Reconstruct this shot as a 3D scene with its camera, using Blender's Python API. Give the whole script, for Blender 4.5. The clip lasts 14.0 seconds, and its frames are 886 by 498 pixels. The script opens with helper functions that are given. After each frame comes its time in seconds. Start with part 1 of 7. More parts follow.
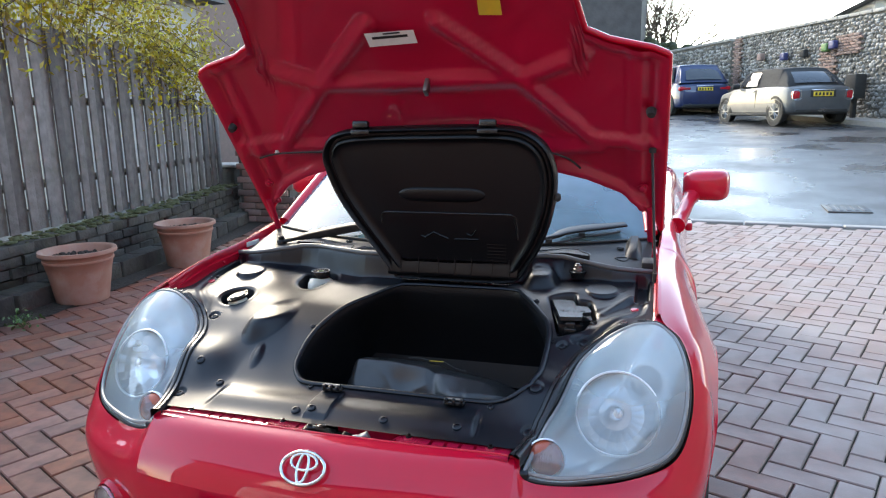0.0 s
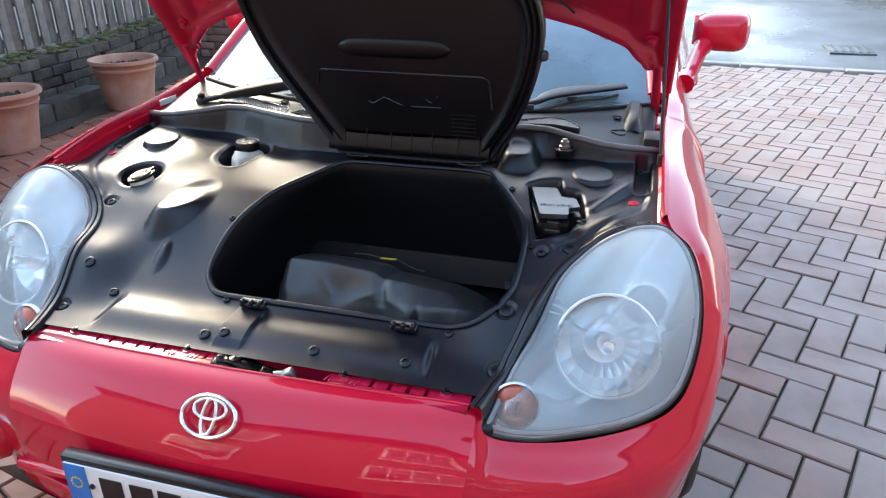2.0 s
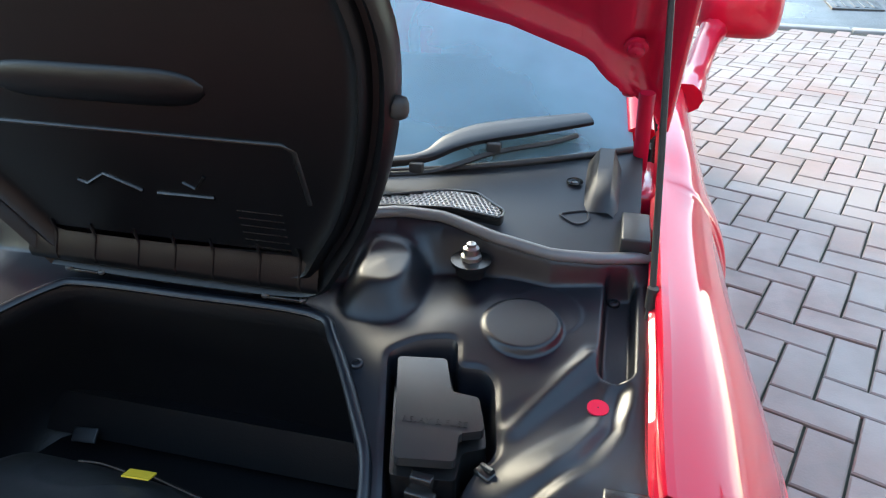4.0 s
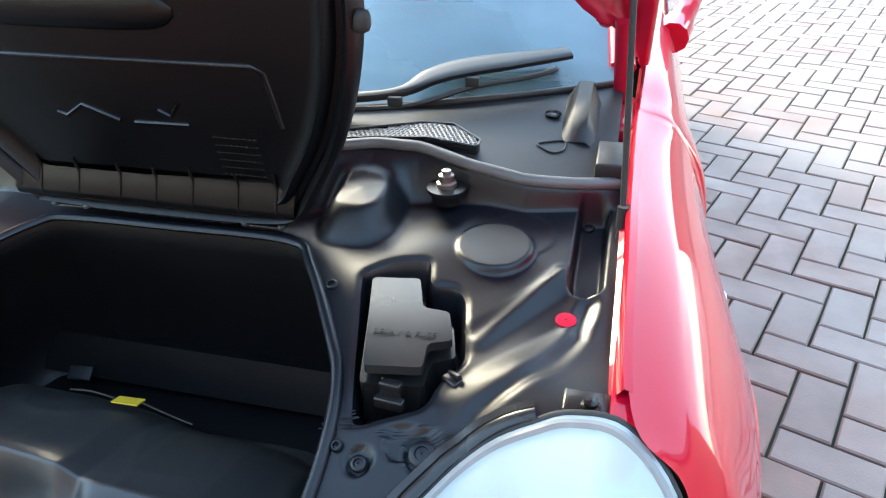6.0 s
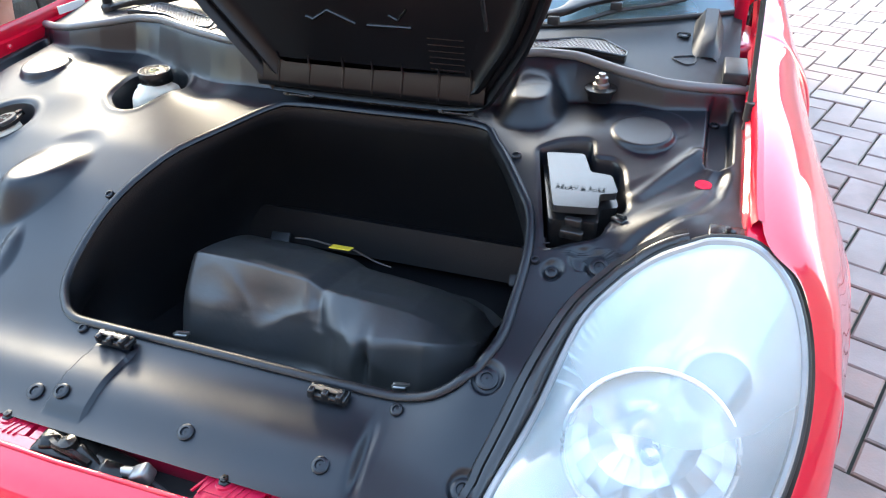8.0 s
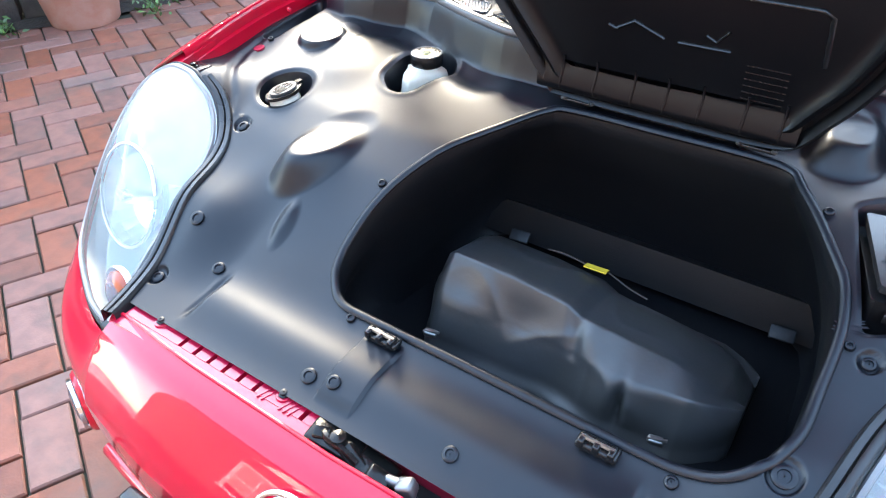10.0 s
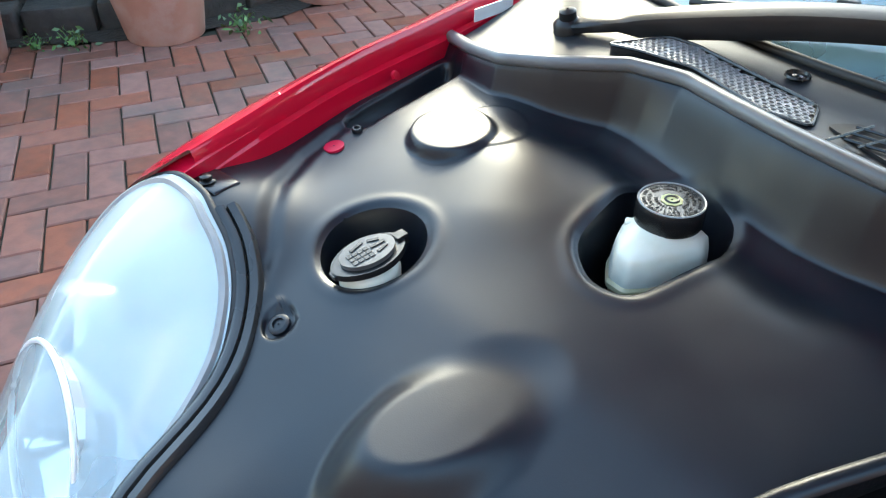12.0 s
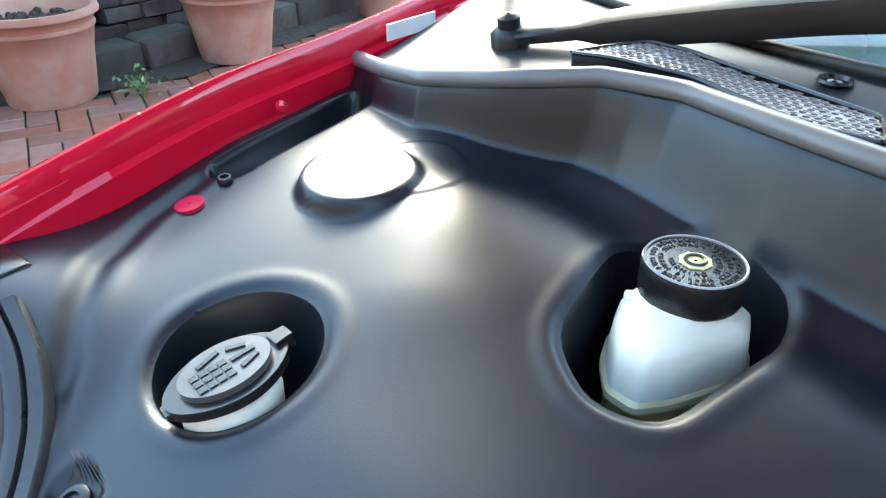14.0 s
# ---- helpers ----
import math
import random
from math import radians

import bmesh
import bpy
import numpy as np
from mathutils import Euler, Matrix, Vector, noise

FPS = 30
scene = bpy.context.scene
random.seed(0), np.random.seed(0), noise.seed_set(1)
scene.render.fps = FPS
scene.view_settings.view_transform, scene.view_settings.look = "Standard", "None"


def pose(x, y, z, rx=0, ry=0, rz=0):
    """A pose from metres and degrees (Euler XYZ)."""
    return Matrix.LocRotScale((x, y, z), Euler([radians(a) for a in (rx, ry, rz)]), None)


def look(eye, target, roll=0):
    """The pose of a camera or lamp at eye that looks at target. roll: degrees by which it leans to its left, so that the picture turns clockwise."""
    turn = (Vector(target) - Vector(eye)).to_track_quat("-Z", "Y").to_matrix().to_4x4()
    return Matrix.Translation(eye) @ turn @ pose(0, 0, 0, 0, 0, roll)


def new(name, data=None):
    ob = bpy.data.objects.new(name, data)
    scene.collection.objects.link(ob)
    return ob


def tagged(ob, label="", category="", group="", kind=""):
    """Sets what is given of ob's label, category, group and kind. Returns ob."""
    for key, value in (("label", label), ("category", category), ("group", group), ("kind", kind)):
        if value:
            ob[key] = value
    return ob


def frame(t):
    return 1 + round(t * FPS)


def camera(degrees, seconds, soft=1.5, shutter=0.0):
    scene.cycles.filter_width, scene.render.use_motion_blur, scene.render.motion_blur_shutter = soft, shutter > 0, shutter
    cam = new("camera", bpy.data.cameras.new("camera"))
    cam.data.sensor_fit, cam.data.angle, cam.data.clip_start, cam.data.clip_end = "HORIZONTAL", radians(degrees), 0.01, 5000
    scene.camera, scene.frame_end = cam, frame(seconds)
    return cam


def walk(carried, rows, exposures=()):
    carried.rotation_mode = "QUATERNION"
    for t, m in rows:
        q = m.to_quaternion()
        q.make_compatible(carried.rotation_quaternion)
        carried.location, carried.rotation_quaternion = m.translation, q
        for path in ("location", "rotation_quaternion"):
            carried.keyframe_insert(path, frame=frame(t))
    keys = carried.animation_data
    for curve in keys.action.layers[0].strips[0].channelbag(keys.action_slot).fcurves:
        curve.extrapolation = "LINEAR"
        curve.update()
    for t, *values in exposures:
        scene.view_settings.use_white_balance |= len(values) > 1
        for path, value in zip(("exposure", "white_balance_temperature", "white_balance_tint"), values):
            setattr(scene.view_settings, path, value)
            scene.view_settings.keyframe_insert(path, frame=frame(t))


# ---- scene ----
cam = camera(65.0, 14.0, soft=1.2)
PATH = [
    (0, (0.686, -1.132, 1.243), (0.102, 0.739, 0.847), -1.1),
    (0.5, (0.679, -1.144, 1.241), (0.111, 0.706, 0.733), -0.9),
    (1, (0.654, -1.131, 1.243), (0.106, 0.685, 0.607), -0.7),
    (1.5, (0.631, -1.032, 1.247), (0.11, 0.747, 0.495), -0.4),
    (2, (0.621, -0.734, 1.247), (0.135, 1.012, 0.402), -0.1),
    (2.5, (0.578, -0.523, 1.247), (0.118, 1.202, 0.346), 0.2),
    (3, (0.57, -0.275, 1.249), (0.145, 1.439, 0.31), 0.6),
    (3.2, (0.602, -0.15, 1.241), (0.194, 1.564, 0.294), 0.5),
    (5.3, (0.634, 0.203, 1.157), (0.188, 1.879, 0.161), -1.2),
    (5.5, (0.65, 0.173, 1.154), (0.206, 1.845, 0.151), -1.3),
    (6, (0.669, 0.089, 1.152), (0.226, 1.749, 0.127), -1.5),
    (6.5, (0.641, 0.01, 1.151), (0.175, 1.652, 0.109), -1.5),
    (7, (0.622, -0.082, 1.152), (0.124, 1.54, 0.094), -1.6),
    (7.2, (0.62, -0.112, 1.15), (0.107, 1.502, 0.086), -1.7),
    (9.3, (0.472, -0.269, 1.243), (-0.25, 1.136, 0.015), -0.8),
    (9.5, (0.45, -0.253, 1.245), (-0.318, 1.123, 0.014), -0.8),
    (10, (0.399, -0.192, 1.239), (-0.513, 1.097, 0.012), -1.3),
    (10.5, (0.349, -0.117, 1.239), (-0.694, 1.082, 0.025), -1.5),
    (11, (0.246, -0.078, 1.236), (-0.857, 1.071, 0.026), -1.4),
    (11.5, (0.018, 0.009, 1.204), (-1.098, 1.152, 0.0), -1.1),
    (12, (-0.108, 0.28, 1.071), (-1.219, 1.447, -0.114), -0.9),
    (12.5, (-0.177, 0.474, 0.928), (-1.245, 1.732, -0.202), 0.1),
    (13, (-0.195, 0.517, 0.886), (-1.235, 1.838, -0.198), 0.7),
    (13.5, (-0.199, 0.522, 0.888), (-1.209, 1.882, -0.176), 0.8),
    (14, (-0.227, 0.426, 0.96), (-1.245, 1.8, -0.077), 0.2),
]
walk(cam, [(t, look(eye, target, roll)) for t, eye, target, roll in PATH],
     exposures=[(0, 2.75, 7700, 7), (1.5, 2.95, 8000, 9), (3.0, 3.12, 7700, 1), (6.5, 3.6, 8000, 0), (7.2, 3.65, 8000, 2), (9.3, 4.15, 7600, 7), (10.5, 4.05, 7600, 5),
                (11.5, 3.75, 7600, 2), (12.5, 3.42, 7200, -6), (13.5, 3.67, 7100, -5), (14.0, 3.95, 7200, -3)])

# ---------------------------------------------------------------- world, sun, exposure
SUN_AZ, SUN_EL = radians(-42), radians(25)          # azimuth from +y towards +x
world = bpy.data.worlds.new("sky")
scene.world = world
world.use_nodes = True
wn = world.node_tree
sky = wn.nodes.new("ShaderNodeTexSky")
sky.sky_type, sky.sun_disc = "NISHITA", False
sky.sun_elevation, sky.sun_rotation = SUN_EL, SUN_AZ
sky.air_density, sky.dust_density, sky.ozone_density = 1.0, 0.8, 2.0
# broken cloud on a high level plane, so that it closes up towards the horizon
wtc, wsx, wdv, wcb = wn.nodes.new("ShaderNodeTexCoord"), wn.nodes.new("ShaderNodeSeparateXYZ"), wn.nodes.new("ShaderNodeMath"), wn.nodes.new("ShaderNodeVectorMath")
wnz, wmr, wmx, wad, wth = wn.nodes.new("ShaderNodeTexNoise"), wn.nodes.new("ShaderNodeMapRange"), wn.nodes.new("ShaderNodeMixRGB"), wn.nodes.new("ShaderNodeMath"), wn.nodes.new("ShaderNodeMath")
wn.links.new(wtc.outputs["Generated"], wsx.inputs[0])
wmz = wn.nodes.new("ShaderNodeMath")
wmz.operation, wmz.inputs[1].default_value = "MAXIMUM", 0.0
wn.links.new(wsx.outputs[2], wmz.inputs[0])
wad.operation, wad.inputs[1].default_value = "ADD", 0.22
wn.links.new(wmz.outputs[0], wad.inputs[0])
wdv.operation, wdv.inputs[0].default_value = "DIVIDE", 1.0
wn.links.new(wad.outputs[0], wdv.inputs[1])
wcb.operation = "SCALE"
wn.links.new(wtc.outputs["Generated"], wcb.inputs[0])
wn.links.new(wdv.outputs[0], wcb.inputs["Scale"])
wn.links.new(wcb.outputs[0], wnz.inputs["Vector"])
wnz.inputs["Scale"].default_value, wnz.inputs["Detail"].default_value, wnz.inputs["Roughness"].default_value = 1.7, 8, 0.55
wth.operation = "MULTIPLY_ADD"
wth.inputs[1].default_value = 0.16
wn.links.new(wdv.outputs[0], wth.inputs[0])
wn.links.new(wnz.outputs["Fac"], wth.inputs[2])
wmr.inputs[1].default_value, wmr.inputs[2].default_value, wmr.inputs[4].default_value = 0.79, 1.00, 0.9
wn.links.new(wth.outputs[0], wmr.inputs[0])
wmx.blend_type = "ADD"
wmx.inputs[2].default_value = (2.0, 2.05, 2.1, 1)            # sunlit cloud
wn.links.new(wmr.outputs[0], wmx.inputs[0])
wn.links.new(sky.outputs[0], wmx.inputs[1])
wn.links.new(wmx.outputs[0], wn.nodes["Background"].inputs[0])
wn.nodes["Background"].inputs[1].default_value = 0.15
sun = new("sun", bpy.data.lights.new("sun", "SUN"))
sun.data.energy, sun.data.angle, sun.data.color = 0.55, radians(20), (1.0, 0.95, 0.88)
sun.matrix_world = look((0, 0, 0), (-math.sin(SUN_AZ) * math.cos(SUN_EL), -math.cos(SUN_AZ) * math.cos(SUN_EL), -math.sin(SUN_EL)))


# ---------------------------------------------------------------- materials
def mat(name, col, rough=0.5, metal=0.0, col2=None, scale=8.0, mix=0.5, bump=0.0, bscale=200.0, coat=0.0, spec=0.5,
        rvar=0.0, rscale=6.0, island=0.0, obrandom=0.0, stain=None, stain_scale=3.0, stain_amt=0.4, emit=None, sheen=0.0, street_glare=None):
    """A procedural surface: base colour varied at two scales, roughness variation, fine relief."""
    m = bpy.data.materials.new(name)
    m.use_nodes = True
    nt = m.node_tree
    n, l = nt.nodes, nt.links
    b = n["Principled BSDF"]
    tc = n.new("ShaderNodeTexCoord")
    out = None
    base = n.new("ShaderNodeRGB")
    base.outputs[0].default_value = (*col, 1)
    out = base.outputs[0]
    if col2:
        t = n.new("ShaderNodeTexNoise")
        t.inputs["Scale"].default_value, t.inputs["Detail"].default_value = scale, 6
        l.new(tc.outputs["Object"], t.inputs["Vector"])
        r = n.new("ShaderNodeMapRange")
        r.inputs[1].default_value, r.inputs[2].default_value = 0.5 - 0.25 * mix - 0.05, 0.5 + 0.25 * mix + 0.05
        l.new(t.outputs["Fac"], r.inputs[0])
        x = n.new("ShaderNodeMixRGB")
        x.inputs[2].default_value = (*col2, 1)
        l.new(r.outputs[0], x.inputs[0])
        l.new(out, x.inputs[1])
        out = x.outputs[0]
    if stain:
        t = n.new("ShaderNodeTexNoise")
        t.inputs["Scale"].default_value, t.inputs["Detail"].default_value, t.inputs["Roughness"].default_value = stain_scale, 8, 0.65
        l.new(tc.outputs["Object"], t.inputs["Vector"])
        r = n.new("ShaderNodeMapRange")
        r.inputs[1].default_value, r.inputs[2].default_value, r.inputs[4].default_value = 0.5, 0.68, stain_amt
        l.new(t.outputs["Fac"], r.inputs[0])
        x = n.new("ShaderNodeMixRGB")
        x.inputs[2].default_value = (*stain, 1)
        l.new(r.outputs[0], x.inputs[0])
        l.new(out, x.inputs[1])
        out = x.outputs[0]
    if island or obrandom:
        if obrandom:
            src = n.new("ShaderNodeObjectInfo").outputs["Random"]
        else:
            src = n.new("ShaderNodeNewGeometry").outputs["Random Per Island"]
        h = n.new("ShaderNodeHueSaturation")
        r = n.new("ShaderNodeMapRange")
        k = island or obrandom
        r.inputs[3].default_value, r.inputs[4].default_value = 1 - k, 1 + k
        l.new(src, r.inputs[0])
        l.new(r.outputs[0], h.inputs["Value"])
        mu = n.new("ShaderNodeMath")
        mu.operation = "MULTIPLY"
        mu.inputs[1].default_value = 7.31
        l.new(src, mu.inputs[0])
        fr = n.new("ShaderNodeMath")
        fr.operation = "FRACT"
        l.new(mu.outputs[0], fr.inputs[0])
        r2 = n.new("ShaderNodeMapRange")
        r2.inputs[3].default_value, r2.inputs[4].default_value = 0.75, 1.1
        l.new(fr.outputs[0], r2.inputs[0])
        l.new(r2.outputs[0], h.inputs["Saturation"])
        l.new(out, h.inputs["Color"])
        out = h.outputs[0]
    if street_glare:
        # pale grey mixed in towards the street side, standing in for sky glare
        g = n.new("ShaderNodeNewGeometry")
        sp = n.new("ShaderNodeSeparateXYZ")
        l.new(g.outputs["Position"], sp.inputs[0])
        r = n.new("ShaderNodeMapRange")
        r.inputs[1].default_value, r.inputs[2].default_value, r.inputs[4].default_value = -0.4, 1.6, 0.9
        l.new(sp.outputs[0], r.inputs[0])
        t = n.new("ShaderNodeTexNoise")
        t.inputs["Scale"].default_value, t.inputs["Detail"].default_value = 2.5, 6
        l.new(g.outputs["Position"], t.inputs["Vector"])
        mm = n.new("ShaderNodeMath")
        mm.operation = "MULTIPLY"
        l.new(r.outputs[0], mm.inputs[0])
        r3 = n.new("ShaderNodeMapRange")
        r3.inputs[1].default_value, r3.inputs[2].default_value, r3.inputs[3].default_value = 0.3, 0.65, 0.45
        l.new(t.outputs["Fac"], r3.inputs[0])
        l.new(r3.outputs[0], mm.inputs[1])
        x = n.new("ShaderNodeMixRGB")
        x.inputs[2].default_value = (*street_glare, 1)
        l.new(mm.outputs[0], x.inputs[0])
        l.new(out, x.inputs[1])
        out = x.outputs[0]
    l.new(out, b.inputs["Base Color"])
    b.inputs["Roughness"].default_value = rough
    b.inputs["Metallic"].default_value = metal
    b.inputs["Specular IOR Level"].default_value = spec
    if coat:
        b.inputs["Coat Weight"].default_value, b.inputs["Coat Roughness"].default_value = coat, 0.02
    if sheen:
        b.inputs["Sheen Weight"].default_value = sheen
    if rvar:
        t = n.new("ShaderNodeTexNoise")
        t.inputs["Scale"].default_value, t.inputs["Detail"].default_value = rscale, 5
        l.new(tc.outputs["Object"], t.inputs["Vector"])
        r = n.new("ShaderNodeMapRange")
        r.inputs[1].default_value, r.inputs[2].default_value = 0.35, 0.65
        r.inputs[3].default_value, r.inputs[4].default_value = max(0.02, rough - rvar), min(1, rough + rvar)
        l.new(t.outputs["Fac"], r.inputs[0])
        l.new(r.outputs[0], b.inputs["Roughness"])
    if bump:
        t = n.new("ShaderNodeTexNoise")
        t.inputs["Scale"].default_value, t.inputs["Detail"].default_value = bscale, 4
        l.new(tc.outputs["Object"], t.inputs["Vector"])
        bp = n.new("ShaderNodeBump")
        bp.inputs["Strength"].default_value, bp.inputs["Distance"].default_value = min(1, bump), 0.002 if bscale > 60 else 0.01
        l.new(t.outputs["Fac"], bp.inputs["Height"])
        l.new(bp.outputs[0], b.inputs["Normal"])
    if emit:
        b.inputs["Emission Color"].default_value, b.inputs["Emission Strength"].default_value = (*emit[:3], 1), emit[3]
    return m


def glass(name, tint=(0.9, 0.95, 0.95), haze=0.1, hazecol=(0.7, 0.72, 0.7), rough=0.03, ior=1.6, top_haze=None):
    """A thin clear cover: see-through, with Fresnel gloss and a little haze."""
    m = bpy.data.materials.new(name)
    m.use_nodes = True
    nt = m.node_tree
    n, l = nt.nodes, nt.links
    n.remove(n["Principled BSDF"])
    tr, gl, df = n.new("ShaderNodeBsdfTransparent"), n.new("ShaderNodeBsdfGlossy"), n.new("ShaderNodeBsdfDiffuse")
    tr.inputs[0].default_value, df.inputs[0].default_value = (*tint, 1), (*hazecol, 1)
    gl.inputs["Roughness"].default_value = rough
    fr = n.new("ShaderNodeFresnel")
    fr.inputs[0].default_value = ior
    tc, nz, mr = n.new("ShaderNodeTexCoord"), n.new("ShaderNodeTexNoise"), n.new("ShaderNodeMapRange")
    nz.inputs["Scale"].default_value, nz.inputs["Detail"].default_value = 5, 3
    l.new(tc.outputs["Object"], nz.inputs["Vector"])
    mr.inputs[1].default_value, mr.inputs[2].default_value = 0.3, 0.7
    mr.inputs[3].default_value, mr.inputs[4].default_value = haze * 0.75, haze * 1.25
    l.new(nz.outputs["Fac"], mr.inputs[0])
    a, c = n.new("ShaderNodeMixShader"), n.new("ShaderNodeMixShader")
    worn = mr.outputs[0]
    if top_haze:
        # clouding between two heights, most at the top: weathering and painted sky reflection
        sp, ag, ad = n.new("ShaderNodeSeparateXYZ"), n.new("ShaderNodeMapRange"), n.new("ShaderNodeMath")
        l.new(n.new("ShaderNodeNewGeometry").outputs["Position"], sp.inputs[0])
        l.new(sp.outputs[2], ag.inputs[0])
        ag.inputs[1].default_value, ag.inputs[2].default_value, ag.inputs[4].default_value = top_haze
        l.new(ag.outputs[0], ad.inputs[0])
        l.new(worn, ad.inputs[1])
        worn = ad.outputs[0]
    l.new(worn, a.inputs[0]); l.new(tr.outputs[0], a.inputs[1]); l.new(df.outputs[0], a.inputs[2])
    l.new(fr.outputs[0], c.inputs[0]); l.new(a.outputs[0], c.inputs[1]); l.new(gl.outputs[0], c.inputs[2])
    l.new(c.outputs[0], n["Material Output"].inputs[0])
    return m


RED = mat("red_paint", (0.62, 0.003, 0.030), 0.45, 0.0, (0.57, 0.0027, 0.027), 5, 0.8, coat=1.0, spec=0.10)
RED_IN = mat("red_paint_inside", (0.50, 0.007, 0.044), 0.34, 0.0, (0.44, 0.006, 0.038), 6, 0.8, bump=0.05, bscale=60, coat=0.9, spec=0.3)
PLASTIC = mat("black_moulded_plastic", (0.0032, 0.0048, 0.0085), 0.385, 0.0, (0.0046, 0.0066, 0.011), 7, 0.8, bump=0.05, bscale=900, rvar=0.06, rscale=9, spec=0.46,
              stain=(0.022, 0.023, 0.024), stain_scale=5, stain_amt=0.12)
PLASTIC2 = mat("black_plastic_smooth", (0.008, 0.008, 0.009), 0.26, 0.0, (0.013, 0.013, 0.013), 20, 0.8, bump=0.1, bscale=700)
GLOSSPL = mat("glossy_black_plastic", (0.02, 0.02, 0.021), 0.24, 0.0, (0.028, 0.028, 0.028), 14, 0.8, bump=0.02, bscale=200, rvar=0.06)
GREYPL = mat("dark_grey_cowl_plastic", (0.012, 0.014, 0.018), 0.48, 0.0, (0.019, 0.021, 0.024), 9, 0.8, bump=0.08, bscale=800, spec=0.36)
GRILLE = mat("pale_grille_plastic", (0.32, 0.32, 0.32), 0.35, 0.0, (0.25, 0.25, 0.25), 30, 0.8)
WIPERBLACK = mat("black_painted_steel", (0.010, 0.010, 0.011), 0.38, 0.0, (0.016, 0.016, 0.017), 20, 0.8, bump=0.05, spec=0.35)
RUBBER = mat("rubber", (0.02, 0.02, 0.02), 0.6, 0.0, (0.03, 0.03, 0.03), 30, 0.8, bump=0.1)
SEAL = mat("worn_rubber_seal", (0.10, 0.10, 0.10), 0.32, 0.0, (0.15, 0.15, 0.148), 12, 0.8)
LIDPL = mat("lid_plastic", (0.0022, 0.0026, 0.0036), 0.36, 0.0, (0.0034, 0.0037, 0.0047), 9, 0.7, bump=0.12, bscale=700, spec=0.34)
CARPET = mat("bin_plastic", (0.004, 0.0048, 0.0066), 0.44, 0.0, (0.007, 0.0072, 0.0082), 8, 0.8, bump=0.2, bscale=400, spec=0.30)
BAG = mat("black_vinyl_bag", (0.026, 0.029, 0.035), 0.34, 0.0, (0.040, 0.038, 0.035), 9, 0.8, bump=0.10, bscale=26, rvar=0.06, spec=0.65)
CHROME = mat("chrome", (0.75, 0.75, 0.76), 0.12, 1.0)
SILVER = mat("lamp_reflector", (0.90, 0.96, 0.98), 0.26, 0.2, (0.84, 0.93, 0.97), 12, 0.8)
FACET = mat("faceted_reflector", (0.88, 0.90, 0.90), 0.16, 0.7, (0.80, 0.83, 0.84), 20, 0.6)
BRIGHT = mat("bright_lamp_trim", (0.90, 0.92, 0.93), 0.30, 0.4, (0.84, 0.87, 0.89), 20, 0.6)
STEEL = mat("dull_steel", (0.36, 0.36, 0.35), 0.4, 1.0, (0.25, 0.24, 0.22), 40, 0.8)
WORNGREY = mat("worn_grey_plastic", (0.10, 0.10, 0.10), 0.35, 0.0, (0.05, 0.05, 0.05), 40, 0.8)
GREASE = mat("greasy_black_steel", (0.03, 0.028, 0.026), 0.22, 0.6, (0.012, 0.011, 0.010), 50, 0.8, bump=0.4, bscale=90)
# Near-black for underbody parts; its colour also stands in for shade in voids.
DARK = mat("near_black_fill", (0.008, 0.008, 0.009), 0.7, 0.0, (0.012, 0.012, 0.012), 10, 0.5)
LAMPGLASS = glass("lamp_cover", (0.97, 0.99, 1.0), 0.16, (0.90, 1.0, 1.0), 0.05, 1.75, top_haze=(0.58, 0.73, 0.34))
# The blue haze colour paints reflected sky into the windscreen and side glass.
SCREENGLASS = glass("screen_glass_sky_sheen", (0.45, 0.62, 0.66), 0.24, (0.42, 0.74, 0.90), 0.01, 1.55)
AMBER = mat("amber_lens", (0.50, 0.11, 0.05), 0.18, 0.0, (0.38, 0.08, 0.05), 20, 0.5, spec=0.7)
REDLENS = mat("red_lens", (0.45, 0.01, 0.02), 0.12, 0.0, (0.35, 0.01, 0.02), 20, 0.5)
WHITEPL = mat("translucent_white_plastic", (0.70, 0.69, 0.61), 0.36, 0.0, (0.62, 0.61, 0.50), 12, 0.7, stain=(0.5, 0.42, 0.22), stain_scale=14, stain_amt=0.3)
STAINPL = mat("yellowed_white_plastic", (0.62, 0.57, 0.40), 0.33, 0.0, (0.55, 0.45, 0.24), 16, 0.8)
FLUID = mat("stained_bottle_foot", (0.52, 0.44, 0.20), 0.3, 0.0, (0.40, 0.30, 0.10), 18, 0.8)
FOGGLASS = glass("fog_lamp_glass", (0.95, 0.97, 0.98), 0.06, (0.8, 0.87, 0.92), 0.02, 1.6)
PAPER = mat("white_label", (0.78, 0.76, 0.74), 0.5, 0.0, (0.7, 0.69, 0.67), 30, 0.5)
YELLOW = mat("yellow_label", (0.75, 0.52, 0.04), 0.5, 0.0, (0.65, 0.45, 0.05), 30, 0.5)
PLATE = mat("plate_white", (0.78, 0.79, 0.78), 0.22, 0.0, (0.72, 0.73, 0.72), 10, 0.5)
BLUE = mat("plate_blue", (0.02, 0.22, 0.62), 0.25, 0.0, (0.02, 0.18, 0.55), 20, 0.5)
INK = mat("black_ink", (0.012, 0.012, 0.013), 0.4, 0.0, (0.02, 0.02, 0.02), 30, 0.5)
TERRA = mat("terracotta", (0.33, 0.155, 0.105), 0.72, 0.0, (0.40, 0.22, 0.16), 9, 0.8, bump=0.3, bscale=80, stain=(0.42, 0.33, 0.29), stain_scale=5, stain_amt=0.5)
SOIL = mat("potting_soil", (0.022, 0.016, 0.012), 0.95, 0.0, (0.05, 0.035, 0.025), 40, 0.8, bump=1.0, bscale=40)
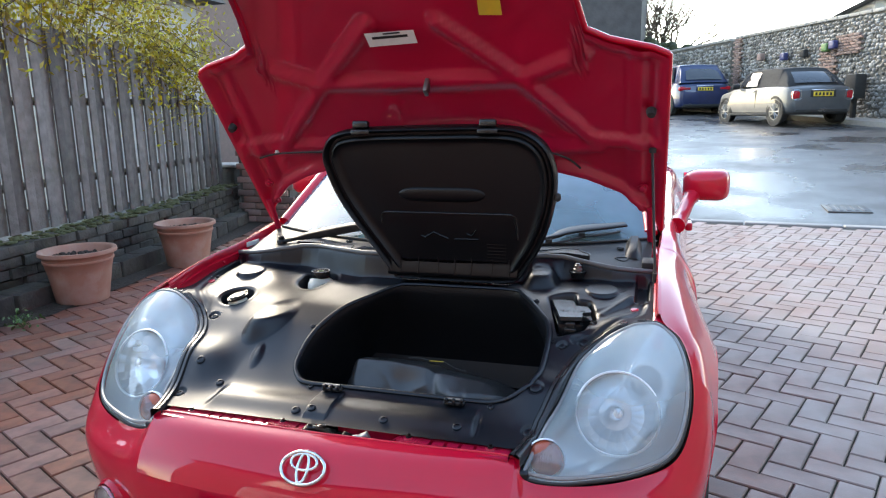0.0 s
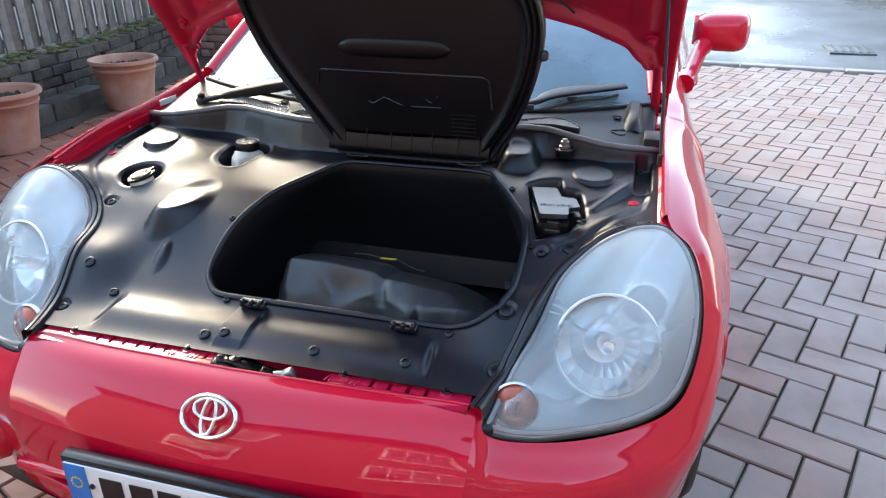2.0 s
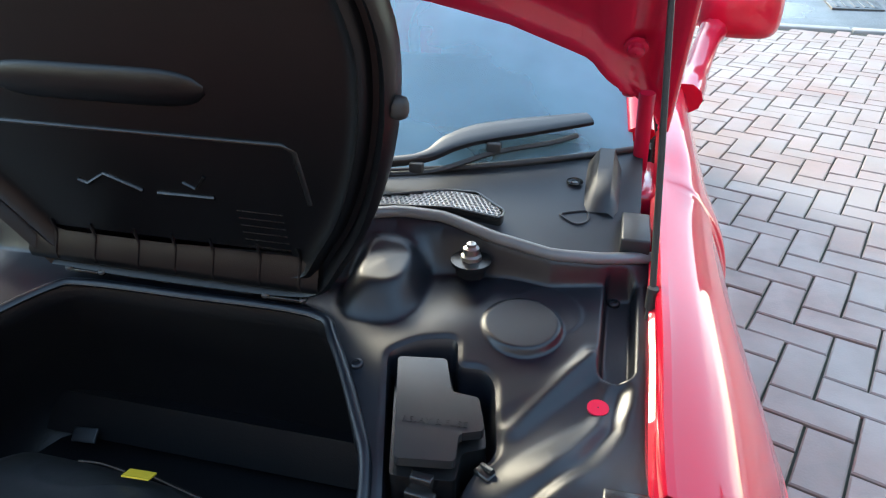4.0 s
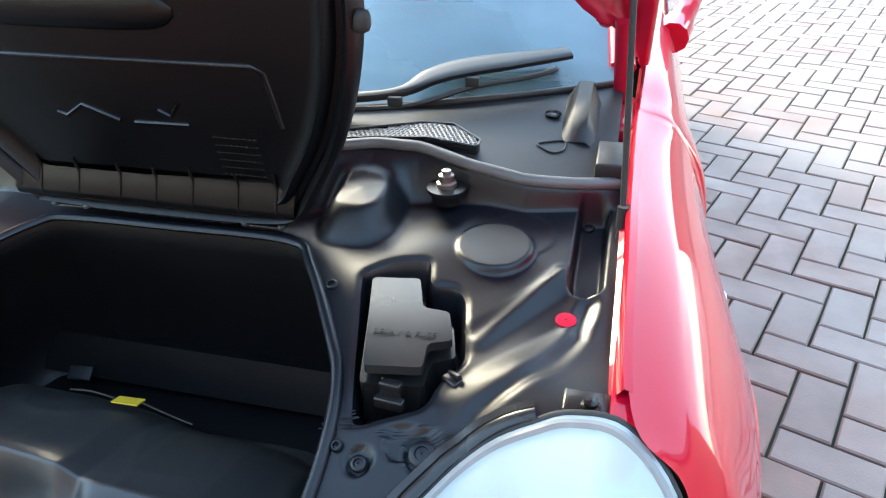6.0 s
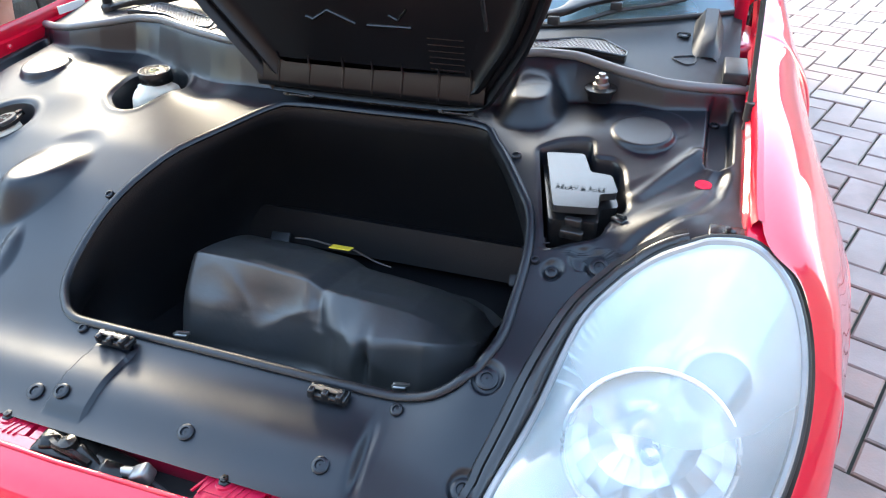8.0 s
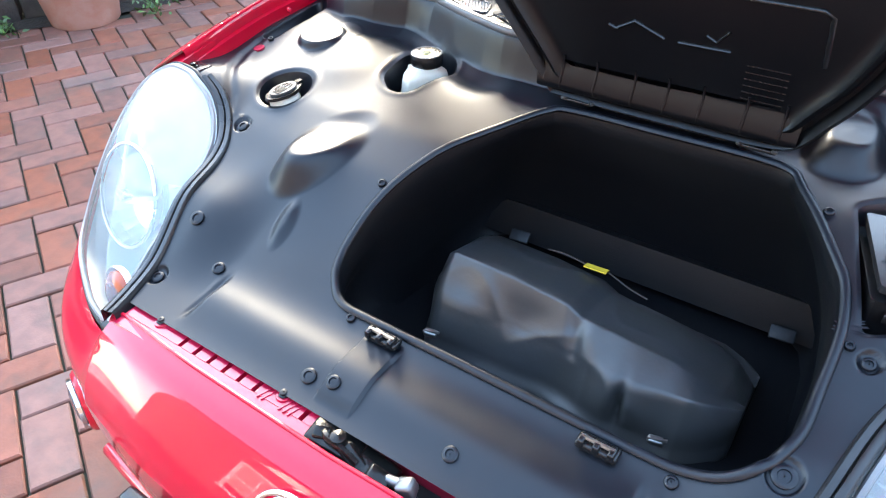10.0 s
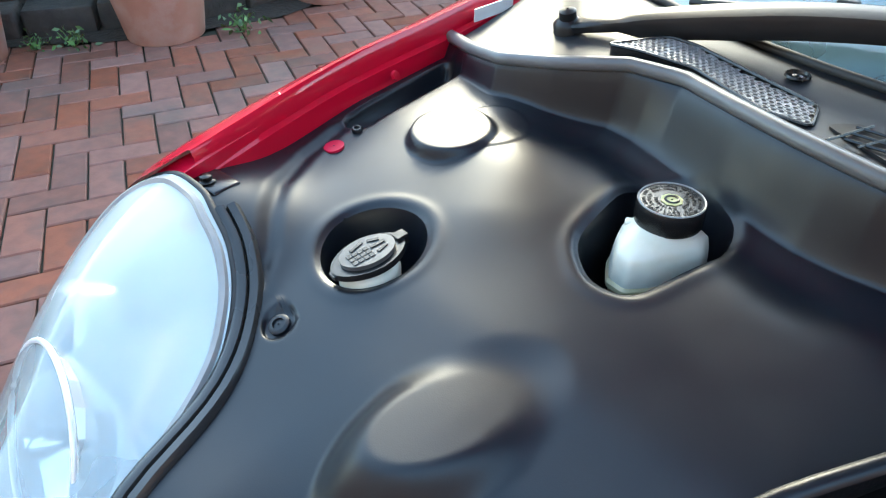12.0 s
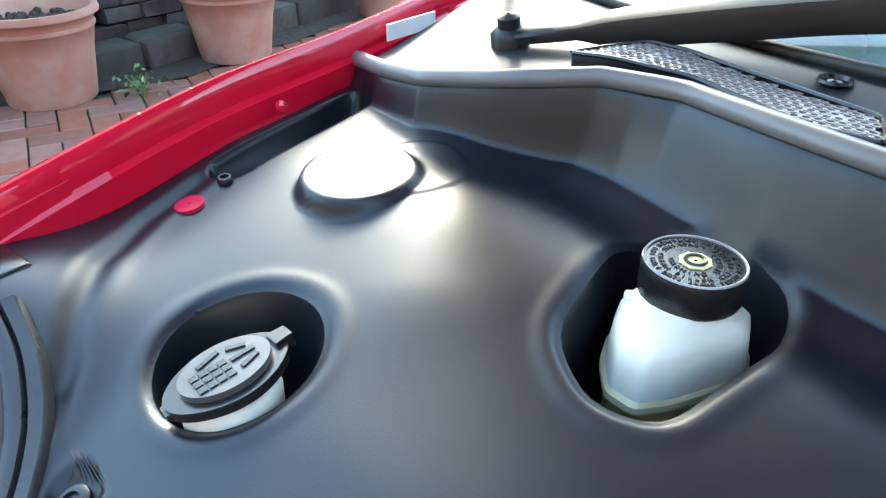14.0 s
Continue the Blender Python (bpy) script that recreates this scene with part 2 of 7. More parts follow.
FENCE = mat("weathered_larch", (0.21, 0.19, 0.178), 0.85, 0.0, (0.115, 0.103, 0.096), 14, 0.8, bump=0.5, bscale=60, obrandom=0.3, stain=(0.10, 0.10, 0.065), stain_scale=3, stain_amt=0.35)
WOOD = mat("dark_rail_wood", (0.12, 0.10, 0.08), 0.85, 0.0, (0.08, 0.07, 0.05), 14, 0.8, bump=0.4, bscale=60)
STONE = mat("mossy_stone", (0.074, 0.062, 0.052), 0.9, 0.0, (0.034, 0.030, 0.026), 11, 0.8, bump=0.9, bscale=30, obrandom=0.35, stain=(0.052, 0.056, 0.026), stain_scale=5, stain_amt=0.4)
MOSS = mat("moss", (0.055, 0.062, 0.022), 0.95, 0.0, (0.085, 0.088, 0.040), 30, 0.8, bump=1.0, bscale=50)
PAVER = mat("clay_paver", (0.26, 0.090, 0.055), 0.56, 0.0, (0.17, 0.064, 0.042), 22, 0.8, bump=0.3, bscale=160, spec=0.4, rvar=0.12, rscale=5, street_glare=(0.30, 0.255, 0.23), obrandom=0.19, stain=(0.10, 0.078, 0.062), stain_scale=3.5, stain_amt=0.6)
PAVER2 = mat("clay_paver_far", (0.26, 0.090, 0.055), 0.56, 0.0, (0.17, 0.064, 0.042), 22, 0.8, bump=0.3, bscale=160, spec=0.4, rvar=0.12, rscale=5, street_glare=(0.30, 0.255, 0.23), island=0.19, stain=(0.10, 0.078, 0.062), stain_scale=3.5, stain_amt=0.6)
JOINT = mat("joint_sand", (0.040, 0.034, 0.027), 0.9, 0.0, (0.026, 0.032, 0.014), 12, 0.8, bump=0.6, bscale=120)
ASPHALT = mat("wet_asphalt", (0.055, 0.055, 0.058), 0.34, 0.0, (0.04, 0.04, 0.042), 3, 0.8, bump=0.5, bscale=150, rvar=0.18, rscale=0.8)
IRON = mat("wet_cast_iron", (0.07, 0.068, 0.066), 0.38, 0.3, (0.05, 0.048, 0.046), 20, 0.8, bump=0.4, bscale=120)
KERB = mat("concrete_kerb", (0.30, 0.29, 0.27), 0.6, 0.0, (0.22, 0.21, 0.20), 8, 0.8, bump=0.4, bscale=90)
FLINT = mat("flint_stone", (0.24, 0.23, 0.215), 0.6, 0.0, (0.15, 0.15, 0.145), 9, 0.8, bump=0.5, bscale=40, island=0.7)
MORTAR = mat("lime_mortar", (0.13, 0.12, 0.105), 0.9, 0.0, (0.08, 0.075, 0.065), 5, 0.8, bump=0.8, bscale=30)
DARKBRICK = mat("dark_house_brick", (0.19, 0.115, 0.092), 0.85, 0.0, (0.15, 0.10, 0.085), 6, 0.8, bump=0.5, bscale=60)
BRICK = mat("old_red_brick", (0.26, 0.16, 0.13), 0.85, 0.0, (0.20, 0.14, 0.12), 14, 0.8, bump=0.5, bscale=60, obrandom=0.3)
DARKWALL = mat("dark_flint_wall", (0.055, 0.05, 0.055), 0.85, 0.0, (0.03, 0.028, 0.03), 2.5, 0.8, bump=0.8, bscale=8)
HEDGE = mat("dark_hedge", (0.03, 0.04, 0.018), 0.9, 0.0, (0.05, 0.055, 0.025), 8, 0.8)
LEAF = mat("yellow_green_leaf", (0.50, 0.38, 0.04), 0.75, 0.0, (0.32, 0.33, 0.05), 10, 0.8, island=0.35, spec=0.15)
WEED = mat("weed_leaf", (0.07, 0.16, 0.04), 0.55, 0.0, (0.10, 0.20, 0.06), 10, 0.8, island=0.25)
TWIG = mat("twig", (0.13, 0.09, 0.06), 0.85, 0.0, (0.09, 0.06, 0.04), 20, 0.8)
BARK = mat("bark", (0.10, 0.08, 0.065), 0.9, 0.0, (0.06, 0.05, 0.04), 20, 0.8, bump=0.8, bscale=40)
RENDER = mat("painted_render", (0.44, 0.42, 0.39), 0.8, 0.0, (0.38, 0.36, 0.33), 3, 0.8, bump=0.3, bscale=60)
FRAMEW = mat("white_window_frame", (0.80, 0.80, 0.79), 0.35, 0.0, (0.74, 0.74, 0.73), 10, 0.5)
PANE = mat("window_pane", (0.03, 0.035, 0.04), 0.04, 0.0, (0.05, 0.05, 0.055), 2, 0.5, spec=1.0)
SLATE = mat("roof_slate", (0.09, 0.09, 0.10), 0.6, 0.0, (0.06, 0.06, 0.065), 6, 0.8, bump=0.4, bscale=30)
FABRIC = mat("black_hood_fabric", (0.02, 0.02, 0.021), 0.85, 0.0, (0.03, 0.03, 0.03), 20, 0.5, bump=0.3, bscale=600)
BLUEPAINT = mat("navy_car_paint", (0.008, 0.022, 0.085), 0.35, 0.2, (0.007, 0.018, 0.07), 5, 0.5, coat=0.8)
SILVERPAINT = mat("silver_car_paint", (0.070, 0.078, 0.085), 0.45, 0.35, (0.085, 0.092, 0.098), 5, 0.5, coat=0.4)
POTBLUE = mat("blue_glazed_pot", (0.04, 0.05, 0.16), 0.4, 0.0, (0.03, 0.035, 0.11), 9, 0.6)
TYRE = mat("tyre", (0.018, 0.018, 0.018), 0.8, 0.0, (0.03, 0.03, 0.028), 20, 0.8)
ALLOY = mat("alloy_wheel", (0.22, 0.225, 0.23), 0.42, 0.8, (0.17, 0.175, 0.18), 10, 0.5)
HAZEBLUE = mat("cabin_dark", (0.03, 0.03, 0.033), 0.7, 0.0, (0.04, 0.04, 0.045), 6, 0.5)

# ---------------------------------------------------------------- building helpers
BASE = {}


def thing(name, label, category, loc=(0, 0, 0), group="", kind=""):
    """An empty at a thing's base, under which its parts hang."""
    e = new(name)
    e.location = loc
    e.empty_display_size = 0.1
    BASE[e.name] = Vector(loc)
    return tagged(e, label, category, group, kind)


def link(name, bm, material, smooth=True, auto=None):
    me = bpy.data.meshes.new(name)
    bmesh.ops.recalc_face_normals(bm, faces=bm.faces[:])
    bm.to_mesh(me)
    bm.free()
    for m in (material if isinstance(material, (list, tuple)) else [material]):
        me.materials.append(m)
    if smooth:
        me.polygons.foreach_set("use_smooth", [True] * len(me.polygons))
        if auto is not None:
            me.set_sharp_from_angle(angle=radians(auto))
    return new(name, me)


def part(name, bm, material, parent, label="", smooth=True, auto=50):
    """One mesh, given in world metres, as a part of a thing or of a part."""
    ob = link(name, bm, material, smooth, auto)
    base = BASE[parent.name]
    ob.data.transform(Matrix.Translation(-base))
    ob.parent = parent
    BASE[ob.name] = base
    return tagged(ob, label)


def solo(name, bm, material, label, category="", group="", kind="", smooth=True, auto=35):
    """A thing that is one mesh."""
    ob = link(name, bm, material, smooth, auto)
    BASE[ob.name] = Vector((0, 0, 0))
    return tagged(ob, label, category, group, kind)


def box(bm, c, s, rot=None, bevel=0.0):
    r = bmesh.ops.create_cube(bm, size=1)
    v = r["verts"]
    m = Matrix.LocRotScale(Vector(c), rot, Vector(s))
    bmesh.ops.transform(bm, matrix=m, verts=v)
    if bevel:
        es = list({e for x in v for e in x.link_edges})
        bmesh.ops.bevel(bm, geom=es, offset=bevel, segments=2, affect="EDGES", profile=0.5)
    return bm


def abox(bm, lo, hi, bevel=0.0):
    return box(bm, [(a + b) / 2 for a, b in zip(lo, hi)], [abs(b - a) for a, b in zip(lo, hi)], None, bevel)


def sweep(bm, rings, closed_ring=True, caps=False, closed_path=False):
    """Faces between rings of equal length."""
    rows = [[bm.verts.new(p) for p in r] for r in rings]
    n = len(rows[0])
    pairs = list(zip(rows, rows[1:])) + ([(rows[-1], rows[0])] if closed_path else [])
    for a, b in pairs:
        for i in range(n if closed_ring else n - 1):
            j = (i + 1) % n
            bm.faces.new((a[i], a[j], b[j], b[i]))
    if caps:
        bm.faces.new(rows[0][::-1])
        bm.faces.new(rows[-1])
    return rows


def tube(bm, pts, r, n=8, caps=True, closed=False, flat=1.0):
    """A round bar along points; r a number or one for each point."""
    pts = [Vector(p) for p in pts]
    rings = []
    for i, p in enumerate(pts):
        a = pts[(i - 1) % len(pts)] if (i or closed) else p
        b = pts[(i + 1) % len(pts)] if (i < len(pts) - 1 or closed) else p
        d = (b - a).normalized()
        up = Vector((0, 0, 1)) if abs(d.z) < 0.9 else Vector((0, 1, 0))
        s = d.cross(up).normalized()
        u = s.cross(d)
        k = r[i] if isinstance(r, (list, tuple)) else r
        rings.append([p + s * (k * math.cos(2 * math.pi * j / n)) + u * (flat * k * math.sin(2 * math.pi * j / n)) for j in range(n)])
    sweep(bm, rings, True, caps and not closed, closed)
    return bm


def spline(pts, n):
    """Catmull-Rom points through pts, n to each span."""
    pts = [Vector(p) for p in pts]
    out = []
    for i in range(len(pts) - 1):
        a, b, c, d = pts[max(i - 1, 0)], pts[i], pts[i + 1], pts[min(i + 2, len(pts) - 1)]
        for k in range(n):
            t = k / n
            out.append(0.5 * ((2 * b) + (c - a) * t + (2 * a - 5 * b + 4 * c - d) * t * t + (3 * b - a - 3 * c + d) * t ** 3))
    return out + [pts[-1]]


def lathe(bm, prof, c, axis=(0, 0, 1), n=32, close=False):
    """Turns (radius, height) pairs round an axis through c."""
    q = Vector((0, 0, 1)).rotation_difference(Vector(axis)).to_matrix()
    c = Vector(c)
    rings = [[c + q @ Vector((r * math.cos(2 * math.pi * j / n), r * math.sin(2 * math.pi * j / n), h)) for j in range(n)] for r, h in prof]
    rows = sweep(bm, rings, True, False)
    if close:
        bm.faces.new(rows[0][::-1])
        bm.faces.new(rows[-1])
    return bm


def prism(bm, poly, z0, z1, m=None):
    """A polygon (x, y) raised from z0 to z1, moved by m."""
    m = m or Matrix()
    a = [bm.verts.new(m @ Vector((x, y, z0))) for x, y in poly]
    b = [bm.verts.new(m @ Vector((x, y, z1))) for x, y in poly]
    n = len(poly)
    for i in range(n):
        bm.faces.new((a[i], a[(i + 1) % n], b[(i + 1) % n], b[i]))
    bm.faces.new(a[::-1])
    bm.faces.new(b)
    return bm


def rounded(poly, r, k=4):
    """A polygon with rounded corners."""
    out = []
    n = len(poly)
    for i in range(n):
        p, a, b = Vector(poly[i]), Vector(poly[i - 1]), Vector(poly[(i + 1) % n])
        d1, d2 = (a - p), (b - p)
        q = min(r, d1.length * 0.45, d2.length * 0.45)
        s, e = p + d1.normalized() * q, p + d2.normalized() * q
        for j in range(k + 1):
            t = j / k
            out.append(tuple((1 - t) ** 2 * s + 2 * t * (1 - t) * p + t * t * e))
    return out


def B():
    return bmesh.new()


def mirror_x(ob_bm):
    bmesh.ops.scale(ob_bm, vec=(-1, 1, 1), verts=ob_bm.verts[:])
    return ob_bm


def sstep(t):
    t = np.clip(t, 0, 1)
    return t * t * (3 - 2 * t)

# ---------------------------------------------------------------- ground, road, kerb
def sheet(name, f, xs, ys, material, label, category):
    bm = B()
    rows = [[bm.verts.new((x, y, f(x, y))) for x in xs] for y in ys]
    for a, b in zip(rows, rows[1:]):
        for i in range(len(a) - 1):
            bm.faces.new((a[i], a[i + 1], b[i + 1], b[i]))
    return solo(name, bm, material, label, category, kind="structure")


def kerb_y(x):
    return 6.85 - .085 * (x - .85)


def road_z(x, y):
    d = max(0, y - kerb_y(x))
    return -.03 + (.065 * d if d < 8 else .52 + .042 * (d - 8) if d < 40 else 1.864 + .02 * (d - 40) if d < 120 else 3.464)


xs = [-3000, -400, -60, -20, -8, -4, -2, 0, 2, 4, 6, 8, 12, 16, 20, 30, 60, 400, 3000]
ys = [-3000, -300, -40, -10, -3, 0, 3, 6, 6.6, 7, 7.5, 8, 9, 10, 12, 14, 16, 18, 22, 28, 40, 60, 120, 400, 3000]
ground = sheet("ground", lambda x, y: road_z(x, y) - .012 if y > 6.3 else -.045, xs, ys, ASPHALT, "wet dark asphalt road and ground", "ground")
# joint bed under the pavers
bm = B()
bm.faces.new([bm.verts.new(p) for p in ((-6.2, -9, -.012), (5, -9, -.012), (5, kerb_y(5) - .14, -.012), (-4.6, kerb_y(-4.6) - .14, -.012))])
driveway = solo("driveway", bm, JOINT, "sand joints of the clay block driveway", "driveway", kind="structure")
BASE[driveway.name] = Vector((0, 0, 0))
# kerb of concrete blocks
kerb = thing("kerb", "low pale concrete kerb stones along the road", "kerb", (0, 6.8, 0), kind="structure")
for i in range(9):
    bm = B()
    x0 = -3.0 + i * .915
    m = Matrix.Translation((x0 + .45, kerb_y(x0 + .45) - .06, -.02)) @ Matrix.Rotation(math.atan(-.085), 4, "Z")
    box(bm, (0, 0, 0), (.905, .125, .07), None, .012)
    bmesh.ops.transform(bm, matrix=m, verts=bm.verts[:])
    part("kerb_stone", bm, KERB, kerb)
# drain covers in the road
for x, y in ((2.75, 7.75), (5.2, 12.6)):
    bm = B()
    z = road_z(x, y)
    t = Euler((math.atan(.065), 0, 0))
    box(bm, (x, y, z - .012), (.45, .40, .03), t, .006)
    dc = solo("drain_cover", bm, IRON, "iron drain cover set in the wet road", "drain cover")
    bm = B()
    for i in range(5):
        box(bm, (x - .16 + .08 * i, y, z + .004), (.04, .30, .006), t, .002)
    part("raised_tread", bm, IRON, dc)

# ---------------------------------------------------------------- garden wall, fence, pots
FL = [(-6.3, -3.0), (-4.75, 0.0), (-4.20, 1.0), (-3.98, 1.33), (-3.62, 1.95), (-3.63, 2.6), (-3.78, 4.1), (-4.28, 6.0)]       # fence line
WALLZ = .40


def along(line, n):
    pts = [Vector((*p, 0)) for p in line]
    ln = [0]
    for a, b in zip(pts, pts[1:]):
        ln.append(ln[-1] + (b - a).length)
    res = []
    for i in range(n):
        s = ln[-1] * (i + .5) / n
        k = max(j for j in range(len(ln) - 1) if ln[j] <= s)
        d = (pts[k + 1] - pts[k]).normalized()
        res.append((pts[k] + d * (s - ln[k]), d))
    return res, ln[-1] / n


rnd = random.Random(5)
fence = thing("garden_fence", "weathered grey vertical-board timber fence on a low wall", "fence", (-3.7, 2, WALLZ), kind="structure")
slots, step = along(FL, 104)


def fence_top(y):
    return float(np.interp(y, [-3, 2.5, 4.3, 5.2, 6.0], [1.95, 1.95, 1.80, 1.45, 1.30]))


for i, (p, d) in enumerate(slots):
    nrm = Vector((d.y, -d.x, 0))
    h = fence_top(p.y) + rnd.uniform(-.02, .02)
    bm = B()
    w = step * (1.45 if i % 2 else .78)
    off = .034 if i % 2 == 0 else 0
    box(bm, (0, 0, h / 2), (w, .016, h - WALLZ - .03), None, .002)
    m = Matrix.Translation((p.x + nrm.x * off, p.y + nrm.y * off, (WALLZ + .03) / 2)) @ Matrix.Rotation(math.atan2(d.y, d.x) + rnd.uniform(-.02, .02), 4, "Z") @ Matrix.Rotation(rnd.uniform(-.008, .008), 4, "Y")
    bmesh.ops.transform(bm, matrix=m, verts=bm.verts[:])
    part("board", bm, FENCE, fence)
for z in (.75, 1.35):
    bm = B()
    tube(bm, [(p.x - .035, p.y, z) for p, d in slots], .03, 4)
    part("rail", bm, WOOD, fence)

wall = thing("garden_wall", "low mossy stone retaining wall below the fence", "wall", (-3.4, 2, 0), kind="structure")


def wall_face(line_off, z0, z1, n, depth, name, material, rows):
    sl, st = along([(x + line_off, y) for x, y in FL], n)
    for r in range(rows):
        zz0, zz1 = z0 + (z1 - z0) * r / rows, z0 + (z1 - z0) * (r + 1) / rows
        for i, (p, d) in enumerate(sl):
            bm = B()
            box(bm, (0, 0, 0), (st * rnd.uniform(.90, .99), depth * rnd.uniform(.9, 1.08), (zz1 - zz0) * .93), None, .007 if rows > 1 else .012)
            for v in bm.verts:
                v.co += Vector((rnd.uniform(-1, 1), rnd.uniform(-1, 1), rnd.uniform(-1, 1))) * .004
            sh = d * (st * .5 * (r % 2))
            m = Matrix.Translation((p.x + sh.x, p.y + sh.y, (zz0 + zz1) / 2)) @ Matrix.Rotation(math.atan2(d.y, d.x), 4, "Z")
            bmesh.ops.transform(bm, matrix=m, verts=bm.verts[:])
            part(name, bm, material, wall)


wall_face(.10, .10, WALLZ, 48, .26, "stone", STONE, 4)
wall_face(.30, -.02, .13, 30, .24, "edging_stone", STONE, 1)
bm = B()
sl, st = along([(x + .06, y) for x, y in FL], 240)
for p, d in sl:
    for k in range(3):
        c = (p.x + rnd.uniform(-.12, .16), p.y + rnd.uniform(-.03, .03), WALLZ + rnd.uniform(-.005, .012))
        bmesh.ops.create_icosphere(bm, subdivisions=1, radius=rnd.uniform(.012, .035), matrix=Matrix.Translation(c) @ Matrix.Diagonal((1.3, 1.3, .5, 1)))
part("moss_cushions", bm, MOSS, wall, "green moss cushions", smooth=True, auto=None)
# dark soil strip before the edging
bm = B()
rows = [[(x + .40, y, .004), (x + .60 + .03 * math.sin(9 * y), y, .004)] for x, y in [tuple(p)[:2] for p in spline([(*q, 0) for q in FL], 4)]]
sweep(bm, rows, False)
solo("soil_strip", bm, SOIL, "dark damp soil strip along the wall foot", "soil", kind="structure")


def pot(name_loc, r, h, label):
    x, y = name_loc
    t = thing("plant_pot", label, "plant pot", (x, y, 0), "terracotta pots along the wall")
    bm = B()
    lathe(bm, [(.001, 0), (r * .66, 0), (r * .68, .01), (r * .80, h * .55), (r * .875, h * .78), (r * .90, h * .79), (r * .905, h * .82), (r * .88, h * .83), (r * .91, h * .90), (r * .995, h * .93), (r, h * .955), (r * .985, h), (r * .90, h),
               (r * .86, h * .97), (r * .80, h * .80), (r * .001, h * .80)], (x, y, 0), (0, 0, 1), 40)
    part("body", bm, TERRA, t)
    bm = B()
    ro = random.Random(int(100 * y))
    for k in range(170):
        a, q = ro.uniform(0, 6.28), r * .8 * math.sqrt(ro.random())
        bmesh.ops.create_icosphere(bm, subdivisions=1, radius=ro.uniform(.008, .020), matrix=Matrix.Translation((x + q * math.cos(a), y + q * math.sin(a), h * .84)))
    tagged(part("soil", bm, SOIL, t), "dark potting soil", kind="stuff")
    return t


pot((-3.17, 1.70), .250, .365, "round terracotta plant pot filled with dark soil")
pot((-3.07, 2.56), .247, .355, "weathered terracotta pot with bare soil beside the wall")
pot((-3.07, 3.70), .245, .360, "terracotta plant pot standing at the far wall end")
pot((-3.52, .96), .25, .37, "terracotta plant pot near the paving edge")


def leaves(bm, c, n, spread, size, ro, droop=.3):
    """Loose pointed leaves about a point."""
    for _ in range(n):
        p = Vector(c) + Vector((ro.gauss(0, spread[0]), ro.gauss(0, spread[1]), ro.gauss(0, spread[2])))
        s = size * ro.uniform(.6, 1.3)
        q = Euler((ro.uniform(-1.2, 1.2), ro.uniform(-1.2, 1.2), ro.uniform(0, 6.28))).to_matrix()
        pts = [(-.5, 0, 0), (-.1, .22, .04), (.5, 0, -.05), (-.1, -.22, .04)]
        vs = [bm.verts.new(p + q @ (Vector(k) * s)) for k in pts]
        bm.faces.new((vs[0], vs[1], vs[2]))
        bm.faces.new((vs[0], vs[2], vs[3]))


def weed(x, y, size, label):
    t = thing("weed", label, "weed", (x, y, 0), "weeds at the wall foot")
    ro = random.Random(int(1000 * abs(x * y)))
    bm = B()
    leaves(bm, (x, y, size * .35), 60, (size * .35, size * .35, size * .22), size * .30, ro)
    part("leaves", bm, WEED, t, auto=None)
    bm = B()
    for _ in range(6):
        tube(bm, [(x, y, 0), (x + ro.gauss(0, size * .3), y + ro.gauss(0, size * .3), size * .6)], .002, 4)
    part("stems", bm, WEED, t)


weed(-2.93, 1.95, .13, "small green weed beside a terracotta pot")
weed(-3.32, 1.34, .11, "pale green weed on the soil strip")
weed(-3.42, 1.22, .08, "tiny weed between paving and wall")

# climbing shrub over the fence
shrub = thing("shrub", "yellow-green twiggy shrub leaning over the fence", "shrub", (-3.9, 3.2, WALLZ))
ro = random.Random(11)
bm, bt = B(), B()
for k in range(150):
    y = ro.uniform(.5, 5.3)
    x = float(np.interp(y, [p[1] for p in FL], [p[0] for p in FL]))
    lean = ro.uniform(-.1, .35)
    z0 = fence_top(y) + ro.uniform(-.25, .15)
    top = Vector((x + lean * .6, y + ro.gauss(0, .2), z0 + ro.uniform(.05, .75)))
    mid = Vector((x - .1, y, z0))
    end = top + Vector((ro.uniform(-.1, .35), ro.gauss(0, .25), -ro.uniform(0, .35)))
    tube(bt, spline([mid, (mid + top) / 2 + Vector((ro.gauss(0, .06), ro.gauss(0, .06), .05)), top, end], 4), .004, 4)
    for q in (mid, (mid + top) / 2, top, (top + end) / 2, end):
        leaves(bm, q, 19, (.11, .13, .11), .055, ro)
for k in range(24):
    y = ro.uniform(4.0, 5.2)
    leaves(bm, (-3.75 - .1 * (y - 4), y, ro.uniform(1.15, 1.9)), 14, (.09, .14, .12), .055, ro)
part("leaves", bm, LEAF, shrub, auto=None)
tagged(part("twig_mass", bt, TWIG, shrub, auto=None), kind="stuff")

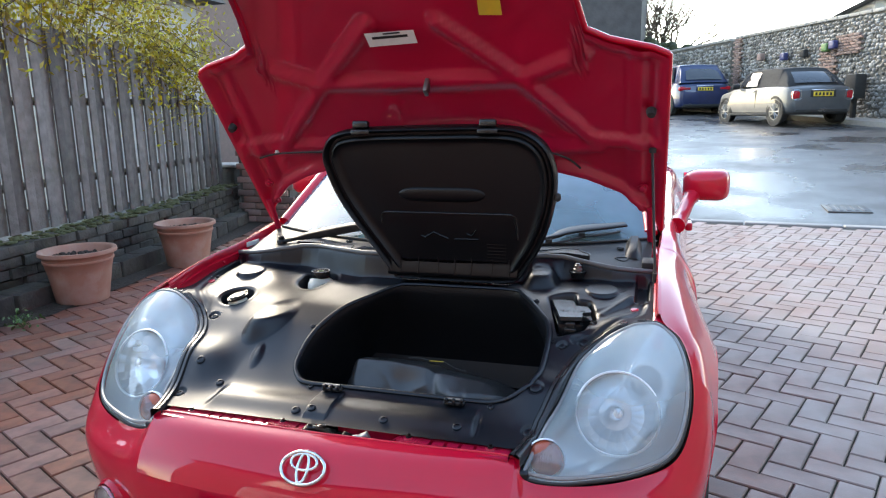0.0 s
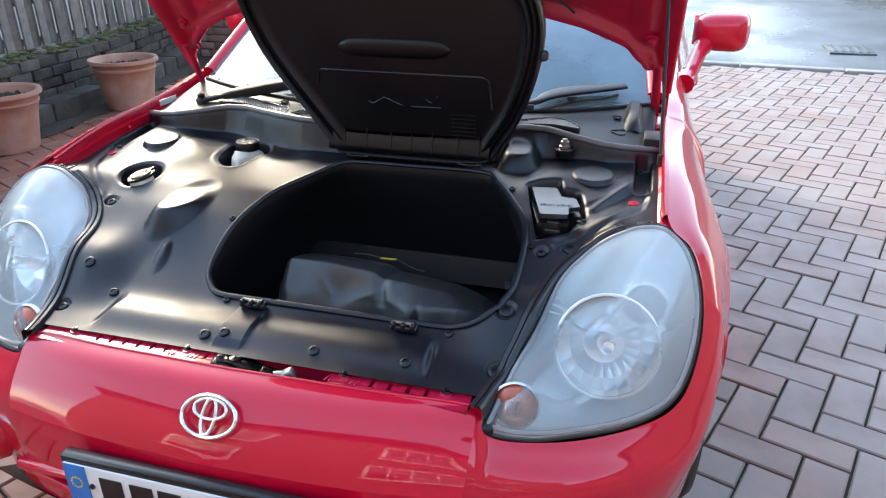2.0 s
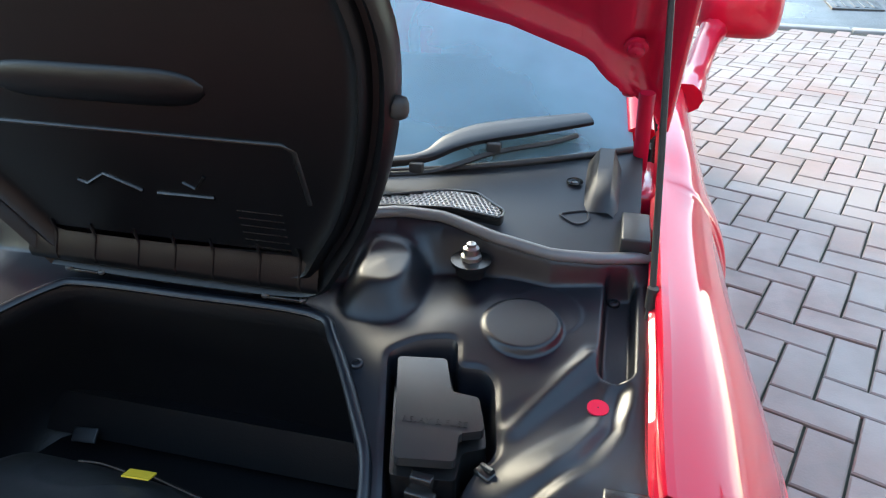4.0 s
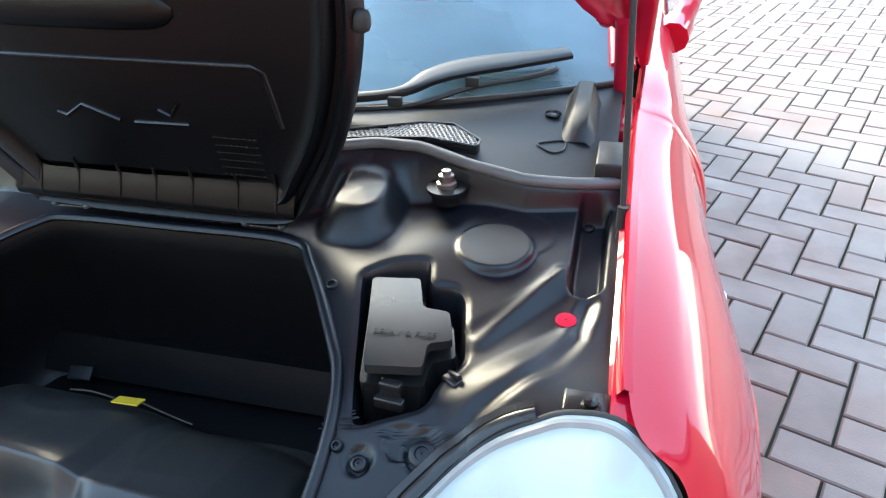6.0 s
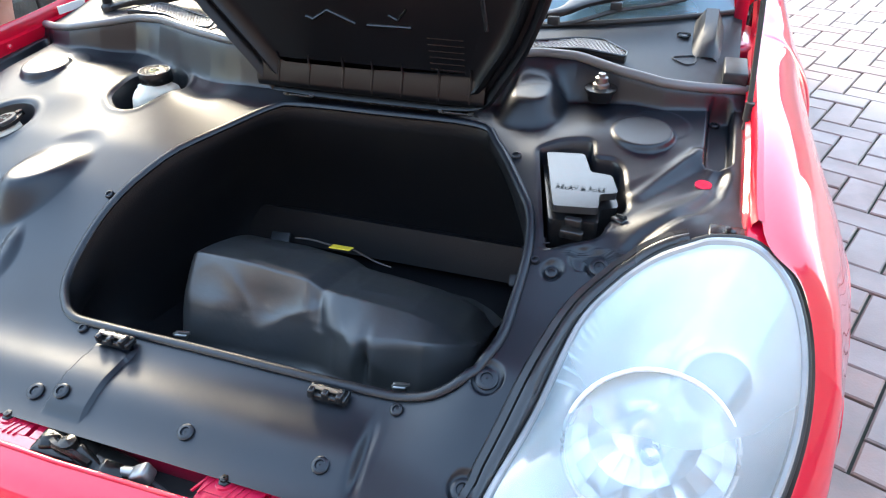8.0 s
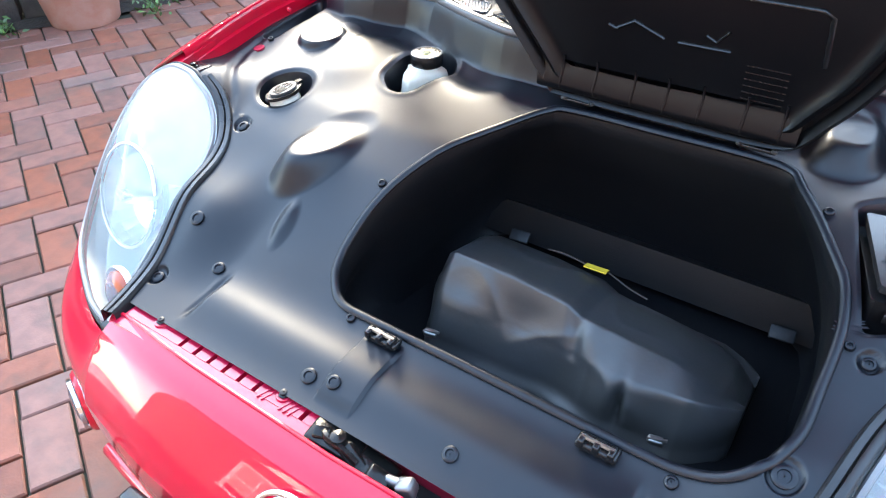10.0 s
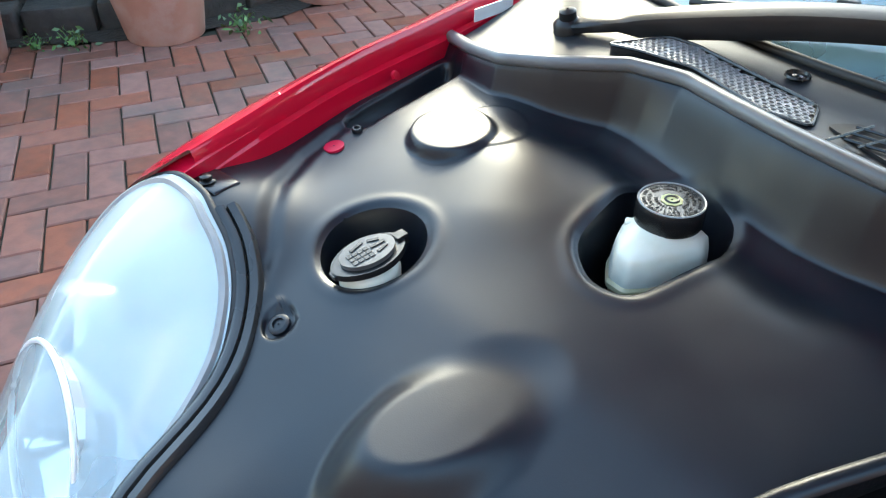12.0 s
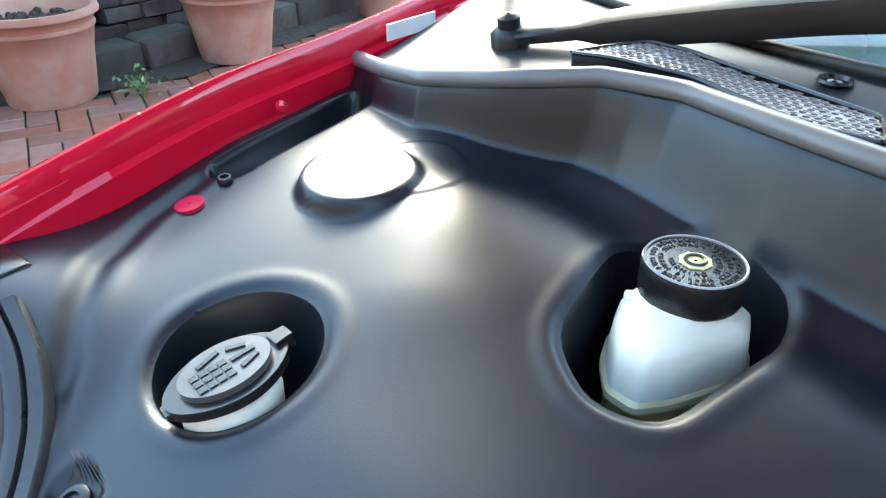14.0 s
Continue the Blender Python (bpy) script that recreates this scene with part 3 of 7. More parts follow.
# ---------------------------------------------------------------- across the road
def far_wall(line, z0, z1, name, label, cell, stuff_only=False):
    """A flint wall: mortar body, many stones, a coping."""
    w = thing(name, label, "wall", (line[0][0], line[0][1], z0), kind="structure")
    pts = [Vector((*p, 0)) for p in line]
    bm = B()
    for (a, b) in zip(pts, pts[1:]):
        d = (b - a).normalized()
        nn = Vector((d.y, -d.x, 0)) * .2
        za, zb = road_z(a.x, a.y) + .0, road_z(b.x, b.y)
        vs = [bm.verts.new(p) for p in (a + nn + Vector((0, 0, z0)), b + nn + Vector((0, 0, z0)), b - nn + Vector((0, 0, z0)), a - nn + Vector((0, 0, z0)), a + nn + Vector((0, 0, z1)), b + nn + Vector((0, 0, z1)), b - nn + Vector((0, 0, z1)), a - nn + Vector((0, 0, z1)))]
        for f in ((0, 1, 5, 4), (1, 2, 6, 5), (2, 3, 7, 6), (3, 0, 4, 7), (4, 5, 6, 7)):
            bm.faces.new([vs[k] for k in f])
    part("mortar", bm, MORTAR, w, smooth=False)
    ro = random.Random(3)
    vs_, fs_ = [], []
    base = B()
    bmesh.ops.create_icosphere(base, subdivisions=1, radius=1)
    bv, bf = [v.co.copy() for v in base.verts], [[v.index for v in f.verts] for f in base.faces]
    base.free()
    for (a, b) in zip(pts, pts[1:]):
        d = (b - a).normalized()
        nn = Vector((d.y, -d.x, 0))
        L = (b - a).length
        row, z = 0, z0 + cell * .5
        while z < z1 - cell * .4:
            s = cell * (.5 if row % 2 else 1)
            while s < L:
                for side in (1,):
                    p = a + d * (s + ro.uniform(-.25, .25) * cell) + nn * (.2 * side) + Vector((0, 0, z + ro.uniform(-.25, .25) * cell))
                    rx, rz, rn = cell * ro.uniform(.40, .85), cell * ro.uniform(.32, .58), cell * ro.uniform(.15, .45)
                    o = len(vs_)
                    vs_ += [tuple(p + d * (v.x * rx * ro.uniform(.75, 1.2)) + nn * (v.y * rn) + Vector((0, 0, v.z * rz * ro.uniform(.75, 1.2)))) for v in bv]
                    fs_ += [[o + q for q in f] for f in bf]
                s += cell * ro.uniform(.9, 1.25)
            z += cell * .82
            row += 1
    me = bpy.data.meshes.new("flint")
    me.from_pydata(vs_, [], fs_)
    bm = B()
    bm.from_mesh(me)
    o = part("flint", bm, FLINT, w, "grey knapped flint stones", auto=None)
    tagged(o, kind="stuff")
    bm = B()
    for (a, b) in zip(pts, pts[1:]):
        L = (b - a).length
        n = max(1, int(L / .45))
        ang = math.atan2((b - a).y, (b - a).x)
        for i in range(n):
            c = a + (b - a) * ((i + .5) / n)
            box(bm, (c.x, c.y, z1 + .04), (L / n * .97, .52, .09), Euler((0, 0, ang)), .015)
    part("coping", bm, KERB, w, "pale stone coping")
    return w


# wall on the far side of the road, in two runs
far_wall([(-4.0, 41.0), (.5, 32.7), (3.15, 26.5)], .6, 3.40, "flint_wall_far", "grey flint wall receding up the street", .15)
fw = far_wall([(3.28, 26.06), (6.1, 19.4), (9.0, 12.6)], .3, 3.42, "flint_wall_near", "tall flint boundary wall with brick patches across the road", .125)


def wall_pt(s, h, out=.22):
    """A point on the near wall: s metres from its far end, h high, out from its middle."""
    a, b = Vector((3.28, 26.06, 0)), Vector((6.1, 19.4, 0))
    d = (b - a).normalized()
    return a + d * s + Vector((d.y, -d.x, 0)) * out + Vector((0, 0, h)), math.atan2(d.y, d.x)


for s0, h0, nx, nz in ((.05, .9, 2, 34), (4.9, 1.2, 3, 22), (5.6, 2.5, 4, 7), (8.6, 2.4, 3, 8)):
    for r in range(nz):
        for c in range(nx):
            p, a = wall_pt(s0 + (c + .5 * (r % 2)) * .235, h0 + r * .075, .24)
            bm = B()
            box(bm, p, (.215, .10, .062), Euler((0, 0, a)), .004)
            part("brick", bm, BRICK, fw)
for s0, h0, col in ((1.9, 2.68, BRICK), (3.2, 2.60, POTBLUE), (4.2, 2.62, TYRE), (5.5, 2.75, POTBLUE), (5.2, 2.70, WEED)):
    p, a = wall_pt(s0, h0, .36)
    bm = B()
    box(bm, p, (.24, .16, .22), Euler((0, 0, a)), .03)
    tagged(part("wall_planter", bm, col, fw), "small hanging planter on the flint wall")
p, a = wall_pt(6.75, 1.35, .5)
bx = thing("utility_box", "dark metal post box on a short post", "utility box", (p.x, p.y, .75))
bm = B()
box(bm, p + Vector((0, 0, .25)), (.42, .3, .62), Euler((0, 0, a)), .02)
part("cabinet", bm, TYRE, bx)
bm = B()
box(bm, p + Vector((0, 0, -.35)), (.12, .1, .75), Euler((0, 0, a)), .01)
part("post", bm, TYRE, bx)
# pavement in front of the wall
bm = B()
rows = []
for s in np.linspace(-12, 16, 30):
    p, a = wall_pt(s, 0, .2)
    q, a = wall_pt(s, 0, 1.1)
    z = road_z(p.x, p.y) + .09
    rows.append([(p.x, p.y, z), (q.x, q.y, z), (q.x, q.y, z - .14)])
sweep(bm, rows, False)
solo("far_pavement", bm, KERB, "narrow grey pavement below the flint wall", "pavement", kind="structure")


def parked_car(name, label, loc, heading, L, W, H, body, roofmat, kind="hatch"):
    """A parked car from lofted curves: body, cabin, panes, wheels, lamps."""
    t = thing(name, label, "car", (0, 0, 0))
    suv = kind == "suv"
    wh = .35 if suv else .31
    fr, rr = .185 * L, .835 * L            # axles from the nose
    belt, w = (.63 if suv else .66) * H, W / 2
    nose = .80 * belt

    def row(u, half, zb, zt):
        x = u * L
        return [(x, half * .90, zb), (x, half * .985, zb + .10), (x, half, zb + .5 * (zt - zb)), (x, half * .965, zt - .07), (x, half * .90, zt - .02), (x, half * .70, zt + .005), (x, half * .35, zt + .02), (x, 0, zt + .025)]

    secs = [row(*s) for s in ((.0, w * .55, .42, nose * .80), (.012, w * .72, .32, nose * .93), (.045, w * .86, .26, nose), (.11, w * .96, .22, nose + .07), (.22, w, .21, belt - .06), (.30, w, .21, belt - .01), (.5, w, .21, belt),
                              (.72, w, .21, belt + .015), (.84, w * 1.0, .22, belt + .01), (.93, w * .97, .24, belt - .01), (.975, w * .91, .27, belt - .05), (.993, w * .86, .30, belt - .09), (1.0, w * .80, .36, belt - .14))]
    n, m = 4, 3
    cols = [spline([s[k] for s in secs], n) for k in range(8)]
    rings = []
    for c in range(len(cols[0])):
        h = spline([cols[k][c] for k in range(8)], m)
        rings.append([tuple(p) for p in h] + [(p.x, -p.y, p.z) for p in h[-2::-1]])
    bm = B()
    sweep(bm, rings, True, True)
    part("body", bm, body, t, auto=50)
    x0, x1, x2, x3 = (.27 * L, .42 * L, .88 * L, .975 * L) if suv else (.27 * L, .42 * L, .80 * L, .925 * L)
    secs = []
    for x, z, k in ((x0, belt, .86), (x0 * .45 + x1 * .55, belt * .42 + H * .58, .79), (x1, H - .035, .72), ((x1 + x2) / 2, H, .71), (x2 - .1, H - .03, .71), (x2 + .03, H - .09, .70), ((x2 + x3) / 2 + .04, (belt + H) / 2 - .01, .77), (x3, belt, .84)):
        secs.append([(x, w * .89, belt - .04), (x, w * (.5 * k + .44), belt + .45 * max(.02, z - belt)), (x, w * (k + .01), max(belt, z - .06)), (x, w * (k - .07), z - .008), (x, w * .3, z + .012), (x, 0, z + .015)])
    cols = [spline([s[k] for s in secs], 4) for k in range(6)]
    rings = []
    for c in range(len(cols[0])):
        h = spline([cols[k][c] for k in range(6)], 3)
        rings.append([tuple(p) for p in h] + [(p.x, -p.y, p.z) for p in h[-2::-1]])
    bm = B()
    sweep(bm, rings, False)
    roof = part("roof", bm, roofmat, t, auto=None)

    def pane(name, pts, mirror=False):
        """A slightly bulged pane between four corners."""
        a, b, c, d = [Vector(p) for p in pts]
        q = (b - a).cross(d - a).normalized()
        bm = B()
        g = []
        for i in range(7):
            for j in range(5):
                u, v = i / 6, j / 4
                p = (a * (1 - u) + b * u) * (1 - v) + (d * (1 - u) + c * u) * v
                k = (.02 - .035 * ((2 * u - 1) ** 2 + (2 * v - 1) ** 2) * .5)
                g.append(bm.verts.new(p + q * k))
        for i in range(6):
            for j in range(4):
                bm.faces.new((g[i * 5 + j], g[i * 5 + 5 + j], g[i * 5 + 6 + j], g[i * 5 + 1 + j]))
        return part(name, bm, PANE, t, auto=None)

    for sgn in (-1, 1):
        for xa, xb, la, lb in ((x1 - .34, x1 + .58, .30, .02), (x1 + .64, x2 - .02, .0, .22)):
            if kind == "cabrio" and xa > x1 + .3:
                continue
            pts = [(xa, sgn * w * .915, belt + .03), (xb, sgn * w * .915, belt + .03), (xb - lb, sgn * w * .765, H - .10), (xa + la, sgn * w * .765, H - .10)]
            pane("side_window", pts if sgn < 0 else [pts[1], pts[0], pts[3], pts[2]])
    dz = H - belt
    pane("rear_window", [(x3 + .0, -w * .66, belt + .16 * dz), (x3 + .0, w * .66, belt + .16 * dz), (x2 + .13, w * .56, H - .26 * dz), (x2 + .13, -w * .56, H - .26 * dz)])
    pane("front_window", [(x0 + .02, w * .74, belt + .03), (x0 + .02, -w * .74, belt + .03), (x1 - .10, -w * .60, H - .09), (x1 - .10, w * .60, H - .09)])
    for sgn in (-1, 1):
        bm = B()
        lo, hi = ((L - .16, sgn * w * .50, belt - .27), (L + .004, sgn * w * .93, belt - .13)) if suv else ((L - .15, sgn * w * .665, belt - .34), (L + .004, sgn * w * .895, belt - .125))
        abox(bm, lo, hi, .045)
        lamp_ = part("tail_lamp", bm, REDLENS, t, "red tail lamp")
        if not suv:
            bm = B()
            cy_, cz_ = sgn * w * .78, belt - .23
            tube(bm, [(L - .012, cy_ + .105 * math.copysign(abs(math.cos(a)) ** .5, math.cos(a)), cz_ + .118 * math.copysign(abs(math.sin(a)) ** .5, math.sin(a))) for a in [2 * math.pi * (i + .5) / 28 for i in range(28)]], .014, 6, closed=True)
            part("lamp_surround", bm, CHROME, lamp_, "bright chrome lamp surround")
        part("door_mirror", box(B(), (x1 - .22, sgn * (w + .06), belt + .05), (.11, .20, .13), None, .045), TYRE, t, "black door mirror")
        part("door_handle", box(B(), (x1 + .55, sgn * (w + .004), belt - .10), (.18, .03, .03), None, .01), CHROME, t)
        part("door_gap", box(B(), (x1 + .68, sgn * (w - .006), belt - .28), (.008, .02, .52), None, .002), DARK, t)
        part("sill", box(B(), (.5 * L, sgn * (w - .05), .23), (L * .5, .12, .08), None, .03), TYRE, t, "black side sill")
        for xa in (fr, rr):
            bm = B()
            lathe(bm, [(wh * .68, -.11), (wh * .95, -.11), (wh, -.08), (wh, .08), (wh * .95, .10), (wh * .68, .10)], (xa, sgn * (w - .10), wh), (0, sgn, 0), 28)
            ty = part("tyre", bm, TYRE, t)
            bm = B()
            for i in range(10):
                a = 2 * math.pi * i / 10
                tube(bm, [(xa, sgn * (w + .0), wh), (xa + wh * .66 * math.cos(a), sgn * (w - .005), wh + wh * .66 * math.sin(a))], .018, 5)
            lathe(bm, [(wh * .72, .08), (wh * .70, .10), (wh * .64, .10), (wh * .62, .07)], (xa, sgn * (w - .10), wh), (0, sgn, 0), 24)
            part("rim", bm, ALLOY, t, "multi-spoke alloy rim")
            part("wheel_back", lathe(B(), [(wh * .70, .02), (.001, .02)], (xa, sgn * (w - .10), wh), (0, sgn, 0), 20), DARK, t)
            bm = B()
            lathe(bm, [(wh * 1.20, -.04), (wh * 1.20, .006), (wh * 1.0, .010), (wh * .99, -.02)], (xa, sgn * (w - .008), wh + .01), (0, sgn, 0), 32)
            part("arch_trim", bm, TYRE, t, "black wheel-arch trim")
    part("plate_recess", box(B(), (L - .006, 0, belt - .20), (.02, .66, .17), None, .01), TYRE if not suv else body, t)
    part("number_plate", box(B(), (L + .004, 0, belt - .21), (.012, .52, .112), None, .004), YELLOW, t, "yellow number plate")
    for k in range(5):
        part("plate_bar", box(B(), (L + .011, -.19 + .095 * k, belt - .21), (.003, .055, .07)), INK, t)
    part("boot_handle", box(B(), (L - .01, 0, belt - .115), (.03, .58, .035), None, .012), CHROME, t, "bright boot handle strip")
    part("rear_valance", box(B(), (L - .07, 0, .32), (.14, W * .80, .17), None, .06), TYRE, t, "black lower valance")
    for sgn in ((-1, 1) if suv else (-.12, .12)):
        bm = B()
        lathe(bm, [(.045, -.1), (.045, .03), (.036, .03), (.036, -.05)], (L - .01, sgn * w * .55, .34), (1, 0, 0), 14)
        part("exhaust_tip", bm, CHROME, t)
    t.matrix_world = Matrix.Translation(loc) @ Matrix.Rotation(heading, 4, "Z") @ Matrix.Translation((-rr, 0, 0))
    return t


HEAD = math.atan2(-.92, .39)          # the tail points down the street
parked_car("hatchback", "silver-grey compact convertible with a black fabric roof, parked", (4.20, 18.80, .70), HEAD, 3.85, 1.73, 1.41, SILVERPAINT, FABRIC, "cabrio")
parked_car("off_roader", "dark blue sports utility car parked by the wall", (1.75, 24.7, .87), HEAD, 4.65, 1.90, 1.68, BLUEPAINT, BLUEPAINT, "suv")
parked_car("black_car", "black car parked beyond the fence end", (-6.4, 12.5, 0.25), math.radians(200), 4.3, 1.75, 1.45, TYRE, TYRE, "hatch")

# buildings and trees
def house(name, label, x0, x1, y0, y1, z0, h, ridge, wallmat, along_x=True, face_y=None, wins=()):
    t = thing(name, label, "house", ((x0 + x1) / 2, (y0 + y1) / 2, z0))
    bm = B()
    abox(bm, (x0, y0, z0), (x1, y1, z0 + h))
    part("wall", bm, wallmat, t, smooth=False)
    bm = B()
    o = .35
    if along_x:
        ym = (y0 + y1) / 2
        a = [(x0 - o, y0 - o, z0 + h), (x0 - o, ym, z0 + ridge), (x0 - o, y1 + o, z0 + h)]
        b = [(x1 + o, p[1], p[2]) for p in a]
    else:
        xm = (x0 + x1) / 2
        a = [(x0 - o, y0 - o, z0 + h), (xm, y0 - o, z0 + ridge), (x1 + o, y0 - o, z0 + h)]
        b = [(p[0], y1 + o, p[2]) for p in a]
    va, vb = [bm.verts.new(p) for p in a], [bm.verts.new(p) for p in b]
    for i in range(2):
        bm.faces.new((va[i], va[i + 1], vb[i + 1], vb[i]))
    bm.faces.new(va)
    bm.faces.new(vb)
    bm.faces.new((va[0], vb[0], vb[2], va[2]))
    part("roof", bm, SLATE, t, smooth=False)
    for cx, cz, w, hh in wins:
        yq = face_y
        s = 1 if face_y >= (y0 + y1) / 2 else -1
        wt = part("window", abox(B(), (cx - w / 2 - .07, yq - .02, cz - hh / 2 - .07), (cx + w / 2 + .07, yq + s * .04, cz + hh / 2 + .07), .01), FRAMEW, t, "white framed window")
        nx, nz = max(2, round(w / .42)), max(2, round(hh / .45))
        for i in range(nx):
            for k in range(nz):
                ax, bx_ = cx - w / 2 + w * i / nx + .02, cx - w / 2 + w * (i + 1) / nx - .02
                az, bz_ = cz - hh / 2 + hh * k / nz + .02, cz - hh / 2 + hh * (k + 1) / nz - .02
                part("pane", abox(B(), (ax, yq + s * .03, az), (bx_, yq + s * .046, bz_)), PANE, wt)
        part("sill", abox(B(), (cx - w / 2 - .15, yq, cz - hh / 2 - .16), (cx + w / 2 + .15, yq + s * .14, cz - hh / 2 - .09), .01), FRAMEW, wt)
    return t


house("own_house", "brick house with white sash windows facing the drive", -7, 6.5, -14, -5.6, 0, 5.2, 8.2, DARKBRICK, True, -5.6,
      [(-3.4, 1.75, 1.5, 1.35), (.4, 1.75, 1.7, 1.35), (4.2, 1.75, 1.5, 1.35), (-3.4, 4.1, 1.4, 1.2), (.4, 4.1, 1.4, 1.2), (4.2, 4.1, 1.4, 1.2)])
# added house, out of view: keeps low sky out of the wing's reflections
house("neighbour_house", "unseen plain brick house added to darken the wing's reflections", 9.5, 16, -9, 5.5, 0, 5.4, 8, BRICK, False)
house("flint_barn", "tall dark flint building beyond the street", -11, -.35, 33, 42, 1.2, 7.5, 10, DARKWALL, True)
house("grey_roofed_house", "house with a grey slate roof behind the flint wall", 7.5, 17, 27, 36, 1.0, 3.6, 6.2, RENDER, False)
house("brick_house", "brick house with pale gable beyond the fence", -12.5, -7.2, 9.5, 18, 0, 3.6, 5.2, BRICK, False)
house("pale_extension", "white rendered extension wall behind the fence", -9.0, -6.6, 6.2, 9.0, 0, 3.0, 3.9, RENDER, True)

pier = thing("brick_pier", "red-brown brick gate pier at the fence end", "brick pier", (-3.60, 5.95, 0), kind="structure")
part("mortar_core", abox(B(), (-3.90, 5.80, 0), (-3.27, 6.20, 1.17)), MORTAR, pier, smooth=False)
for r in range(16):
    for c in range(3):
        for k in (0, 1):
            bm = B()
            box(bm, (-3.80 + .215 * c + (.05 if r % 2 else -.02), 5.80 + .40 * k, .04 + .075 * r), (.205, .05, .065), None, .004)
            part("brick", bm, BRICK, pier)
    for k in (0, 1):
        bm = B()
        box(bm, (-3.90 + .63 * k, 5.92 + (.10 if r % 2 else .16), .04 + .075 * r), (.05, .205, .065), None, .004)
        part("brick", bm, BRICK, pier)
stub = thing("wall_stub", "short dark wall stub with a pale cap stone", "wall", (-4.34, 6.22, 0), kind="structure")
part("body", abox(B(), (-4.50, 6.08, 0), (-4.16, 6.40, .60), .008), STONE, stub)
part("cap_stone", abox(B(), (-4.53, 6.05, .60), (-4.13, 6.43, .635), .008), KERB, stub, "pale cap stone")

tree = thing("bare_tree", "bare winter tree beyond the flint wall", "tree", (.2, 44, 1.5))
ro = random.Random(21)
bt, bl = B(), B()


def branch(p, d, ln, r, depth):
    q = p + d * ln
    tube(bt if depth < 2 else bl, [p, (p + q) / 2 + Vector((ro.gauss(0, .05 * ln),) * 3), q], [r, r * .85, r * .7], 5 if depth < 3 else 3)
    if depth < 6:
        for _ in range(3 if depth < 4 else 2):
            branch(q, (d + Vector((ro.gauss(0, .5), ro.gauss(0, .5), ro.gauss(.10, .3)))).normalized(), ln * ro.uniform(.66, .84), max(.016, r * .62), depth + 1)


for bx0, by0 in ((.35, 44), (-.45, 44.6), (1.0, 45)):
    branch(Vector((bx0, by0, 1.5)), Vector((.02, 0, 1)), 1.9, .20, 0)
part("trunk", bt, BARK, tree, auto=None)
tagged(part("twig_mass", bl, BARK, tree, auto=None), kind="stuff")
hedge = thing("hedge", "dark evergreen hedge beside the street", "hedge", (-.6, 38, 1.5))
bm = B()
for _ in range(420):
    hx = ro.uniform(-3.2, 2.6)
    c = (hx, ro.uniform(37, 39.5), ro.uniform(1.3, 4.5 - .25 * max(0, hx)))
    bmesh.ops.create_icosphere(bm, subdivisions=1, radius=ro.uniform(.18, .42), matrix=Matrix.Translation(c) @ Euler((ro.random() * 3, ro.random() * 3, 0)).to_matrix().to_4x4())
for v in bm.verts:
    v.co += Vector((ro.gauss(0, .05), ro.gauss(0, .05), ro.gauss(0, .05)))
part("foliage", bm, HEDGE, hedge, auto=None)

# ---------------------------------------------------------------- the red sports car
car = thing("sports_car", "red two-seat sports car with open bonnet and front boot", "car", (0, 1.9, 0))
SIDES = ((1, ""), (-1, ""))
WHEEL_Y, WHEEL_R, REAR_Y = 0.73, 0.295, 3.18

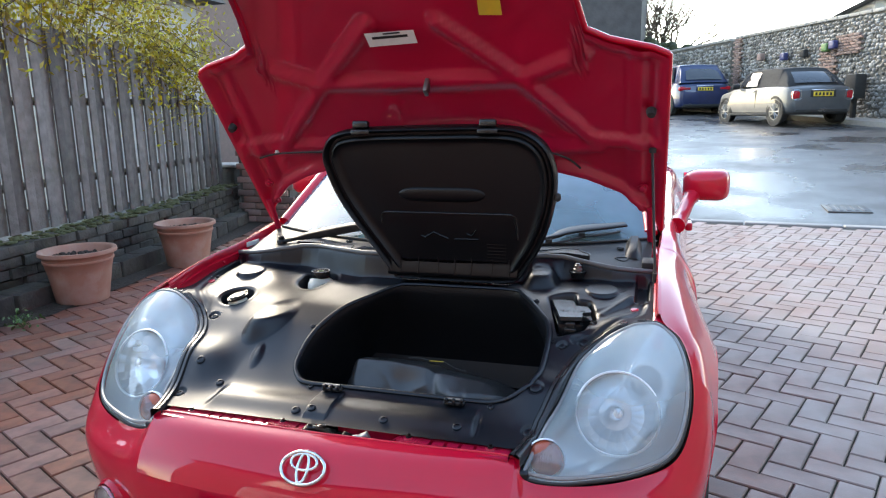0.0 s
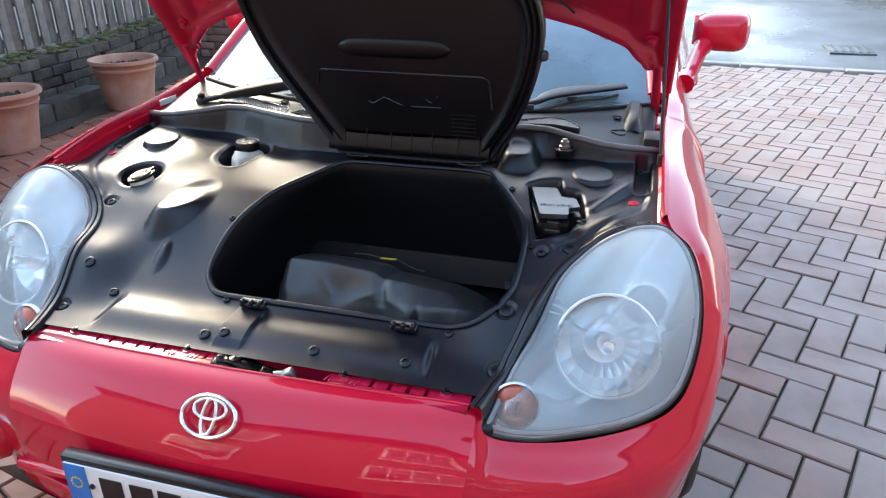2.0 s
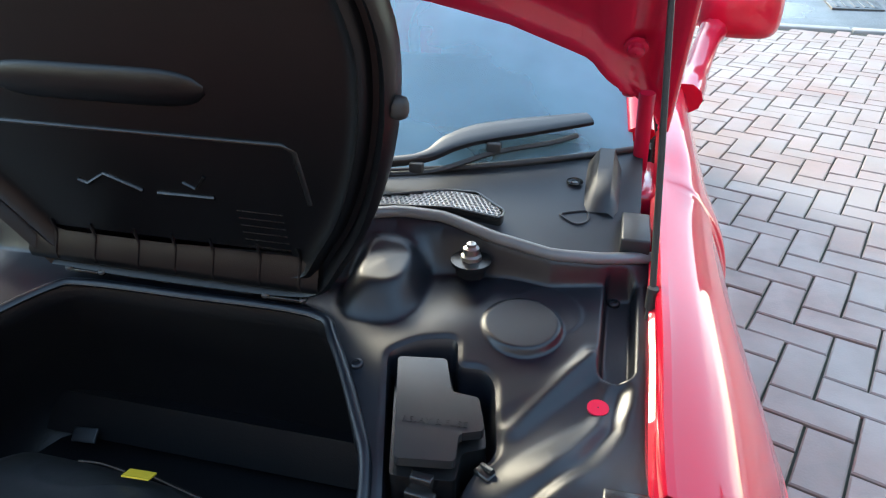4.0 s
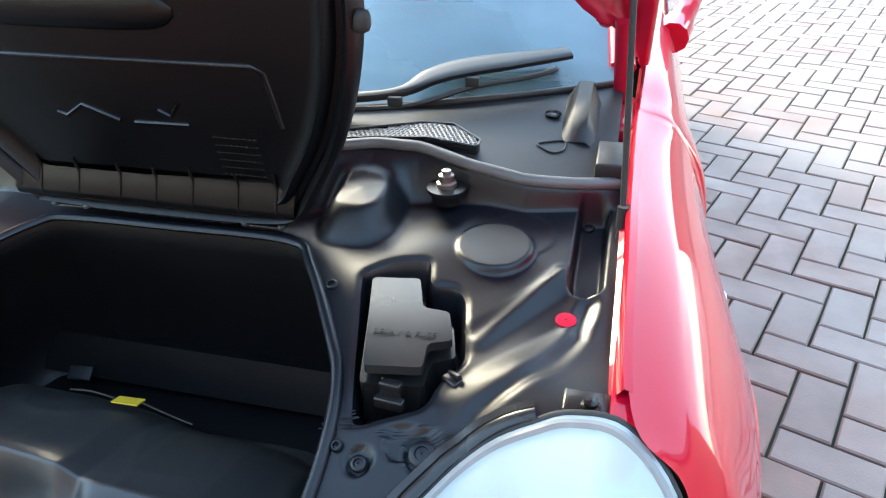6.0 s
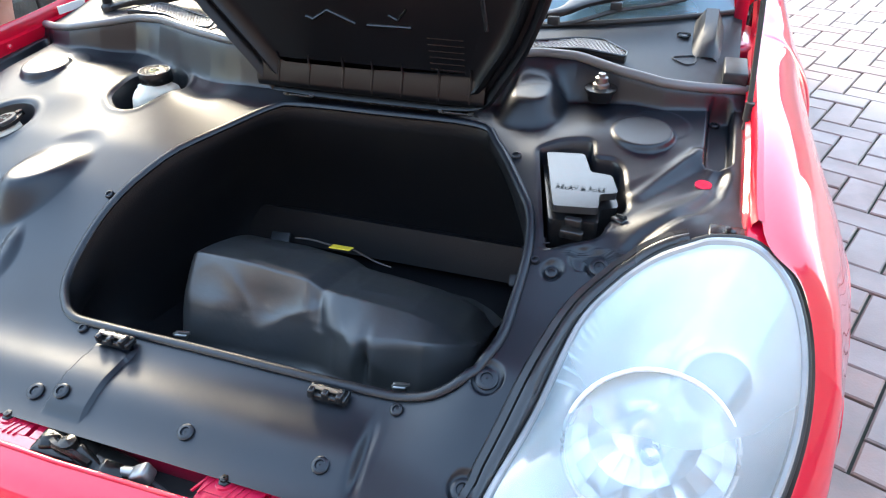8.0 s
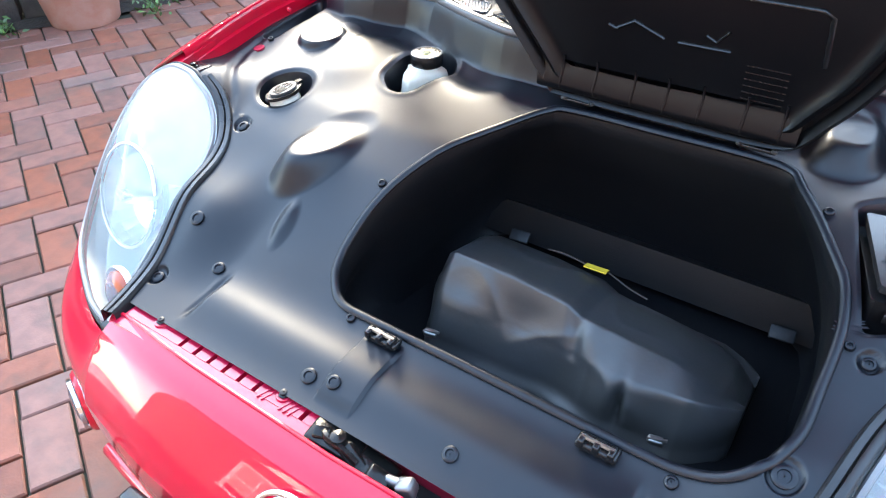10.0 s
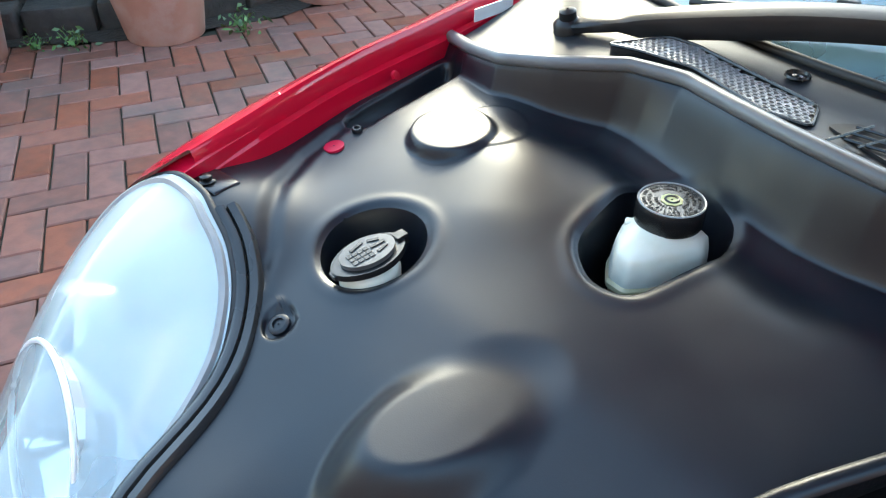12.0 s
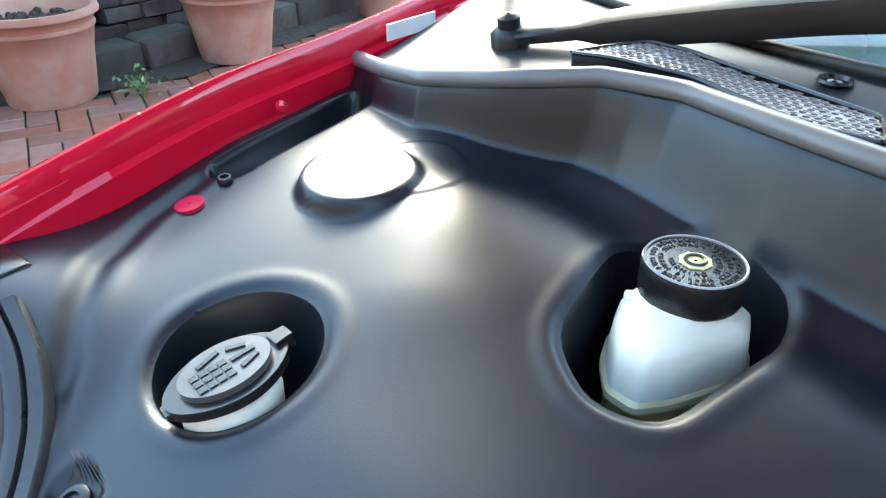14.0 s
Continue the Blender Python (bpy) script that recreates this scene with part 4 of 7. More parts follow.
# stations along the car's side: top edge, crown, widest line, lower edge
ST = [
    ((0, .132, .553), (0, .082, .529), (0, .012, .42), (0, .03, .20)),
    ((.25, .138, .552), (.25, .088, .528), (.25, .025, .42), (.25, .045, .20)),
    ((.430, .150, .546), (.434, .108, .518), (.43, .052, .42), (.42, .08, .20)),
    ((.448, .126, .510), (.458, .110, .490), (.47, .068, .42), (.46, .09, .20)),
    ((.56, .163, .493), (.575, .143, .470), (.59, .108, .41), (.56, .13, .20)),
    ((.67, .223, .495), (.69, .205, .465), (.70, .178, .40), (.66, .20, .20)),
    ((.747, .290, .513), (.767, .275, .470), (.777, .262, .40), (.735, .30, .20)),
    ((.777, .370, .577), (.808, .365, .525), (.818, .362, .44), (.79, .385, .23)),
    ((.776, .438, .648), (.812, .445, .610), (.828, .450, .54), (.834, .45, .480)),
    ((.752, .494, .708), (.796, .520, .686), (.828, .540, .61), (.842, .54, .556)),
    ((.706, .530, .746), (.770, .565, .724), (.824, .600, .645), (.846, .61, .590)),
    ((.700, .730, .785), (.766, .730, .752), (.824, .730, .67), (.849, .73, .612)),
    ((.700, .900, .797), (.762, .900, .765), (.820, .900, .66), (.843, .90, .570)),
    ((.702, 1.05, .810), (.758, 1.05, .780), (.812, 1.05, .65), (.832, 1.055, .39)),
    ((.705, 1.10, .815), (.760, 1.10, .786), (.816, 1.10, .64), (.805, 1.10, .19)),
    ((.712, 1.35, .838), (.758, 1.35, .805), (.806, 1.35, .60), (.790, 1.35, .19)),
    ((.720, 2.20, .862), (.765, 2.20, .825), (.810, 2.20, .60), (.790, 2.20, .19)),
    ((.715, 2.60, .880), (.775, 2.60, .845), (.838, 2.60, .64), (.800, 2.60, .20)),
    ((.710, 2.84, .888), (.780, 2.84, .852), (.846, 2.84, .67), (.840, 2.84, .32)),
    ((.700, 3.00, .890), (.780, 3.00, .855), (.847, 3.00, .69), (.846, 3.00, .58)),
    ((.690, 3.18, .890), (.775, 3.18, .855), (.847, 3.18, .70), (.849, 3.18, .635)),
    ((.680, 3.36, .885), (.765, 3.36, .850), (.842, 3.36, .69), (.846, 3.36, .58)),
    ((.660, 3.52, .878), (.740, 3.52, .840), (.825, 3.52, .66), (.820, 3.52, .30)),
    ((.600, 3.70, .865), (.670, 3.72, .820), (.740, 3.74, .60), (.70, 3.72, .24)),
    ((.300, 3.80, .855), (.320, 3.85, .810), (.34, 3.88, .58), (.32, 3.84, .24)),
    ((0, 3.82, .855), (0, 3.87, .810), (0, 3.90, .58), (0, 3.86, .24)),
]


def shell(i0, i1, nspan=6, nv=10, cut=None):
    """The skin between two stations, right side; each column a smooth curve down the section."""
    rows = [spline([s[k] for s in ST], nspan) for k in range(4)]
    bm = B()
    rings = []
    for c in range(i0 * nspan, i1 * nspan + 1):
        rings.append(spline([rows[k][c] for k in range(4)], nv))
    grid = [[bm.verts.new(p) for p in r] for r in rings]
    for a, b in zip(grid, grid[1:]):
        for i in range(len(a) - 1):
            c = (a[i].co + b[i + 1].co) / 2
            if cut and cut(c):
                continue
            bm.faces.new((a[i], a[i + 1], b[i + 1], b[i]))
    loose = [v for v in bm.verts if not v.link_faces]
    bmesh.ops.delete(bm, geom=loose, context="VERTS")
    return bm


def both(bm):
    """Adds the mirror image to a right-hand half."""
    g = bmesh.ops.duplicate(bm, geom=bm.verts[:] + bm.edges[:] + bm.faces[:])["geom"]
    vs = [e for e in g if isinstance(e, bmesh.types.BMVert)]
    bmesh.ops.scale(bm, vec=(-1, 1, 1), verts=vs)
    bmesh.ops.remove_doubles(bm, verts=bm.verts[:], dist=0.0006)
    return bm


def mouth(c):
    """The air intake under the number plate."""
    hi = 0.325 - 0.25 * max(0, abs(c.x) - 0.25) ** 1.3
    lo = 0.245 + 0.12 * max(0, abs(c.x) - 0.2)
    return abs(c.x) < 0.46 and lo < c.z < hi


def ease(bm, times=24):
    """Fairs a skin, its edges held."""
    inner = [v for v in bm.verts if not v.is_boundary]
    for _ in range(times):
        bmesh.ops.smooth_vert(bm, verts=inner, factor=.5, use_axis_x=True, use_axis_y=True, use_axis_z=True)
    return bm


def on_nose(c):
    """The raised panel between the lamps, which ends in a crisp edge."""
    return c.z > .435 and abs(c.x) < .4325


bumper = part("front_bumper", ease(both(shell(0, 8, 8, 16, lambda c: mouth(c) or on_nose(c))), 30), RED, car)
nose = part("nose_panel", ease(both(shell(0, 4, 8, 16, lambda c: not on_nose(c))), 10), RED, car)
rim_ = [p for p in spline([q[0] for q in ST[:4]], 8) if p.x < .4315]
bm = B()
tube(bm, [(-p.x, p.y, p.z - .001) for p in rim_[:0:-1]] + [(p.x, p.y, p.z - .001) for p in rim_], .0032, 8)
part("nose_lip", bm, RED, nose)
for sx, _ in SIDES:
    bm = ease(shell(8, 13, 8, 12), 40)
    part("front_wing", bm if sx > 0 else mirror_x(bm), RED, car)
    bm = shell(13, 14, 8, 10)
    part("wing_panel", bm if sx > 0 else mirror_x(bm), RED, car)
    bm = shell(14, 16, 10, 10)
    door = part("door", bm if sx > 0 else mirror_x(bm), RED, car)
    bm = B()
    abox(bm, (sx * .806, 2.03, .70), (sx * .835, 2.17, .735), .008)
    part("door_handle", bm, RED, door)
    bm = shell(16, 23, 6, 10)
    part("rear_wing", bm if sx > 0 else mirror_x(bm), RED, car)
part("rear_bumper", both(shell(23, 25, 6, 10)), RED, car)

# seams from the lamps down the nose
for sx, _ in SIDES:
    bm = B()
    tube(bm, spline([(sx * .442, .124, .509), (sx * .438, .106, .490), (sx * .428, .082, .462), (sx * .418, .058, .436)], 4), [.0030] * 9 + [.0022, .0016, .0010, .0005], 6)
    part("nose_seam", bm, DARK, bumper, "dark panel seam")
    bm = B()
    box(bm, (sx * .436, .162, .514), (.05, .070, .024), None, .006)
    part("lamp_gap_filler", bm, PLASTIC, car)

# intake: near-black box painted as the shade behind, mesh bars, rolled lips
bm = B()
abox(bm, (-.46, .11, .22), (.46, .13, .35))
part("intake_backing", bm, DARK, car, "near-black backing painted as shade in the intake")
bm = B()
for i in range(30):
    x = -.44 + i * .0303
    tube(bm, [(x, .085, .24), (x + .03, .085, .335)], .003, 5)
    tube(bm, [(x + .03, .085, .24), (x, .085, .335)], .003, 5)
part("intake_mesh", bm, PLASTIC2, car, "black diamond mesh grille")
for k in (0, 1):
    pts = []
    for i in range(41):
        x = -.46 + i * .023
        z = (0.325 - 0.25 * max(0, abs(x) - 0.25) ** 1.3) if k else (0.245 + 0.12 * max(0, abs(x) - 0.2))
        y = 0.012 + 0.20 * x * x + (0.012 if k else 0.022)
        pts.append((x, y, z))
    bm = B()
    tube(bm, pts, .012, 8)
    part("intake_lip", bm, RED, car)
# chin under the bumper
bm = B()
sweep(bm, [[(x, .04 + .20 * x * x, .205), (x, .10 + .20 * x * x, .165)] for x in [-.6 + .06 * i for i in range(21)]], False)
part("chin_spoiler", bm, PLASTIC2, car, "black plastic chin strip")

# fog lamps
for sx, _ in SIDES:
    c, ax = Vector((sx * .562, .090, .318)), Vector((sx * .35, -1, .05)).normalized()
    bm = B()
    lathe(bm, [(.060, -.02), (.056, -.004), (.050, .002), (.047, .0), (.044, -.02)], c, ax, 28)
    fog = part("fog_lamp", bm, RED, car)
    bm = B()
    lathe(bm, [(.0465, .004), (.046, .010), (.042, .0105), (.041, .004)], c, ax, 28)
    part("bezel", bm, CHROME, fog, "bright chrome bezel")
    bm = B()
    lathe(bm, [(.041, .004), (.03, -.015), (.014, -.026), (.001, -.028)], c, ax, 24)
    part("reflector", bm, SILVER, fog, "silver reflector")
    bm = B()
    lathe(bm, [(.042, .006), (.035, .011), (.02, .0145), (.001, .0155)], c, ax, 24)
    o = part("lens", bm, FOGGLASS, fog, "clear glass lens")
    o.visible_shadow = False

# badge: rings of bright metal
def ellipse(cx, cz, a, b, n=36):
    q = Matrix.Rotation(radians(50), 3, "X")
    return [Vector((0, .052, .512)) + q @ Vector((cx + a * math.cos(2 * math.pi * i / n), cz + b * math.sin(2 * math.pi * i / n), 0)) for i in range(n)]


bm = B()
tube(bm, ellipse(0, 0, .050, .034), .0042, 8, closed=True)
tube(bm, ellipse(0, .012, .030, .0165), .0035, 8, closed=True)
tube(bm, ellipse(0, 0, .012, .030), .0035, 8, closed=True)
part("badge", bm, CHROME, car, "chrome oval ring badge")

# number plate
plate = part("number_plate_holder", abox(B(), (-.267, -.012, .300), (.267, .012, .426), .006), PLASTIC2, car, "black plate holder")
part("plate", abox(B(), (-.258, -.016, .306), (.258, -.0125, .413), .0015), PLATE, plate, "white number plate")
part("blue_band", abox(B(), (-.2575, -.0175, .3065), (-.213, -.0162, .4125)), BLUE, plate, "blue band")
for x in (-.165, -.105, -.050, .008, .100, .165, .222):
    part("character_bar", abox(B(), (x - .022, -.0178, .326), (x + .022, -.0163, .396)), INK, plate, "black bar")
bm = B()
abox(bm, (-.245, -.0185, .325), (-.226, -.0176, .336))
part("country_bar", bm, PAPER, plate)
bm = B()
for i in range(12):
    a = 2 * math.pi * i / 12
    box(bm, (-.2355 + .011 * math.cos(a), -.018, .375 + .011 * math.sin(a)), (.003, .001, .003))
part("star_ring", bm, YELLOW, plate)
for x in (-.205, .222):
    bm = B()
    lathe(bm, [(.0055, 0), (.005, .003), (.001, .0035)], (x, -.0165, .372), (0, -1, 0), 12)
    part("screw_cap", bm, INK, plate)

# ---------------------------------------------------------------- headlamps
LAMP = [(.442, .132, .512), (.50, .146, .500), (.56, .168, .498), (.67, .228, .501), (.740, .296, .519), (.768, .366, .578), (.769, .434, .646),
        (.746, .490, .704), (.704, .523, .734), (.660, .530, .732), (.630, .524, .722), (.592, .513, .702), (.554, .485, .674), (.519, .432, .643), (.492, .320, .592), (.468, .235, .562)]



def lamp_surface(out, depth, rings=12, power=2.0):
    """A domed sheet within the lamp's outline, bulging along the outward direction."""
    edge = spline([*LAMP, LAMP[0]], 5)[:-1]
    c = sum(edge, Vector()) / len(edge)
    d = Vector((.30, -.58, .76)).normalized()
    bm = B()
    centre = bm.verts.new(c + d * (out + depth))
    rows = []
    for k in range(1, rings + 1):
        r = k / rings
        rows.append([bm.verts.new(c + (p - c) * r + d * (out + depth * (1 - r ** power))) for p in edge])
    n = len(edge)
    for i in range(n):
        bm.faces.new((centre, rows[0][i], rows[0][(i + 1) % n]))
    for a, b in zip(rows, rows[1:]):
        for i in range(n):
            bm.faces.new((a[i], a[(i + 1) % n], b[(i + 1) % n], b[i]))
    return bm


LAMPS = {}
for sx, _ in SIDES:
    f = (lambda b: b) if sx > 0 else mirror_x
    bm = lamp_surface(-.010, -.095, 12, 5.0)
    lamp = LAMPS[sx] = part("headlamp", f(bm), SILVER, car, "silver-lined headlamp with clear cover")
    bm = lamp_surface(.003, .045, 14, 2.2)
    o = part("cover", f(bm), LAMPGLASS, lamp, "hazy clear lamp cover")
    o.visible_shadow = False
    bm = B()
    tube(bm, spline([*LAMP, LAMP[0]], 5)[:-1], .0040, 8, closed=True)
    part("seal", f(bm), RUBBER, lamp, "black rubber lamp seal")
    edge = spline([*LAMP, LAMP[0]], 5)[:-1]
    mid_ = sum(edge, Vector()) / len(edge)
    bm = B()
    tube(bm, [p + (mid_ - p) * .045 + Vector((.001, -.004, .005)) for p in edge], .0045, 6, closed=True)
    part("cover_flange", f(bm), GRILLE, lamp, "grey moulded edge of the cover")
    ax = Vector((.12, -.86, .42)).normalized()
    MC = (.621, .324, .586)
    bm = B()
    lathe(bm, [(.088, .004), (.080, -.012), (.062, -.034), (.036, -.050), (.012, -.056), (.001, -.057)], MC, ax, 22)
    part("main_reflector", f(bm), FACET, lamp, "bright faceted main reflector", smooth=False)
    bm = B()
    tube(bm, [Vector(MC) + Vector((0, 0, 1)).rotation_difference(ax).to_matrix() @ Vector((.0895 * math.cos(a), .0895 * math.sin(a), .008)) for a in [2 * math.pi * i / 48 for i in range(48)]], .0027, 8, closed=True)
    part("reflector_ring", f(bm), BRIGHT, lamp, "bright ring round the reflector")
    bm = B()
    lathe(bm, [(.001, .022), (.010, .021), (.014, .015), (.015, -.045)], MC, ax, 16)
    part("bulb_shield", f(bm), CHROME, lamp)
    bm = B()
    lathe(bm, [(.046, -.03), (.046, .004), (.043, .010), (.036, .012), (.034, .0), (.032, -.02)], (.676, .388, .640), ax, 28)
    pr = part("projector", f(bm), BRIGHT, lamp, "bright-ringed projector lamp")
    bm = B()
    lathe(bm, [(.035, .002), (.030, .010), (.018, .016), (.001, .019)], (.676, .388, .640), ax, 28)
    part("projector_lens", f(bm), PANE, pr, "dark glass projector lens")
    ax2 = Vector((.1, -.9, .35)).normalized()
    IC = (.487, .186, .533)
    bm = B()
    lathe(bm, [(.040, -.006), (.041, .002), (.038, .004), (.036, -.004)], IC, ax2, 28)
    ind = part("indicator_ring", f(bm), BRIGHT, lamp)
    bm = B()
    lathe(bm, [(.036, -.004), (.032, .006), (.02, .012), (.001, .014)], IC, ax2, 28)
    il = part("indicator_lens", f(bm), AMBER, ind, "ribbed amber indicator lens")
    q = Vector((0, 0, 1)).rotation_difference(ax2).to_matrix()
    bm = B()
    for i in range(13):
        o = -.030 + .005 * i
        h = math.sqrt(max(0, .034 ** 2 - o * o))
        tube(bm, [Vector(IC) + q @ Vector((o, -h + 2 * h * k / 6, .015 - .018 * ((o * o + (-h + 2 * h * k / 6) ** 2) / .034 ** 2) ** 1.2)) for k in range(7)], .0012, 5)
    part("lens_ribs", f(bm), AMBER, ind)
    # fan of bright flutes along the inner edge
    rim_ = spline([LAMP[15], LAMP[14], LAMP[13], LAMP[12], LAMP[11]], 7)
    for i, p in enumerate(rim_[10:]):
        inw = (mid_ - p).normalized()
        bm = B()
        tube(bm, [p + inw * .010 + Vector((.001, -.004, .002)), p + inw * .026 + Vector((.002, -.006, .002)), p + inw * .044 + Vector((.002, -.006, -.008))], [.0026, .0030, .0012], 6, flat=.7)
        part("lamp_flute", f(bm), SILVER, lamp)

# ---------------------------------------------------------------- moulded black liner of the front boot
PROF_Y = [-.05, .16, .24, .30, .375, .44, .50, .58, .68, .75, .88, 1.0]
PROF_Z = [.55, .553, .562, .578, .612, .645, .675, .705, .725, .738, .747, .752]
yy = np.linspace(0, 1, 801)
kern = np.exp(-np.linspace(-2, 2, 61) ** 2)
zz = np.convolve(np.pad(np.interp(yy, PROF_Y, PROF_Z), 30, mode="edge"), kern / kern.sum(), "valid")


def prof(y):
    return np.interp(y, yy, zz)


def limit(y):
    """Half-width of the liner: along the lamps, then along the wings."""
    return np.interp(y, [.17, .24, .31, .40, .445, .487, .513, .522, .529, .54, .56, 1], [.425, .464, .488, .503, .520, .552, .588, .632, .662, .682, .688, .690])


def seal_y(x):
    return np.interp(np.abs(x), [0, .17, .25, .30, .37, .43, .50, .57, .63, .70], [.800, .808, .836, .856, .890, .890, .866, .858, .878, .915])


def seal_z(x):
    return np.interp(np.abs(x), [0, .3, .43, .52, .60, .70], [.806, .805, .802, .790, .778, .764])


BIN = [(-.150, .322), (-.176, .352), (-.186, .400), (-.181, .472), (-.146, .565), (-.088, .655), (-.040, .722), (.0, .738), (.14, .741), (.305, .741), (.347, .705),
       (.409, .608), (.432, .565), (.443, .509), (.443, .443), (.441, .387), (.425, .345), (.393, .318), (.339, .312), (.228, .311), (.059, .312), (-.072, .312), (-.125, .313)]
BIN = [tuple(p)[:2] for p in spline([(*p, 0) for p in [*BIN, BIN[0]]], 4)[:-1]]


def sdf(poly, x, y):
    """Signed distance to a polygon: negative inside."""
    x, y = np.asarray(x, float), np.asarray(y, float)
    d, s = np.full(x.shape, 1e9), np.ones(x.shape)
    n = len(poly)
    for i in range(n):
        (ax, ay), (bx, by) = poly[i], poly[i - 1]
        ex, ey, wx, wy = bx - ax, by - ay, x - ax, y - ay
        t = np.clip((wx * ex + wy * ey) / (ex * ex + ey * ey + 1e-12), 0, 1)
        d = np.minimum(d, (wx - ex * t) ** 2 + (wy - ey * t) ** 2)
        c1, c2, c3 = y >= ay, y < by, ex * wy > ey * wx
        s = np.where((c1 & c2 & c3) | (~c1 & ~c2 & ~c3), -s, s)
    return s * np.sqrt(d)


def polydist(pts, x, y):
    d = np.full(np.shape(x), 1e9)
    for (ax, ay), (bx, by) in zip(pts, pts[1:]):
        ex, ey, wx, wy = bx - ax, by - ay, x - ax, y - ay
        t = np.clip((wx * ex + wy * ey) / (ex * ex + ey * ey), 0, 1)
        d = np.minimum(d, np.hypot(wx - ex * t, wy - ey * t))
    return d


RES_HOLE = rounded([(-.356, .700), (-.362, .800), (-.318, .838), (-.258, .805), (-.254, .752), (-.284, .674), (-.320, .670)], .03)
FUSE_PIT = rounded([(.412, .700), (.440, .722), (.484, .733), (.492, .694), (.520, .700), (.534, .684), (.552, .600), (.530, .570), (.528, .545), (.462, .518)], .012)

FILL_HOLE = [(-.500 + .0485 * math.cos(2 * math.pi * i / 48), .602 + .0485 * math.sin(2 * math.pi * i / 48)) for i in range(48)]
WELLS = ((FILL_HOLE, 1), (RES_HOLE, 1), (FUSE_PIT, 0))


def liner_z(x, y):
    z = prof(y)
    ax = np.abs(x)
    # rising flanks beside the lamps
    z = z + .030 * sstep((ax - .33) / .11) * np.exp(-((y - .335) / .075) ** 2)
    z = z + .040 * sstep((ax - .53) / .14) * np.exp(-((y - .52) / .075) ** 2)
    # rolled front, stopped by grooves
    roll = np.exp(-((y - .232) / .036) ** 2)
    z = z + .011 * roll * (1 - sstep((ax - .315) / .03))
    z = z - .006 * np.exp(-((ax - (.332 - .08 * (y - .20))) / .006) ** 2) * np.exp(-((y - .235) / .04) ** 4)
    z = z + .006 * (np.abs(x + .043) < .028) * sstep((.30 - y) / .02) * sstep((y - .18) / .02)
    # spine running forward from the seal's end
    for s in (-1, 1):
        d = polydist([(s * .60, .93), (s * .50, .80), (s * .44, .69)], x, y)
        z = z + .007 * np.exp(-(d / .055) ** 2)
    z = z + .009 * np.exp(-((y - .57) / .07) ** 2) * sstep((x - .43) / .06) * (1 - sstep((x - .60) / .06))
    # raised flat pad and small blister on the driver's-right half
    u, v = (x + .327) * .33 + (y - .507) * .944, -(x + .327) * .944 + (y - .507) * .33
    z = z + .008 * np.exp(-((u + .030) / .080) ** 2 - (v / .085) ** 2)
    k = 1 - sstep((np.hypot(u / .066, v / .037) - .80) / .80)
    z = z * (1 - k) + (.6965 + .05 * (y - .507)) * k
    u, v = (x + .303), (y - .380) + .6 * (x + .303)
    z = z + .008 * (1 - sstep((np.hypot(u / .016, v / .034) - .2) / 1.1))
    # strut discs with their offset lips
    for cx, cy in ((-.548, .757), (.550, .768)):
        d2 = np.hypot(x - cx - .024, y - cy - .034)
        z = z + .0009 * (1 - sstep((d2 - .040) / .0025))
        d = np.hypot(x - cx, y - cy)
        top = prof(cy) + (.0115 if cx < 0 else .0085) + (y - cy) * .10
        k = 1 - sstep((d - .0410) / .0065)
        z = z * (1 - k) + np.maximum(top, z) * k
    # side channels with their tails
    for s in (-1, 1):
        sx = s * x
        d = polydist([(.656, .728), (.656, .872)], sx, y)
        z = z - .024 * (1 - sstep((d - .0145) / .0045))
        tail = [(.662, .70), (.655, .650), (.632, .600), (.603, .566), (.575, .540), (.560, .515)]
        d = polydist(tail, sx, y)
        z = z - .0035 * np.exp(-(d / .008) ** 2) + .001 * np.exp(-((d - .014) / .007) ** 2)
    d = polydist([(.560, .628), (.600, .690), (.630, .740)], x, y)
    z = z + .005 * np.exp(-(d / .010) ** 2)
    z = z - .006 * (1 - sstep((polydist([(.535, .585), (.590, .640), (.635, .690)], x, y) - .012) / .03))
    # rolled edges of the wells
    for poly, r in WELLS:
        z = z + .0010 * np.exp(-((sdf(poly, x, y) - .010) / .006) ** 2) * r - .003 * np.exp(-(np.maximum(sdf(poly, x, y), 0) / .0035) ** 2)
    # blister by the lid's hinge
    e = (np.abs((x - .375) / .050) ** 3 + np.abs((y - .812) / .066) ** 3) ** (1 / 3)
    z = z + .038 * (1 - sstep((e - .50) / .62)) * (1 - .12 * e)
    # clip bosses
    for cx, cy, r in ((-.512, .502, .013), (.512, .512, .013), (-.432, .226, .014), (.445, .232, .015), (.440, .338, .016), (.478, .492, .010), (.533, .508, .015)):
        z = z - .006 * (1 - sstep((np.hypot(x - cx, y - cy) - r) / .004))
    # the back wall, up to the seal
    ys, zs = seal_y(x), seal_z(x)
    yc = np.interp(x, [-.70, -.62, -.5, -.4, -.29, -.21, -.14, 0, .25, .45, .55, .7], [.905, .905, .888, .866, .818, .792, .782, .778, .785, .85, .85, .88])
    yc = np.minimum(yc, ys - .014)
    k = sstep((y - yc) / (ys - yc))
    z = z + (zs - z) * k
    return z - .012 * np.exp(-((y - yc + .03) / .03) ** 2) * sstep((-.12 - x) / .08) * sstep((x + .56) / .12)


NV, NU = 330, 540
V, S = np.meshgrid(np.linspace(0, 1, NV), np.linspace(-1, 1, NU), indexing="ij")
YL = .168 + (seal_y(S * .69) - .168) * V
XL = S * limit(YL)
